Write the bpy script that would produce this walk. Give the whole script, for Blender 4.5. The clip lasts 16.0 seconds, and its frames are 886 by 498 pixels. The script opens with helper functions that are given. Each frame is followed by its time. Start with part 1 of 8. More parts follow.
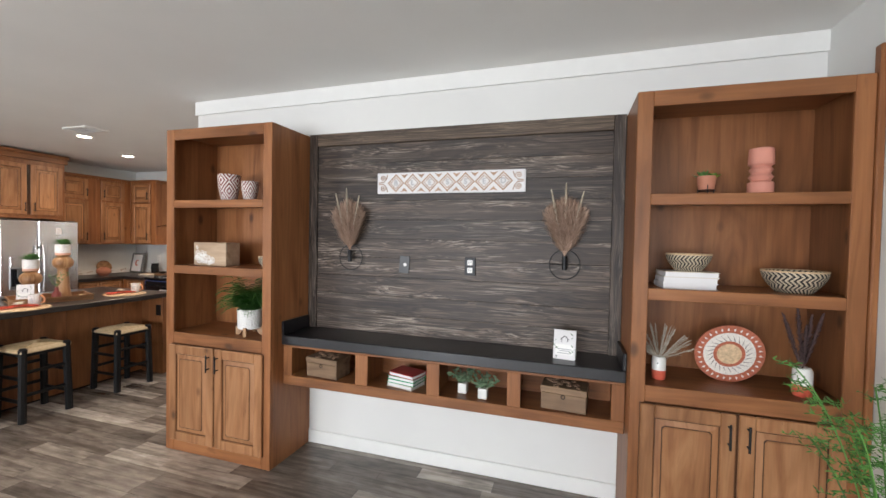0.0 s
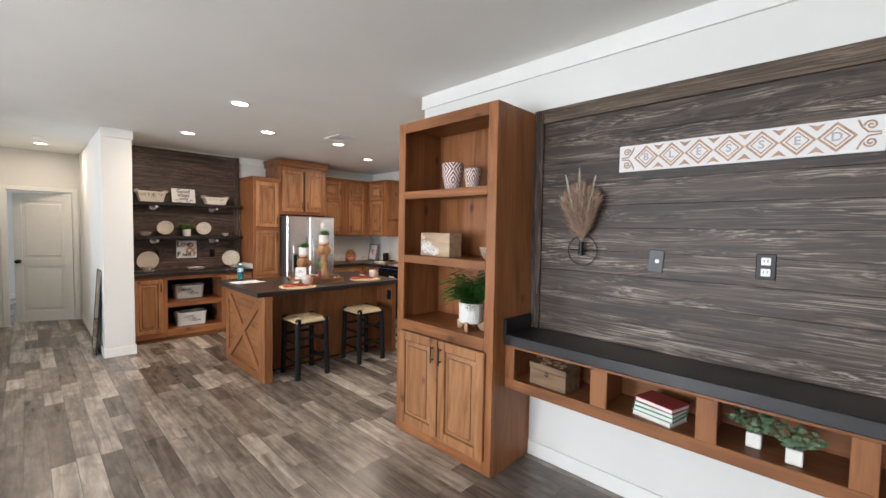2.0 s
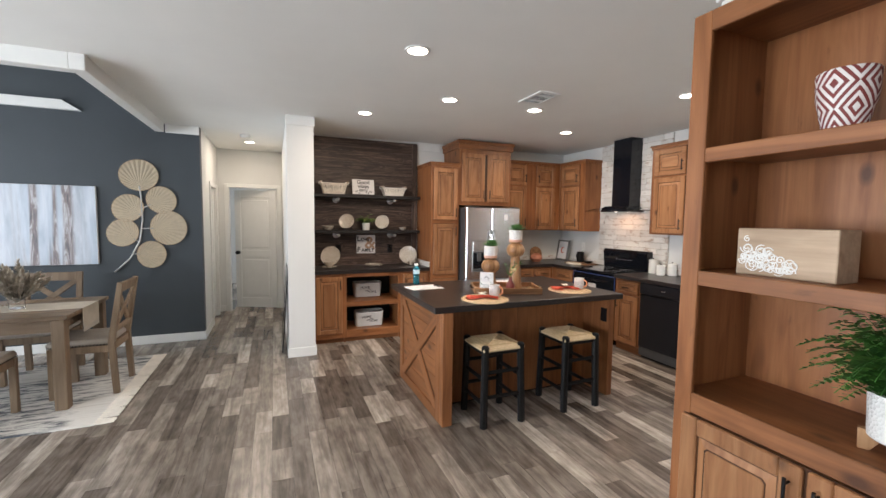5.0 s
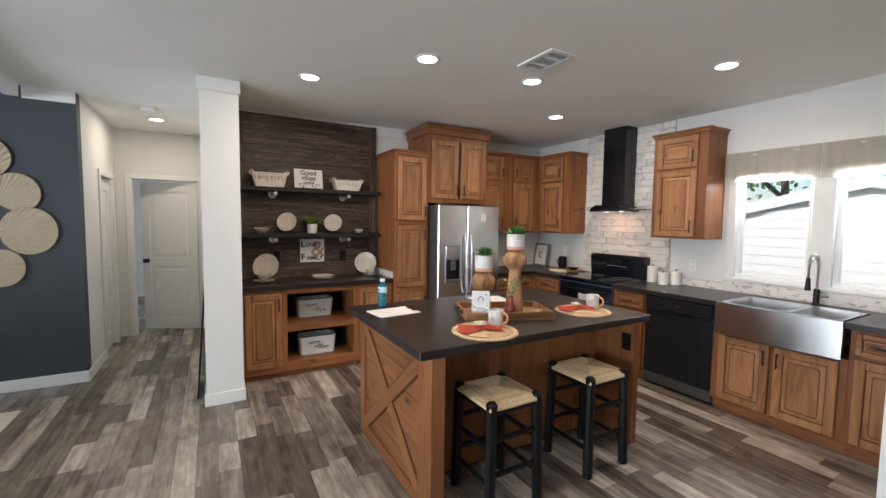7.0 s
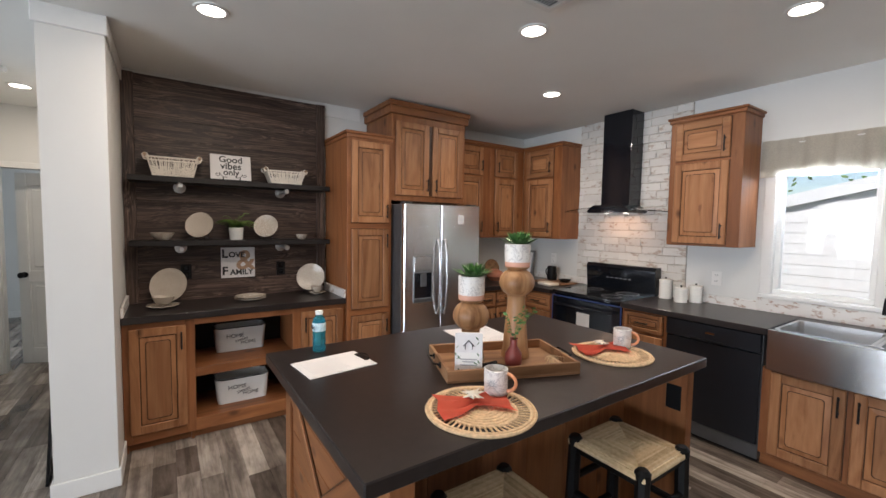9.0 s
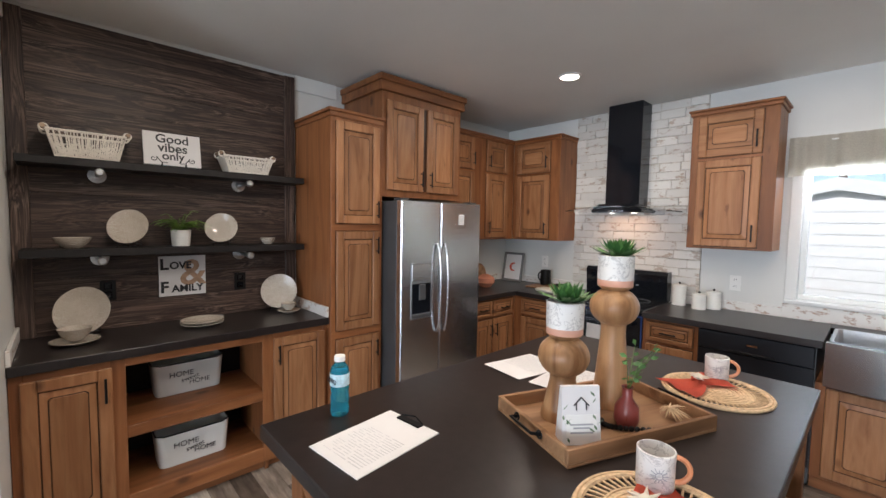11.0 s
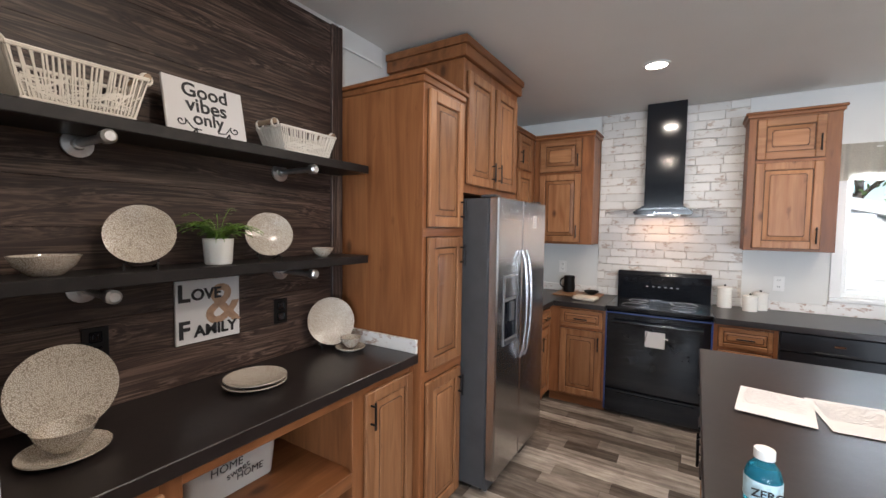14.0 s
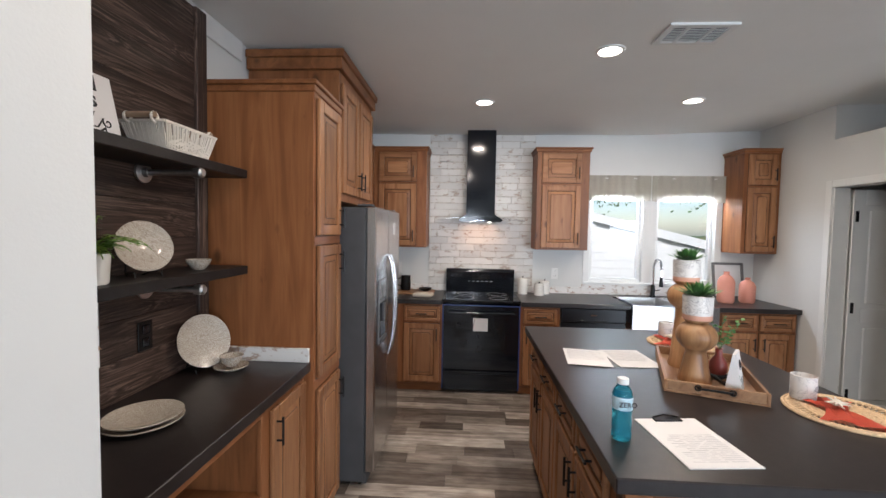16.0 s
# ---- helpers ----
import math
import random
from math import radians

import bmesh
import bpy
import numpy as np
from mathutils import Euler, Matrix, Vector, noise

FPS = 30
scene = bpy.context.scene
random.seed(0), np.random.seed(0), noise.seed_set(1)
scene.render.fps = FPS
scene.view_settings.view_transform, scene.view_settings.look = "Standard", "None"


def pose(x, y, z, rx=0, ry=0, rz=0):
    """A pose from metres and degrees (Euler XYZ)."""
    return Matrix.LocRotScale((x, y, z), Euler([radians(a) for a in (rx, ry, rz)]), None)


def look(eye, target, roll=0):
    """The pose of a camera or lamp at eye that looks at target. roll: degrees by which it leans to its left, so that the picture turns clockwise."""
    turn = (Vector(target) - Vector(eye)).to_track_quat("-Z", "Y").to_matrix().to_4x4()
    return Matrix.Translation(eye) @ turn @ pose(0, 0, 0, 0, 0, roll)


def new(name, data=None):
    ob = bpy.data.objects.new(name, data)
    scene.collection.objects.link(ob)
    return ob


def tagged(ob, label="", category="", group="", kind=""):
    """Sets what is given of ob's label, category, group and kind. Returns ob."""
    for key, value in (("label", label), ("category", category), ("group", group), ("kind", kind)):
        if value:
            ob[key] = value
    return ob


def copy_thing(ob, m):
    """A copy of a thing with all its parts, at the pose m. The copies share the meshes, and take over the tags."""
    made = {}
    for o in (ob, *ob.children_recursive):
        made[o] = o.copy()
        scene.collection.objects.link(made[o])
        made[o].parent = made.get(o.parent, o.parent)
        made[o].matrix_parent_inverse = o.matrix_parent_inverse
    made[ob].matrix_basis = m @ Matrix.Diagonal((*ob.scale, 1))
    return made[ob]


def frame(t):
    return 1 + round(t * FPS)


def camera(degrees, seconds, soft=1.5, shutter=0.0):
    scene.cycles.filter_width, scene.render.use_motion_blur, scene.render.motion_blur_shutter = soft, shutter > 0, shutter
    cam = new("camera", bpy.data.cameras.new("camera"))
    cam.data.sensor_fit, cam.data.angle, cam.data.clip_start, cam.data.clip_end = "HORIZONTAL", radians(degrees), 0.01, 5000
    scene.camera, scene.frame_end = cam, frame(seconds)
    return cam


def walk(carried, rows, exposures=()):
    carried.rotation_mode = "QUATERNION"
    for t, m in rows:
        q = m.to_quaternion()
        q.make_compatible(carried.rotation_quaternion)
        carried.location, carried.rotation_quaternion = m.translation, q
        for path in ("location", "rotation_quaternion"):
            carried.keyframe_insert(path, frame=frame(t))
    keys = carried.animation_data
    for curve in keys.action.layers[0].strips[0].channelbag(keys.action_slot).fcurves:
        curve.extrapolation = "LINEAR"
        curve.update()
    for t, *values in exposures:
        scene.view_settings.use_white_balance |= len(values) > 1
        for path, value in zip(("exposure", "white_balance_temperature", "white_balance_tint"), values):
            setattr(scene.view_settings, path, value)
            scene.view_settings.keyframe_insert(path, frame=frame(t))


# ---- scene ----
cam = camera(94.9, 16.0)
# seconds, stops and white balance
EXPOSURES = [(0.0, 0.19, 6650, 15), (3.0, 0.23, 6500, 14), (4.2, 0.22, 6450, 14), (7.0, -0.05, 6200, 13), (9.0, -0.15, 6150, 14), (11.5, -0.08, 5950, 12), (12.5, 0.02, 6000, 13), (14.0, 0.14, 6000, 13), (16.0, -0.06, 5950, 13)]
PATH = [
    (0, (0.337, 0.131, 1.586), (-0.258, 2.04, 1.537), 1.1),
    (0.5, (0.319, 0.183, 1.561), (-0.433, 2.035, 1.509), 1.1),
    (1, (0.273, 0.202, 1.546), (-0.678, 1.961, 1.483), 1.1),
    (1.5, (0.132, 0.271, 1.542), (-1.051, 1.881, 1.454), 1.0),
    (2, (-0.055, 0.378, 1.554), (-1.451, 1.808, 1.458), 1.0),
    (2.5, (-0.218, 0.57, 1.577), (-1.794, 1.798, 1.467), 0.9),
    (3, (-0.392, 0.678, 1.572), (-2.095, 1.721, 1.452), 0.7),
    (3.5, (-0.655, 0.683, 1.573), (-2.437, 1.583, 1.445), 0.6),
    (4, (-0.854, 0.71, 1.554), (-2.689, 1.494, 1.423), 0.5),
    (4.2, (-0.954, 0.745, 1.539), (-2.804, 1.494, 1.4), 0.4),
    (6.3, (-1.948, 0.939, 1.552), (-3.734, 1.829, 1.416), 1.0),
    (6.5, (-2.052, 0.959, 1.546), (-3.82, 1.885, 1.416), 0.7),
    (7, (-2.305, 1.046, 1.543), (-4.038, 2.035, 1.406), 0.8),
    (7.5, (-2.514, 1.155, 1.556), (-4.226, 2.18, 1.424), 0.9),
    (8, (-2.745, 1.36, 1.588), (-4.43, 2.429, 1.445), 0.7),
    (8.5, (-2.917, 1.474, 1.528), (-4.583, 2.575, 1.412), 0.8),
    (9, (-3.128, 1.519, 1.545), (-4.778, 2.642, 1.424), 0.9),
    (11.5, (-4.102, 1.433, 1.562), (-5.504, 2.854, 1.437), 1.1),
    (12, (-4.36, 1.388, 1.542), (-5.709, 2.859, 1.42), 1.2),
    (12.5, (-4.63, 1.304, 1.554), (-5.922, 2.826, 1.441), 1.0),
    (13, (-4.844, 1.144, 1.569), (-6.07, 2.72, 1.451), 1.1),
    (13.5, (-5.019, 1.076, 1.55), (-6.167, 2.71, 1.441), 0.8),
    (14, (-5.224, 1.115, 1.548), (-6.277, 2.811, 1.441), 0.8),
    (14.5, (-5.366, 1.081, 1.56), (-6.298, 2.847, 1.452), 0.9),
    (15, (-5.475, 0.98, 1.576), (-6.237, 2.826, 1.474), 0.8),
    (15.5, (-5.521, 0.862, 1.592), (-6.022, 2.796, 1.491), 0.9),
    (16, (-5.605, 0.79, 1.584), (-5.725, 2.785, 1.493), 1.0),
]
walk(cam, [(t, look(eye, target, roll)) for t, eye, target, roll in PATH], exposures=EXPOSURES)

# ---- light ----
world = bpy.data.worlds.new("sky")
scene.world = world
world.use_nodes = True
wn = world.node_tree.nodes
sky = wn.new("ShaderNodeTexSky")
sky.sky_type, sky.sun_disc = "NISHITA", False
sky.sun_elevation, sky.sun_rotation = radians(42), radians(193)
wn["Background"].inputs["Strength"].default_value = 0.15
world.node_tree.links.new(sky.outputs[0], wn["Background"].inputs["Color"])
sun = new("sun", bpy.data.lights.new("sun", "SUN"))
sun.data.energy, sun.data.angle, sun.data.color = 4.9, radians(0.6), (1.0, 0.95, 0.88)
sun.matrix_world = look((-5.0, -9.0, 8.3), (-3.0, 0.0, 0.0))


def window_lamp(name, x, y, z, w, h, target, power, color=(0.86, 0.94, 1.0)):
    """An area lamp: daylight at a window's opening, and the bedroom's added fill."""
    ob = new(name, bpy.data.lights.new(name, "AREA"))
    ob.data.shape, ob.data.size, ob.data.size_y, ob.data.energy, ob.data.color = "RECTANGLE", w, h, power, color
    ob.matrix_world = look((x, y, z), target)
    return ob


window_lamp("daylight_patio_door", -2.3, -4.55, 1.1, 1.7, 1.9, (-2.3, 0, 1.1), 225)
window_lamp("daylight_living_window", 0.2, -4.55, 1.45, 1.7, 1.2, (0.2, 0, 1.45), 106)
window_lamp("daylight_dining_window", -5.9, -4.55, 1.45, 1.3, 1.2, (-5.9, 0, 1.45), 95)
window_lamp("daylight_kitchen_window", -3.99, 5.362, 1.958, 0.5, 0.05, (-3.9, 4.4, 0.3), 9)
window_lamp("daylight_kitchen_window", -3.265, 5.362, 1.958, 0.55, 0.05, (-3.3, 4.4, 0.3), 10)
# Added fill lamp in the closed bedroom, whose walls have no window.
window_lamp("daylight_bedroom_window", -10.5, 2.4, 1.4, 1.1, 1.1, (-10.0, 0, 1.2), 40)


# ---- materials ----
def mat(name, build, rough=0.5, metal=0.0, spec=0.5):
    m = bpy.data.materials.new(name)
    m.use_nodes = True
    nt = m.node_tree
    bsdf = nt.nodes["Principled BSDF"]
    bsdf.inputs["Roughness"].default_value, bsdf.inputs["Metallic"].default_value = rough, metal
    bsdf.inputs["Specular IOR Level"].default_value = spec
    if build:
        build(nt, bsdf)
    return m


def node(nt, kind, **values):
    n = nt.nodes.new("ShaderNode" + kind)
    for k, v in values.items():
        n.inputs[k].default_value = v
    return n


def coords(nt, scale=(1, 1, 1), shift=True):
    """Object coordinates, shifted by chance from object to object."""
    tc = nt.nodes.new("ShaderNodeTexCoord")
    mp = nt.nodes.new("ShaderNodeMapping")
    mp.inputs["Scale"].default_value = scale
    if shift:
        oi = nt.nodes.new("ShaderNodeObjectInfo")
        cm = nt.nodes.new("ShaderNodeCombineXYZ")
        for i, f in enumerate((37.0, 53.0, 71.0)):
            mul = node(nt, "Math")
            mul.operation = "MULTIPLY"
            mul.inputs[1].default_value = f
            nt.links.new(oi.outputs["Random"], mul.inputs[0])
            nt.links.new(mul.outputs[0], cm.inputs[i])
        nt.links.new(cm.outputs[0], mp.inputs["Location"])
    nt.links.new(tc.outputs["Object"], mp.inputs["Vector"])
    return mp.outputs[0]


def ramp(nt, fac, stops):
    r = nt.nodes.new("ShaderNodeValToRGB")
    els = r.color_ramp.elements
    while len(els) < len(stops):
        els.new(0.5)
    for e, (p, c) in zip(els, stops):
        e.position, e.color = p, (*c, 1)
    nt.links.new(fac, r.inputs["Fac"])
    return r.outputs["Color"]


def noise_tex(nt, vec, scale, detail=5.0, rough=0.55, dist=0.0):
    n = node(nt, "TexNoise", Scale=scale, Detail=detail, Roughness=rough, Distortion=dist)
    nt.links.new(vec, n.inputs["Vector"])
    return n.outputs["Fac"]


def mix(nt, fac, a, b, mode="MIX"):
    m = nt.nodes.new("ShaderNodeMix")
    m.data_type, m.blend_type = "RGBA", mode
    for sock, v in ((m.inputs["Factor"], fac), (m.inputs["A"], a), (m.inputs["B"], b)):
        if hasattr(v, "links"):
            nt.links.new(v, sock)
        elif isinstance(v, tuple):
            sock.default_value = (*v, 1)
        else:
            sock.default_value = v
    return m.outputs["Result"]


def bump(nt, bsdf, height, strength=0.3, dist=0.002):
    b = node(nt, "Bump", Strength=strength, Distance=dist)
    nt.links.new(height, b.inputs["Height"])
    nt.links.new(b.outputs[0], bsdf.inputs["Normal"])


def value_shift(nt, color, low=0.85, high=1.15):
    """Each object a little lighter or darker than the next."""
    oi = nt.nodes.new("ShaderNodeObjectInfo")
    mr = node(nt, "MapRange", **{"To Min": low, "To Max": high})
    nt.links.new(oi.outputs["Random"], mr.inputs["Value"])
    hsv = nt.nodes.new("ShaderNodeHueSaturation")
    nt.links.new(mr.outputs[0], hsv.inputs["Value"])
    nt.links.new(color, hsv.inputs["Color"])
    return hsv.outputs[0]


AXIS = {"x": (0.9, 9, 9), "y": (9, 0.9, 9), "z": (9, 9, 0.9)}


def wood(name, stops, axis="z", rough=0.42, knots=0.75, relief=0.25, spread=(0.86, 1.12), knot_color=(0.05, 0.018, 0.008), grain=1.0, wild=1.6):
    def build(nt, bsdf):
        s = [v * grain for v in AXIS[axis]]
        vec = coords(nt, s)
        rings = noise_tex(nt, vec, 1.1, 3.0, 0.5, wild)
        fine = noise_tex(nt, coords(nt, [v * (7 if v > 2 else 3) for v in s]), 1.0, 6.0, 0.7)
        col = ramp(nt, rings, stops)
        col = mix(nt, 0.28, col, ramp(nt, fine, ((0.3, (0.25, 0.25, 0.25)), (0.7, (1, 1, 1)))), "MULTIPLY")
        cloud = noise_tex(nt, coords(nt, (2.2, 2.2, 1.2)), 1.0, 3.0)
        col = mix(nt, 0.5, col, ramp(nt, cloud, ((0.3, (0.55, 0.5, 0.46)), (0.65, (1.1, 1.1, 1.1)))), "MULTIPLY")
        if knots:
            vo = node(nt, "TexVoronoi", Scale=1.0, Randomness=1.0)
            nt.links.new(coords(nt, [4.6 if v > 2 else 2.6 for v in s]), vo.inputs["Vector"])
            k = ramp(nt, vo.outputs["Distance"], ((0.05, (knots,) * 3), (0.13, (0, 0, 0))))
            col = mix(nt, k, col, knot_color)
            marks = noise_tex(nt, coords(nt, [16 if v > 2 else 5 for v in s]), 1.0, 5.0, 0.65)
            col = mix(nt, ramp(nt, marks, ((0.64, (0, 0, 0)), (0.73, (0.55 * knots,) * 3))), col, tuple(1.6 * c for c in knot_color))
        nt.links.new(value_shift(nt, col, *spread), bsdf.inputs["Base Color"])
        bump(nt, bsdf, fine, relief, 0.001)
    return mat(name, build, rough, 0.0, 0.35)


ALDER = ((0.28, (0.195, 0.072, 0.025)), (0.45, (0.265, 0.102, 0.037)), (0.62, (0.325, 0.132, 0.05)), (0.8, (0.24, 0.09, 0.032)))
ALDER_DOOR = ((0.28, (0.245, 0.104, 0.042)), (0.45, (0.33, 0.15, 0.064)), (0.62, (0.4, 0.195, 0.088)), (0.8, (0.29, 0.13, 0.054)))
M_DOOR_V = wood("stained alder door, upright grain", ALDER_DOOR, "z", knots=0.85, wild=2.2, spread=(0.85, 1.15))
M_DOOR_H = wood("stained alder drawer, level grain", ALDER_DOOR, "x", knots=0.85, wild=2.2, spread=(0.85, 1.15))
M_WOOD_V = wood("stained alder, upright grain", ALDER, "z")
M_WOOD_H = wood("stained alder, level grain", ALDER, "x")
M_WOOD_Y = wood("stained alder, grain front to back", ALDER, "y")
M_GLAZE = wood("dark glaze in the grooves", ((0.3, (0.045, 0.018, 0.008)), (0.7, (0.11, 0.045, 0.018))), "z", knots=0)


def boards(name, axis, dark, mid, light, silver, knot=0.75, rough=0.48, spread=(0.75, 1.3), streaks=0.6, start=0.46):
    """Brushed weathered boards: drawn-out grain that arches here and there, pale flecks, few knots."""
    def build(nt, bsdf):
        along = {"x": 0, "y": 1, "z": 2}[axis]

        def stretch(a, b):
            v = [b, b, b]
            v[along] = a
            return v
        low = noise_tex(nt, coords(nt, stretch(1.0, 6.5)), 1.0, 2.0, 0.45)
        bend = nt.nodes.new("ShaderNodeVectorMath")
        bend.operation = "MULTIPLY_ADD"
        across = [0.2, 0.2, 0.2]
        across[along] = 0.0
        nt.links.new(low, bend.inputs[0])
        bend.inputs[1].default_value = across
        nt.links.new(coords(nt), bend.inputs[2])

        def grain(a, b, detail, dist=0.0):
            mp = nt.nodes.new("ShaderNodeMapping")
            mp.inputs["Scale"].default_value = stretch(a, b)
            nt.links.new(bend.outputs[0], mp.inputs["Vector"])
            return noise_tex(nt, mp.outputs[0], 1.0, detail, 0.6, dist)
        rings = grain(0.45, 30, 3.0, 0.3)
        fine = grain(2.2, 150, 4.0)
        col = ramp(nt, rings, ((0.33, dark), (0.42, mid), (0.47, dark), (0.52, mid), (0.56, light), (0.6, [0.6 * c for c in mid]), (0.7, light)))
        patch = noise_tex(nt, coords(nt, stretch(1.1, 7)), 1.0, 3.0)
        col = mix(nt, ramp(nt, patch, ((0.4, (0.5, 0.5, 0.5)), (0.55, (0.0, 0.0, 0.0)))), col, tuple(0.8 * c for c in mid))
        fleck = mix(nt, 1.0, ramp(nt, fine, ((0.5, (0, 0, 0)), (0.62, (1, 1, 1)))), ramp(nt, noise_tex(nt, coords(nt, stretch(1.6, 13)), 1.0, 4.0), ((start, (0, 0, 0)), (start + 0.13, (streaks,) * 3))), "MULTIPLY")
        col = mix(nt, fleck, col, silver)
        col = mix(nt, 0.45, col, ramp(nt, fine, ((0.3, (0.35, 0.35, 0.35)), (0.6, (1.1, 1.1, 1.1)))), "MULTIPLY")
        vo = node(nt, "TexVoronoi", Scale=1.0, Randomness=1.0)
        nt.links.new(coords(nt, stretch(1.5, 4.6)), vo.inputs["Vector"])
        col = mix(nt, ramp(nt, vo.outputs["Distance"], ((0.03, (knot,) * 3), (0.1, (0, 0, 0)))), col, tuple(0.35 * c for c in dark))
        nt.links.new(value_shift(nt, col, *spread), bsdf.inputs["Base Color"])
        bump(nt, bsdf, fine, 0.5, 0.0012)
    return mat(name, build, rough, 0.0, 0.4)


BARN = ((0.0145, 0.0095, 0.007), (0.051, 0.0335, 0.024), (0.123, 0.087, 0.065), (0.31, 0.255, 0.207))
M_BARN = boards("weathered grey-brown shiplap", "x", *BARN, spread=(0.7, 1.35), streaks=0.8, start=0.5)
M_BARN_V = boards("weathered grey-brown board, upright", "z", *BARN, spread=(0.8, 1.1))
M_BARN_TOP = boards("weathered brown board", "x", (0.04, 0.025, 0.016), (0.115, 0.075, 0.048), (0.2, 0.14, 0.092), (0.3, 0.22, 0.15))
UMBER = ((0.018, 0.0105, 0.0085), (0.056, 0.034, 0.0265), (0.125, 0.083, 0.063), (0.24, 0.175, 0.135))
M_UMBER_X = boards("dark umber shiplap boards", "x", *UMBER, spread=(0.75, 1.3), streaks=0.45)
M_UMBER_V = boards("dark umber board, upright", "z", *UMBER, spread=(0.85, 1.1))
M_SHELF = wood("near-black stained shelf", ((0.3, (0.008, 0.007, 0.007)), (0.7, (0.02, 0.017, 0.017))), "y", 0.45, 0, 0.2)
M_OAK = wood("weathered oak of the dining set", ((0.3, (0.17, 0.115, 0.07)), (0.6, (0.28, 0.2, 0.13)), (0.8, (0.22, 0.155, 0.1))), "z", 0.5, 0.2, 0.2)
M_ACACIA = wood("turned mango wood", ((0.3, (0.2, 0.09, 0.035)), (0.5, (0.42, 0.23, 0.11)), (0.75, (0.55, 0.33, 0.17))), "z", 0.35, 0, 0.1)
M_BOXWOOD = wood("pale box wood", ((0.3, (0.38, 0.26, 0.17)), (0.6, (0.55, 0.41, 0.28)), (0.8, (0.45, 0.33, 0.22))), "x", 0.55, 0.3, 0.3)


def plain(name, color, rough=0.5, metal=0.0, var=0.12, scale=9.0, relief=0.0, fine=60.0, spec=0.5):
    """A paint or body colour with slight clouding and grain."""
    def build(nt, bsdf):
        vec = coords(nt)
        n = noise_tex(nt, vec, scale, 4.0)
        lo, hi = [c * (1 - var) for c in color], [min(1, c * (1 + var)) for c in color]
        nt.links.new(ramp(nt, n, ((0.3, lo), (0.7, hi))), bsdf.inputs["Base Color"])
        f = noise_tex(nt, vec, fine, 3.0)
        r = node(nt, "MapRange", **{"To Min": max(0.02, rough - 0.06), "To Max": min(1, rough + 0.06)})
        nt.links.new(f, r.inputs["Value"])
        nt.links.new(r.outputs[0], bsdf.inputs["Roughness"])
        if relief:
            bump(nt, bsdf, f, relief, 0.002)
    return mat(name, build, rough, metal, spec)


M_WALL = plain("off-white wall paint", (0.67, 0.67, 0.645), 0.7, var=0.03, scale=1.5, relief=0.12, fine=220)
M_CEIL = plain("white ceiling paint", (0.8, 0.8, 0.77), 0.8, var=0.03, scale=1.2, relief=0.2, fine=160)
M_TRIM = plain("white trim paint", (0.73, 0.73, 0.705), 0.4, var=0.02)
M_ACCENT = plain("dark slate wall paint", (0.042, 0.052, 0.06), 0.65, var=0.06, scale=2, relief=0.1, fine=220)
M_COUNTER = plain("charcoal laminate counter", (0.0165, 0.0125, 0.012), 0.33, var=0.25, scale=30, relief=0.04, fine=300, spec=0.5)
M_COUNTER_BLACK = plain("black laminate counter", (0.013, 0.013, 0.015), 0.3, var=0.2, scale=30, relief=0.04, fine=300)
M_BLACK = plain("matt black metal", (0.012, 0.012, 0.013), 0.4, 0.6)
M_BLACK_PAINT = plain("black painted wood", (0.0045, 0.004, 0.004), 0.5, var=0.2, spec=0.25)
M_BLACK_GLOSS = plain("glossy black enamel", (0.006, 0.0075, 0.011), 0.1, var=0.1)
M_BLACK_SATIN = plain("satin black enamel", (0.008, 0.0095, 0.013), 0.34, var=0.1, spec=0.4)
M_DARKGLASS = plain("dark oven glass", (0.012, 0.013, 0.015), 0.04, var=0.1)
M_CHROME = plain("polished chrome", (0.7, 0.7, 0.7), 0.12, 1.0, var=0.03)
M_GALV = plain("galvanised pipe", (0.55, 0.56, 0.57), 0.35, 1.0, var=0.12, scale=40)
M_GREYPLASTIC = plain("dark grey plastic", (0.06, 0.062, 0.066), 0.45)
M_WHITE = plain("white ceramic", (0.75, 0.74, 0.7), 0.25, var=0.03)
M_PAPER = plain("white paper", (0.72, 0.705, 0.7), 0.8, var=0.02)
M_INK = plain("grey print", (0.38, 0.38, 0.39), 0.8)
M_FAINT = plain("faint grey print", (0.58, 0.57, 0.58), 0.8)
M_RUSTIC = wood("rustic box wood", ((0.3, (0.12, 0.07, 0.04)), (0.6, (0.27, 0.17, 0.1)), (0.8, (0.18, 0.11, 0.065))), "x", 0.6, 0.5, 0.5)
M_BLACKINK = plain("black lettering", (0.02, 0.02, 0.022), 0.6)
M_PLASTIC = plain("white plastic", (0.78, 0.77, 0.74), 0.4, var=0.02)


def steel_build(nt, bsdf):
    n = noise_tex(nt, coords(nt, (3, 3, 260)), 1.0, 3.0)
    nt.links.new(ramp(nt, n, ((0.3, (0.56, 0.56, 0.56)), (0.7, (0.64, 0.64, 0.64)))), bsdf.inputs["Base Color"])
    r = node(nt, "MapRange", **{"To Min": 0.22, "To Max": 0.27})
    nt.links.new(n, r.inputs["Value"])
    nt.links.new(r.outputs[0], bsdf.inputs["Roughness"])


M_STEEL = mat("brushed stainless steel", steel_build, 0.3, 1.0)
M_STEEL_BRIGHT = plain("satin stainless bowl", (0.66, 0.66, 0.66), 0.3, 1.0, var=0.04)
M_DISPENSER = plain("grey dispenser trim", (0.2, 0.205, 0.21), 0.35, 0.6)


def glass_build(nt, bsdf):
    bsdf.inputs["Base Color"].default_value = (1, 1, 1, 1)
    bsdf.inputs["Transmission Weight"].default_value = 1.0
    bsdf.inputs["IOR"].default_value = 1.45


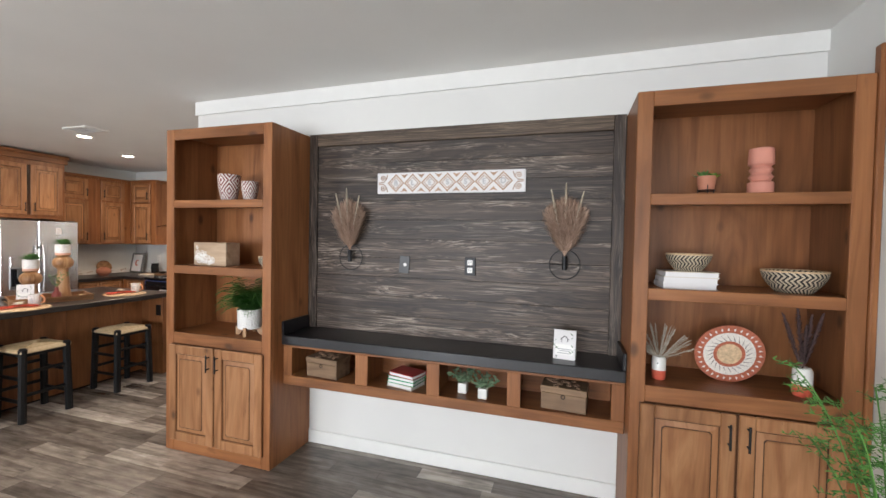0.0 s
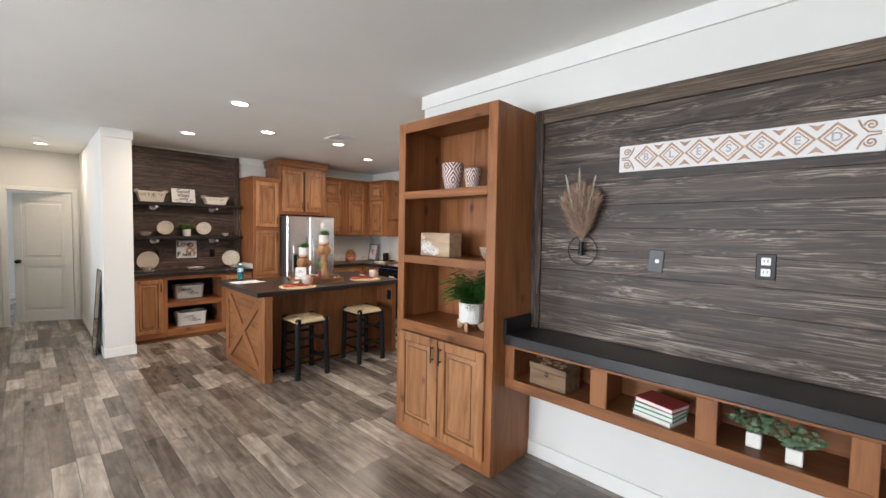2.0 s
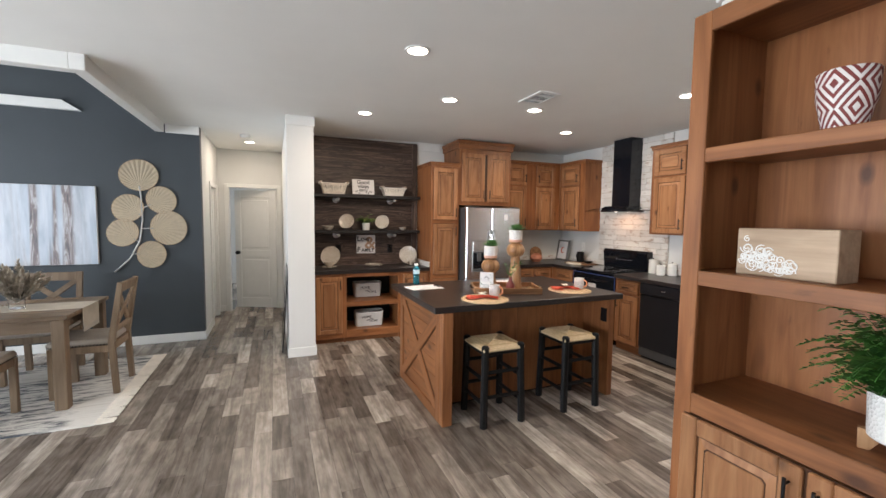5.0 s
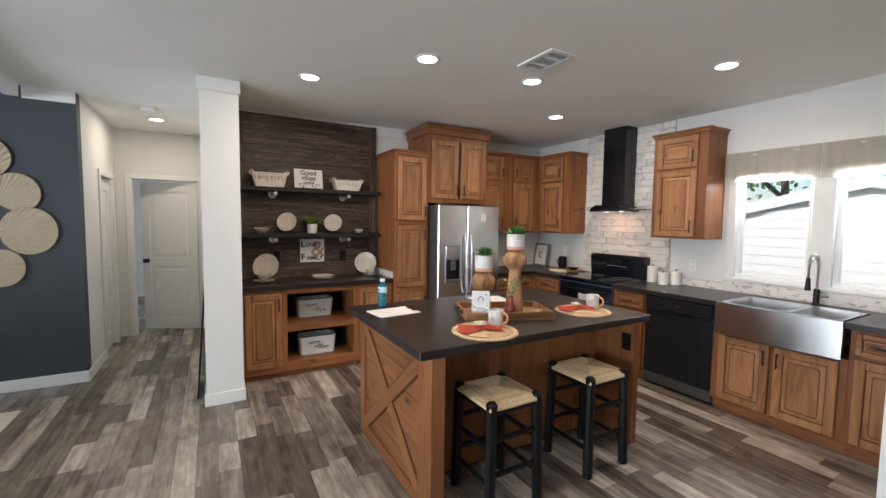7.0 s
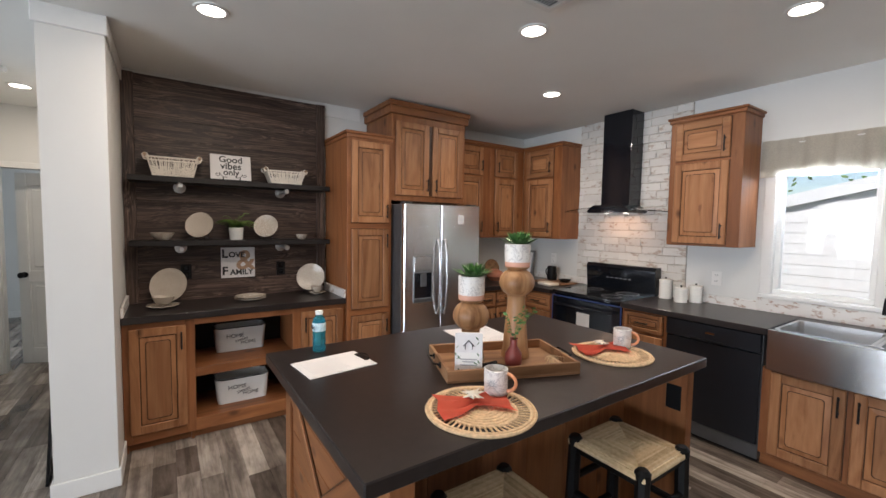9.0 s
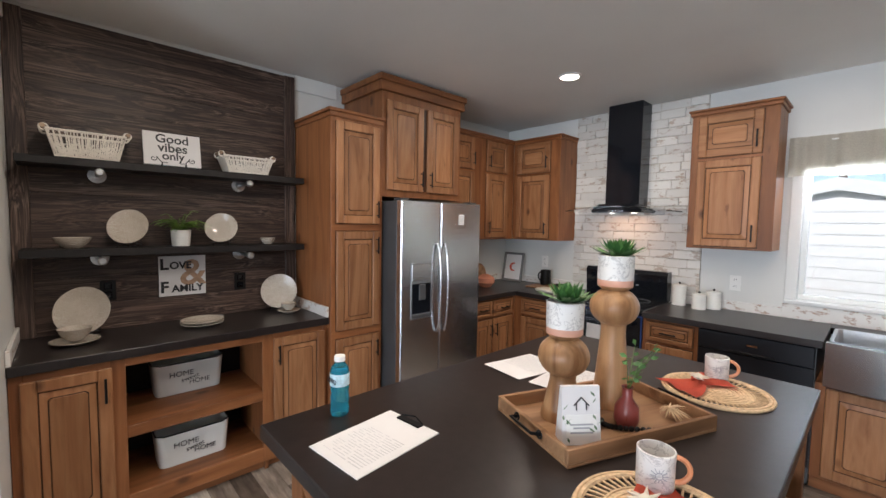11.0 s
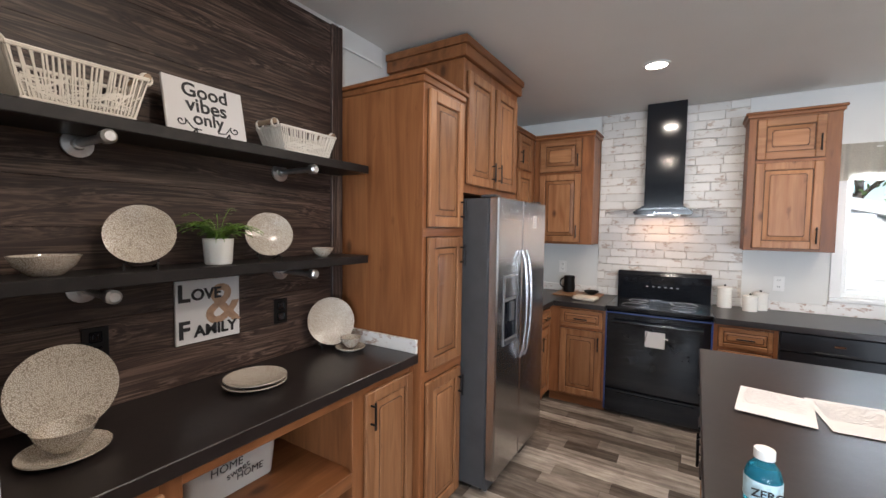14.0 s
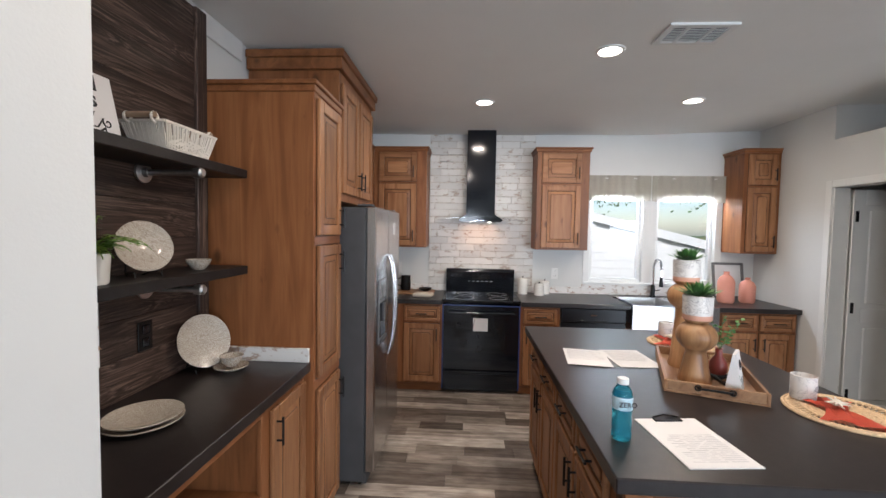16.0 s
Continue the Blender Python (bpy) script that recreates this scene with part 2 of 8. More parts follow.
M_GLASS = mat("clear glass", glass_build, 0.0)


def emit(name, color, strength):
    def build(nt, bsdf):
        bsdf.inputs["Emission Color"].default_value = (*color, 1)
        bsdf.inputs["Emission Strength"].default_value = strength
    return mat(name, build, 0.5)


M_LED = emit("lit lamp lens", (1.0, 0.86, 0.7), 14.0)


def floor_build(nt, bsdf):
    vec = coords(nt, (1.6, 22, 1))
    streak = noise_tex(nt, vec, 1.0, 6.0, 0.65, 0.6)
    oi = nt.nodes.new("ShaderNodeObjectInfo")
    geo = nt.nodes.new("ShaderNodeNewGeometry")
    add = node(nt, "Math")
    nt.links.new(oi.outputs["Random"], add.inputs[0])
    nt.links.new(geo.outputs["Random Per Island"], add.inputs[1])
    fr = node(nt, "Math")
    fr.operation = "FRACT"
    nt.links.new(add.outputs[0], fr.inputs[0])
    tone = ramp(nt, fr.outputs[0], ((0.0, (0.112, 0.094, 0.081)), (0.35, (0.178, 0.152, 0.132)), (0.62, (0.25, 0.217, 0.19)), (0.85, (0.335, 0.297, 0.263)), (1.0, (0.46, 0.415, 0.37))))
    tone.node.color_ramp.interpolation = "LINEAR"
    col = mix(nt, 0.85, tone, ramp(nt, streak, ((0.36, (0.55, 0.52, 0.5)), (0.6, (1.15, 1.14, 1.12)))), "MULTIPLY")
    cloud = noise_tex(nt, coords(nt, (6, 16, 1)), 1.0, 4.0)
    col = mix(nt, 0.65, col, ramp(nt, cloud, ((0.36, (0.62, 0.6, 0.58)), (0.62, (1.3, 1.3, 1.28)))), "MULTIPLY")
    nt.links.new(col, bsdf.inputs["Base Color"])
    bump(nt, bsdf, streak, 0.15, 0.001)


M_FLOOR = mat("grey-brown vinyl planks", floor_build, 0.27)
M_JOINT = plain("dark joint under the planks", (0.05, 0.042, 0.037), 0.6)


# ---- shapes ----
def B():
    return bmesh.new()


def box(bm, x0, x1, y0, y1, z0, z1, bevel=0.0):
    vs = [bm.verts.new((x, y, z)) for z in (z0, z1) for y in (y0, y1) for x in (x0, x1)]
    fs = [bm.faces.new([vs[i] for i in f]) for f in ((0, 2, 3, 1), (4, 5, 7, 6), (0, 1, 5, 4), (2, 6, 7, 3), (0, 4, 6, 2), (1, 3, 7, 5))]
    if bevel:
        edges = {e for f in fs for e in f.edges}
        bmesh.ops.bevel(bm, geom=list(edges), offset=bevel, segments=1, affect="EDGES")
    return bm


def lathe(bm, profile, seg=24, cx=0, cy=0, cz=0):
    rings = []
    for r, z in profile:
        if r <= 1e-5:
            rings.append([bm.verts.new((cx, cy, cz + z))])
        else:
            rings.append([bm.verts.new((cx + r * math.cos(2 * math.pi * i / seg), cy + r * math.sin(2 * math.pi * i / seg), cz + z)) for i in range(seg)])
    for a, b in zip(rings, rings[1:]):
        for i in range(seg):
            j = (i + 1) % seg
            if len(a) == 1 and len(b) > 1:
                bm.faces.new((a[0], b[j], b[i]))
            elif len(b) == 1 and len(a) > 1:
                bm.faces.new((a[i], a[j], b[0]))
            elif len(a) > 1:
                bm.faces.new((a[i], a[j], b[j], b[i]))
    return bm


def tube(bm, pts, r, seg=8, taper=None):
    """A round bar along the points."""
    pts = [Vector(p) for p in pts]
    rings = []
    for i, p in enumerate(pts):
        d = (pts[min(i + 1, len(pts) - 1)] - pts[max(i - 1, 0)]).normalized()
        u = d.orthogonal().normalized() if not rings else (rings[-1][1] - d * rings[-1][1].dot(d)).normalized()
        v = d.cross(u)
        rr = r if taper is None else r + (taper - r) * i / (len(pts) - 1)
        rings.append(([bm.verts.new(p + rr * (math.cos(2 * math.pi * k / seg) * u + math.sin(2 * math.pi * k / seg) * v)) for k in range(seg)], u))
    for (a, _), (b, _) in zip(rings, rings[1:]):
        for k in range(seg):
            bm.faces.new((a[k], a[(k + 1) % seg], b[(k + 1) % seg], b[k]))
    bm.faces.new(rings[0][0][::-1])
    bm.faces.new(rings[-1][0])
    return bm


def ring(bm, R, r, seg=32, m=Matrix()):
    """A closed round hoop in the local xz plane."""
    vs = [[bm.verts.new(m @ Vector(((R + r * math.cos(b)) * math.cos(a), r * math.sin(b), (R + r * math.cos(b)) * math.sin(a)))) for b in [2 * math.pi * k / 6 for k in range(6)]] for a in [2 * math.pi * i / seg for i in range(seg)]]
    for i in range(seg):
        for k in range(6):
            bm.faces.new((vs[i][k], vs[(i + 1) % seg][k], vs[(i + 1) % seg][(k + 1) % 6], vs[i][(k + 1) % 6]))
    return bm


def prism(bm, outline, axis, a, b):
    """An outline of two coordinates pushed along the third axis from a to b."""
    def at(p, q):
        return {"x": (q, *p), "y": (p[0], q, p[1]), "z": (*p, q)}[axis]
    lo, hi = [bm.verts.new(at(p, a)) for p in outline], [bm.verts.new(at(p, b)) for p in outline]
    n = len(outline)
    bm.faces.new(lo[::-1])
    bm.faces.new(hi)
    for i in range(n):
        bm.faces.new((lo[i], lo[(i + 1) % n], hi[(i + 1) % n], hi[i]))
    bmesh.ops.recalc_face_normals(bm, faces=bm.faces[:])
    return bm


def mesh_of(bm, name, material, smooth=False):
    me = bpy.data.meshes.new(name)
    bmesh.ops.recalc_face_normals(bm, faces=bm.faces[:])
    bm.to_mesh(me)
    bm.free()
    if smooth:
        for p in me.polygons:
            p.use_smooth = True
        me.set_sharp_from_angle(angle=radians(40))
    me.materials.append(material)
    return me


def part(name, bm, material, parent, label="", smooth=False, m=None):
    ob = new(name, mesh_of(bm, name, material, smooth))
    ob.parent = parent
    if m is not None:
        ob.matrix_local = m
    if label:
        ob["label"] = label
    return ob


def thing(name, m, label, category, group="", kind=""):
    """An empty at the thing's base, to carry its parts."""
    return place(tagged(new(name), label, category, group, kind), m)


def place(ob, m):
    ob.matrix_world = m
    return ob


def solid(name, bm, material, label, category, group="", kind="", m=None, smooth=False):
    """A thing of one mesh."""
    ob = new(name, mesh_of(bm, name, material, smooth))
    if m is not None:
        ob.matrix_world = m
    return tagged(ob, label, category, group, kind)


def structure(name, bm, material, label, category, m=None):
    return solid(name, bm, material, label, category, kind="structure", m=m)


def text(name, words, size, material, parent, m, depth=0.001, align="CENTER", label="", bold=0.018):
    """Writing in the built-in font, as a mesh, in the local xy plane."""
    cu = bpy.data.curves.new(name, "FONT")
    cu.offset = size * bold
    cu.body, cu.size, cu.extrude, cu.align_x, cu.align_y = words, size, depth, align, "CENTER"
    tmp = new(name, cu)
    me = bpy.data.meshes.new_from_object(tmp.evaluated_get(bpy.context.evaluated_depsgraph_get()))
    bpy.data.objects.remove(tmp)
    me.materials.clear()
    me.materials.append(material)
    ob = new(name, me)
    ob.parent = parent
    ob.matrix_local = m
    if label:
        ob["label"] = label
    return ob


# ---- setting ----
WEST, EAST, SOUTH, NORTH = -6.93, 1.615, -4.6, 5.335
TV_Y, UTIL_X, ACC_X = 2.81, -2.54, -7.168
HALL_END, HALL_S, HALL_N = -8.816, 0.02, 0.985
TOP = 2.86


def ceil_z(x):
    return 2.643 if x < -3.8 else 2.643 + 0.05 * (x + 3.8) / 1.2 if x < -2.6 else 2.693 + 0.032 * (x + 2.6) / 4.2


structure("floor", box(B(), -12.2, 1.75, -4.75, 5.5, -0.12, -0.008), M_JOINT, "grey-brown vinyl plank floor through the open rooms", "floor")


def ceiling():
    bm = B()
    xs = (-12.2, -7.17, -4.98, -3.8, -2.6, 1.75)
    for x0, x1 in zip(xs, xs[1:]):
        for y0, y1 in ((-4.75, -4.2), (-4.2, -0.38), (-0.38, 5.5)):
            if x0 == -7.17 and y0 == -4.2:
                continue
            prism(bm, ((x0, ceil_z(x0)), (x1, ceil_z(x1)), (x1, 3.3), (x0, 3.3)), "y", y0, y1)
    box(bm, -7.168, -4.98, -4.2, -0.38, 3.2, 3.3)
    structure("ceiling", bm, M_CEIL, "smooth white painted ceiling with a raised tray over the dining table", "ceiling")
    r = B()
    box(r, -7.1, -4.98, -0.384, -0.376, 2.643, 3.2)
    box(r, -4.988, -4.976, -4.2, -0.38, 2.643, 3.2)
    box(r, -7.1, -4.98, -4.204, -4.196, 2.643, 3.2)
    structure("tray_riser", r, M_ACCENT, "dark slate painted sides of the raised ceiling tray", "ceiling tray")
    t = B()
    box(t, -7.1, -4.93, -0.42, -0.33, 2.535, 2.65, 0.004)
    box(t, -5.03, -4.93, -4.2, -0.42, 2.535, 2.65, 0.004)
    structure("trim_tray", t, M_TRIM, "white board trim round the ceiling tray", "trim")
    s = B()
    prism(s, ((-4.2, 2.70), (-1.11, 2.70), (-1.27, 2.80), (-4.2, 2.80)), "x", ACC_X + 0.002, ACC_X + 0.05)
    structure("trim_tray_light", s, M_TRIM, "white ledge high on the slate dining wall", "trim")


ceiling()


def wall(name, x0, x1, y0, y1, openings=(), material=None, z1=TOP, label="off-white painted wall", z0=-0.02):
    """A wall along its longer side, with openings (from, to, bottom, top) measured along it."""
    bm = B()
    along_x = x1 - x0 > y1 - y0
    a, b = (x0, x1) if along_x else (y0, y1)
    cuts = sorted(openings)

    def piece(p, q, r, s):
        if q - p > 1e-4 and s - r > 1e-4:
            box(bm, *((p, q, y0, y1) if along_x else (x0, x1, p, q)), r, s)
    pos = a
    for p, q, r, s in cuts:
        piece(pos, p, z0, z1)
        piece(p, q, z0, r)
        piece(p, q, s, z1)
        pos = q
    piece(pos, b, z0, z1)
    return structure(name, bm, material or M_WALL, label, "wall")


wall("wall_tv", UTIL_X - 0.14, EAST, TV_Y, TV_Y + 0.12, z1=ceil_z(-2.68) + 0.005, label="off-white painted wall behind the built-in shelving")
wall("wall_east", EAST, EAST + 0.12, SOUTH - 0.12, TV_Y + 0.12)
wall("wall_south", -7.3, EAST, SOUTH - 0.12, SOUTH, [(-6.55, -5.25, 0.85, 2.05), (-3.15, -1.45, 0.0, 2.05), (-0.65, 1.05, 0.85, 2.05)])
wall("wall_slate", ACC_X - 0.12, ACC_X, SOUTH, HALL_S, material=M_ACCENT, z1=3.25, label="dark slate painted accent wall of the dining room")
wall("wall_hall_south", -8.9, ACC_X - 0.12, HALL_S - 0.12, HALL_S, [(-8.55, -7.92, -0.02, 1.985)], z1=2.75)
wall("wall_hall_end", HALL_END - 0.12, HALL_END, -1.6, 2.6, [(0.17, 0.905, -0.02, 2.03)], z1=2.75)
wall("wall_hall_north", -8.816, -6.06, HALL_N, 1.262, z1=2.75, label="thick white stub wall between hall and kitchen")
wall("wall_west", WEST - 0.12, WEST, 1.262, NORTH, z1=2.75)
wall("wall_north", WEST - 0.12, UTIL_X + 2.2, NORTH, NORTH + 0.14, [(-4.27, -3.715, 1.055, 1.99), (-3.57, -2.96, 1.055, 1.99)], z1=2.78)
wall("wall_utility", UTIL_X, UTIL_X + 0.12, 2.93, 4.44, [(3.58, 4.42, -0.02, 2.0)], z1=2.405, label="off-white wall with an open ledge over the doorway")
wall("wall_utility_north", UTIL_X, UTIL_X + 0.12, 4.44, NORTH, z1=2.76)
wall("wall_ledge_back", -1.72, -1.6, 2.93, 4.56, z1=2.8, z0=2.405, label="off-white wall behind the ledge")
wall("wall_ledge_end", UTIL_X + 0.12, -1.72, 4.44, 4.56, z1=2.8, z0=2.36)
structure("ledge_deck", box(B(), UTIL_X + 0.12, -1.6, 2.93, 4.44, 2.36, 2.403), M_WALL, "white painted ledge over the utility door", "ledge")
wall("wall_utility_back", -0.4, -0.28, 2.93, NORTH, z1=2.8)
wall("wall_bedroom_west", -12.1, -12.0, -1.6, 2.6, z1=2.75)
wall("wall_bedroom_north", -12.0, HALL_END - 0.12, 2.5, 2.6, z1=2.75)
wall("wall_bedroom_south", -12.0, HALL_END - 0.12, -1.6, -1.5, z1=2.75)


def trim(name, x0, x1, y0, y1, z0, z1, label="white painted trim board", category="trim"):
    return structure(name, box(B(), x0, x1, y0, y1, z0, z1, 0.004), M_TRIM, label, category)


def tv_crown():
    bm = B()
    x0, x1 = UTIL_X - 0.155, EAST
    for a, b in ((x0, -2.6), (-2.6, x1)):
        prism(bm, ((a, ceil_z(a) - 0.108), (b, ceil_z(b) - 0.108), (b, ceil_z(b) + 0.004), (a, ceil_z(a) + 0.004)), "y", TV_Y - 0.018, TV_Y - 0.001)
    structure("trim_crown_tv", bm, M_TRIM, "flat white trim board under the ceiling", "trim")


tv_crown()
trim("trim_crown_slate", ACC_X + 0.001, ACC_X + 0.018, -0.33, HALL_S, 2.54, 2.644)
trim("trim_crown_stub", -6.075, -6.046, HALL_N - 0.014, 1.276, 2.54, 2.644)
trim("trim_crown_stub_north", -6.91, -6.075, 1.263, 1.276, 2.54, 2.644)
trim("trim_crown_west", WEST + 0.001, WEST + 0.014, 2.75, 3.1, 2.53, 2.644)
BASE = "white painted baseboard along the floor"
trim("baseboard_tv", -1.556, 0.644, TV_Y - 0.015, TV_Y - 0.001, 0.0, 0.1, BASE, "baseboard")
trim("baseboard_tv_end", UTIL_X - 0.14, -2.483, TV_Y - 0.015, TV_Y - 0.001, 0.0, 0.1, BASE, "baseboard")
trim("baseboard_slate", ACC_X + 0.001, ACC_X + 0.015, -4.6, HALL_S, 0.0, 0.105, BASE, "baseboard")
trim("baseboard_hall_south", -7.86, ACC_X + 0.015, HALL_S + 0.001, HALL_S + 0.015, 0.0, 0.105, BASE, "baseboard")
trim("baseboard_stub_end", -6.059, -6.045, HALL_N - 0.014, 1.276, 0.0, 0.105, BASE, "baseboard")
trim("baseboard_stub_south", -8.8, -6.06, HALL_N - 0.014, HALL_N - 0.001, 0.0, 0.105, BASE, "baseboard")
trim("baseboard_stub_north", -6.41, -6.06, 1.263, 1.276, 0.0, 0.105, BASE, "baseboard")
trim("baseboard_hall_end", HALL_END + 0.001, HALL_END + 0.014, HALL_S, 0.10, 0.0, 0.105, BASE, "baseboard")
trim("baseboard_east", EAST - 0.015, EAST - 0.001, -4.6, 2.3, 0.0, 0.1, BASE, "baseboard")
trim("baseboard_utility", UTIL_X - 0.015, UTIL_X - 0.001, 2.93, 3.51, 0.0, 0.1, BASE, "baseboard")
trim("baseboard_bedroom", -11.99, -11.97, -1.5, 2.5, 0.0, 0.1, BASE, "baseboard")


def casing(name, m, w, h):
    """Flat white boards round a doorway; local x along the wall, y out of it."""
    ob = thing(name, m, "white painted casing round the doorway", "door casing", kind="structure")
    part("jamb", box(B(), -0.06, 0, -0.018, -0.001, 0, h + 0.06, 0.003), M_TRIM, ob)
    part("jamb", box(B(), w, w + 0.06, -0.018, -0.001, 0, h + 0.06, 0.003), M_TRIM, ob)
    part("head", box(B(), 0, w, -0.018, -0.001, h, h + 0.06, 0.003), M_TRIM, ob)
    part("lining", box(B(), 0, 0.012, 0, 0.12, 0, h), M_TRIM, ob)
    part("lining", box(B(), w - 0.012, w, 0, 0.12, 0, h), M_TRIM, ob)
    return ob


def panel_door(name, m, w, h, label, knob_x=None, hinge_x=None):
    """A white two-panel door leaf; local x along its width, front at y 0."""
    ob = thing(name, m, label, "door", kind="structure")
    bm = B()
    box(bm, 0, w, 0.013, 0.027, 0, h)
    for z0, z1 in ((0, 0.16), (0.86, 0.98), (h - 0.13, h)):
        box(bm, 0.1, w - 0.1, 0, 0.04, z0, z1, 0.003)
    box(bm, 0, 0.1, 0, 0.04, 0, h, 0.003)
    box(bm, w - 0.1, w, 0, 0.04, 0, h, 0.003)
    for z0, z1 in ((0.2, 0.82), (1.02, h - 0.17)):
        box(bm, 0.14, w - 0.14, 0.004, 0.036, z0, z1, 0.008)
    part("leaf", bm, M_TRIM, ob)
    if knob_x is not None:
        k = lathe(B(), ((0, 0), (0.03, 0), (0.03, 0.008), (0.012, 0.012), (0.012, 0.035), (0.028, 0.045), (0.03, 0.06), (0.02, 0.07), (0, 0.072)), 16)
        part("door_knob", k, M_BLACK, ob, "matt black knob", True, pose(knob_x, 0, 0.94, 90, 0, 0))
        k = lathe(B(), ((0, 0), (0.03, 0), (0.03, 0.008), (0.012, 0.012), (0.012, 0.035), (0.028, 0.045), (0.03, 0.06), (0.02, 0.07), (0, 0.072)), 16)
        part("door_knob", k, M_BLACK, ob, "matt black knob", True, pose(knob_x, 0.04, 0.94, -90, 0, 0))
    if hinge_x is not None:
        for z in (0.25, h / 2, h - 0.22):
            part("hinge", box(B(), hinge_x - 0.012, hinge_x + 0.012, -0.008, 0.0, z - 0.045, z + 0.045, 0.002), M_BLACK, ob, "black hinge")
    return ob


casing("trim_hall_end_door", pose(HALL_END, 0.17, 0, 0, 0, 90), 0.735, 2.03)
panel_door("door_1", pose(HALL_END - 0.02, 0.90, 0.01, 0, 0, 270 - 25.5), 0.72, 2.0, "white two-panel bedroom door standing ajar", 0.66)
casing("trim_hall_side_door", pose(-7.92, HALL_S, 0, 0, 0, 180), 0.63, 1.985)
panel_door("door_2", pose(-8.54, HALL_S - 0.07, 0.01, 0, 0, 0), 0.61, 1.96, "white two-panel closed hall door with black hinges", None, 0.02)
casing("trim_utility_door", pose(UTIL_X, 4.42, 0, 0, 0, 270), 0.84, 2.0)
panel_door("door_3", pose(UTIL_X + 0.123, 4.372, 0.01, 0, 0, 0), 0.78, 1.97, "white utility room door standing wide open", None, 0.03)


def kitchen_window(x0, x1, name):
    ob = thing(name, pose(x0, NORTH, 1.055), "white vinyl kitchen window above the sink", "window", "kitchen windows", "structure")
    w, h = x1 - x0, 0.935
    for a, b, c, d in ((0, w, 0, 0.035), (0, w, h - 0.035, h), (0, 0.035, 0.035, h - 0.035), (w - 0.035, w, 0.035, h - 0.035)):
        part("window_frame", box(B(), a, b, 0.03, 0.09, c, d, 0.004), M_TRIM, ob)
    g = part("pane", box(B(), 0.03, w - 0.03, 0.058, 0.062, 0.03, h - 0.03), M_GLASS, ob, "clear glass pane")
    g.visible_shadow = False


kitchen_window(-4.27, -3.715, "window_1")
kitchen_window(-3.57, -2.96, "window_2")
trim("trim_window_sill", -4.34, -2.89, NORTH - 0.03, NORTH - 0.001, 1.02, 1.05, "white painted window sill board")
trim("trim_window_left", -4.34, -4.27, NORTH - 0.014, NORTH - 0.001, 1.05, 2.0)
trim("trim_window_right", -2.96, -2.89, NORTH - 0.014, NORTH - 0.001, 1.05, 2.0)
trim("trim_window_middle", -3.715, -3.57, NORTH - 0.014, NORTH - 0.001, 1.05, 2.0)


def south_window(name, x0, x1, z0, z1):
    ob = thing(name, pose(x0, SOUTH, z0), "white framed living room window", "window", "south windows", "structure")
    w, h = x1 - x0, z1 - z0
    for a, b, c, d in ((0, w, 0, 0.05), (0, w, h - 0.05, h), (0, 0.05, 0.05, h - 0.05), (w - 0.05, w, 0.05, h - 0.05), (w / 2 - 0.025, w / 2 + 0.025, 0.05, h - 0.05)):
        part("window_frame", box(B(), a, b, -0.09, -0.03, c, d, 0.004), M_TRIM, ob)
    g = part("pane", box(B(), 0.04, w - 0.04, -0.062, -0.058, 0.04, h - 0.04), M_GLASS, ob)
    g.visible_shadow = False


south_window("window_3", -6.55, -5.25, 0.85, 2.05)
south_window("window_4", -3.15, -1.45, 0.0, 2.05)
south_window("window_5", -0.65, 1.05, 0.85, 2.05)


# ---- ceiling lamps ----
def can_light(x, y, z, power=11.5):
    ob = thing("recessed_light", pose(x, y, z), "round recessed ceiling lamp with a white rim, lit", "ceiling lamp", "recessed ceiling lamps")
    part("rim", lathe(B(), ((0.085, 0.001), (0.083, -0.006), (0.066, -0.008), (0.064, -0.002), (0.064, 0.001)), 28), M_TRIM, ob, smooth=True)
    part("lens", lathe(B(), ((0.064, -0.003), (0.03, -0.004), (0, -0.004)), 28), M_LED, ob, "glowing warm white lens")
    la = new("lamp", bpy.data.lights.new("can_lamp", "AREA"))
    la.data.shape, la.data.size, la.data.energy, la.data.color = "DISK", 0.12, power, (1.0, 0.84, 0.66)
    la.matrix_world = pose(x, y, z - 0.012)


for lx, ly in ((-5.632, 1.738), (-4.838, 2.35), (-4.803, 3.253), (-5.49, 4.197), (-3.852, 4.163), (-3.929, 1.729)):
    can_light(lx, ly, ceil_z(lx))
can_light(-7.98, 0.535, 2.643, 9.0)


def ceiling_vent():
    ob = thing("ceiling_vent", pose(-4.44, 3.05, 2.643), "white metal louvred air vent in the ceiling", "air vent")
    f = B()
    for a in ((-0.17, 0.17, -0.11, -0.08), (-0.17, 0.17, 0.08, 0.11), (-0.17, -0.14, -0.08, 0.08), (0.14, 0.17, -0.08, 0.08), (-0.07, -0.055, -0.08, 0.08), (0.055, 0.07, -0.08, 0.08)):
        box(f, *a, -0.012, 0.0)
    part("frame", f, M_TRIM, ob)
    part("backing", box(B(), -0.14, 0.14, -0.08, 0.08, -0.002, 0.0), M_GREYPLASTIC, ob, "dark duct behind the slats")
    for i in range(9):
        y = -0.07 + i * 0.0175
        part("slat", box(B(), -0.14, 0.14, -0.006, 0.006, -0.001, 0.001), M_TRIM, ob, m=pose(0, y, -0.007, 35))


ceiling_vent()


def smoke_alarm():
    ob = thing("smoke_alarm", pose(-7.47, 0.51, 2.643), "round white smoke alarm on the hall ceiling", "smoke alarm")
    part("body", lathe(B(), ((0.065, 0), (0.065, -0.02), (0.055, -0.035), (0.0, -0.038)), 24), M_PLASTIC, ob, smooth=True)


smoke_alarm()


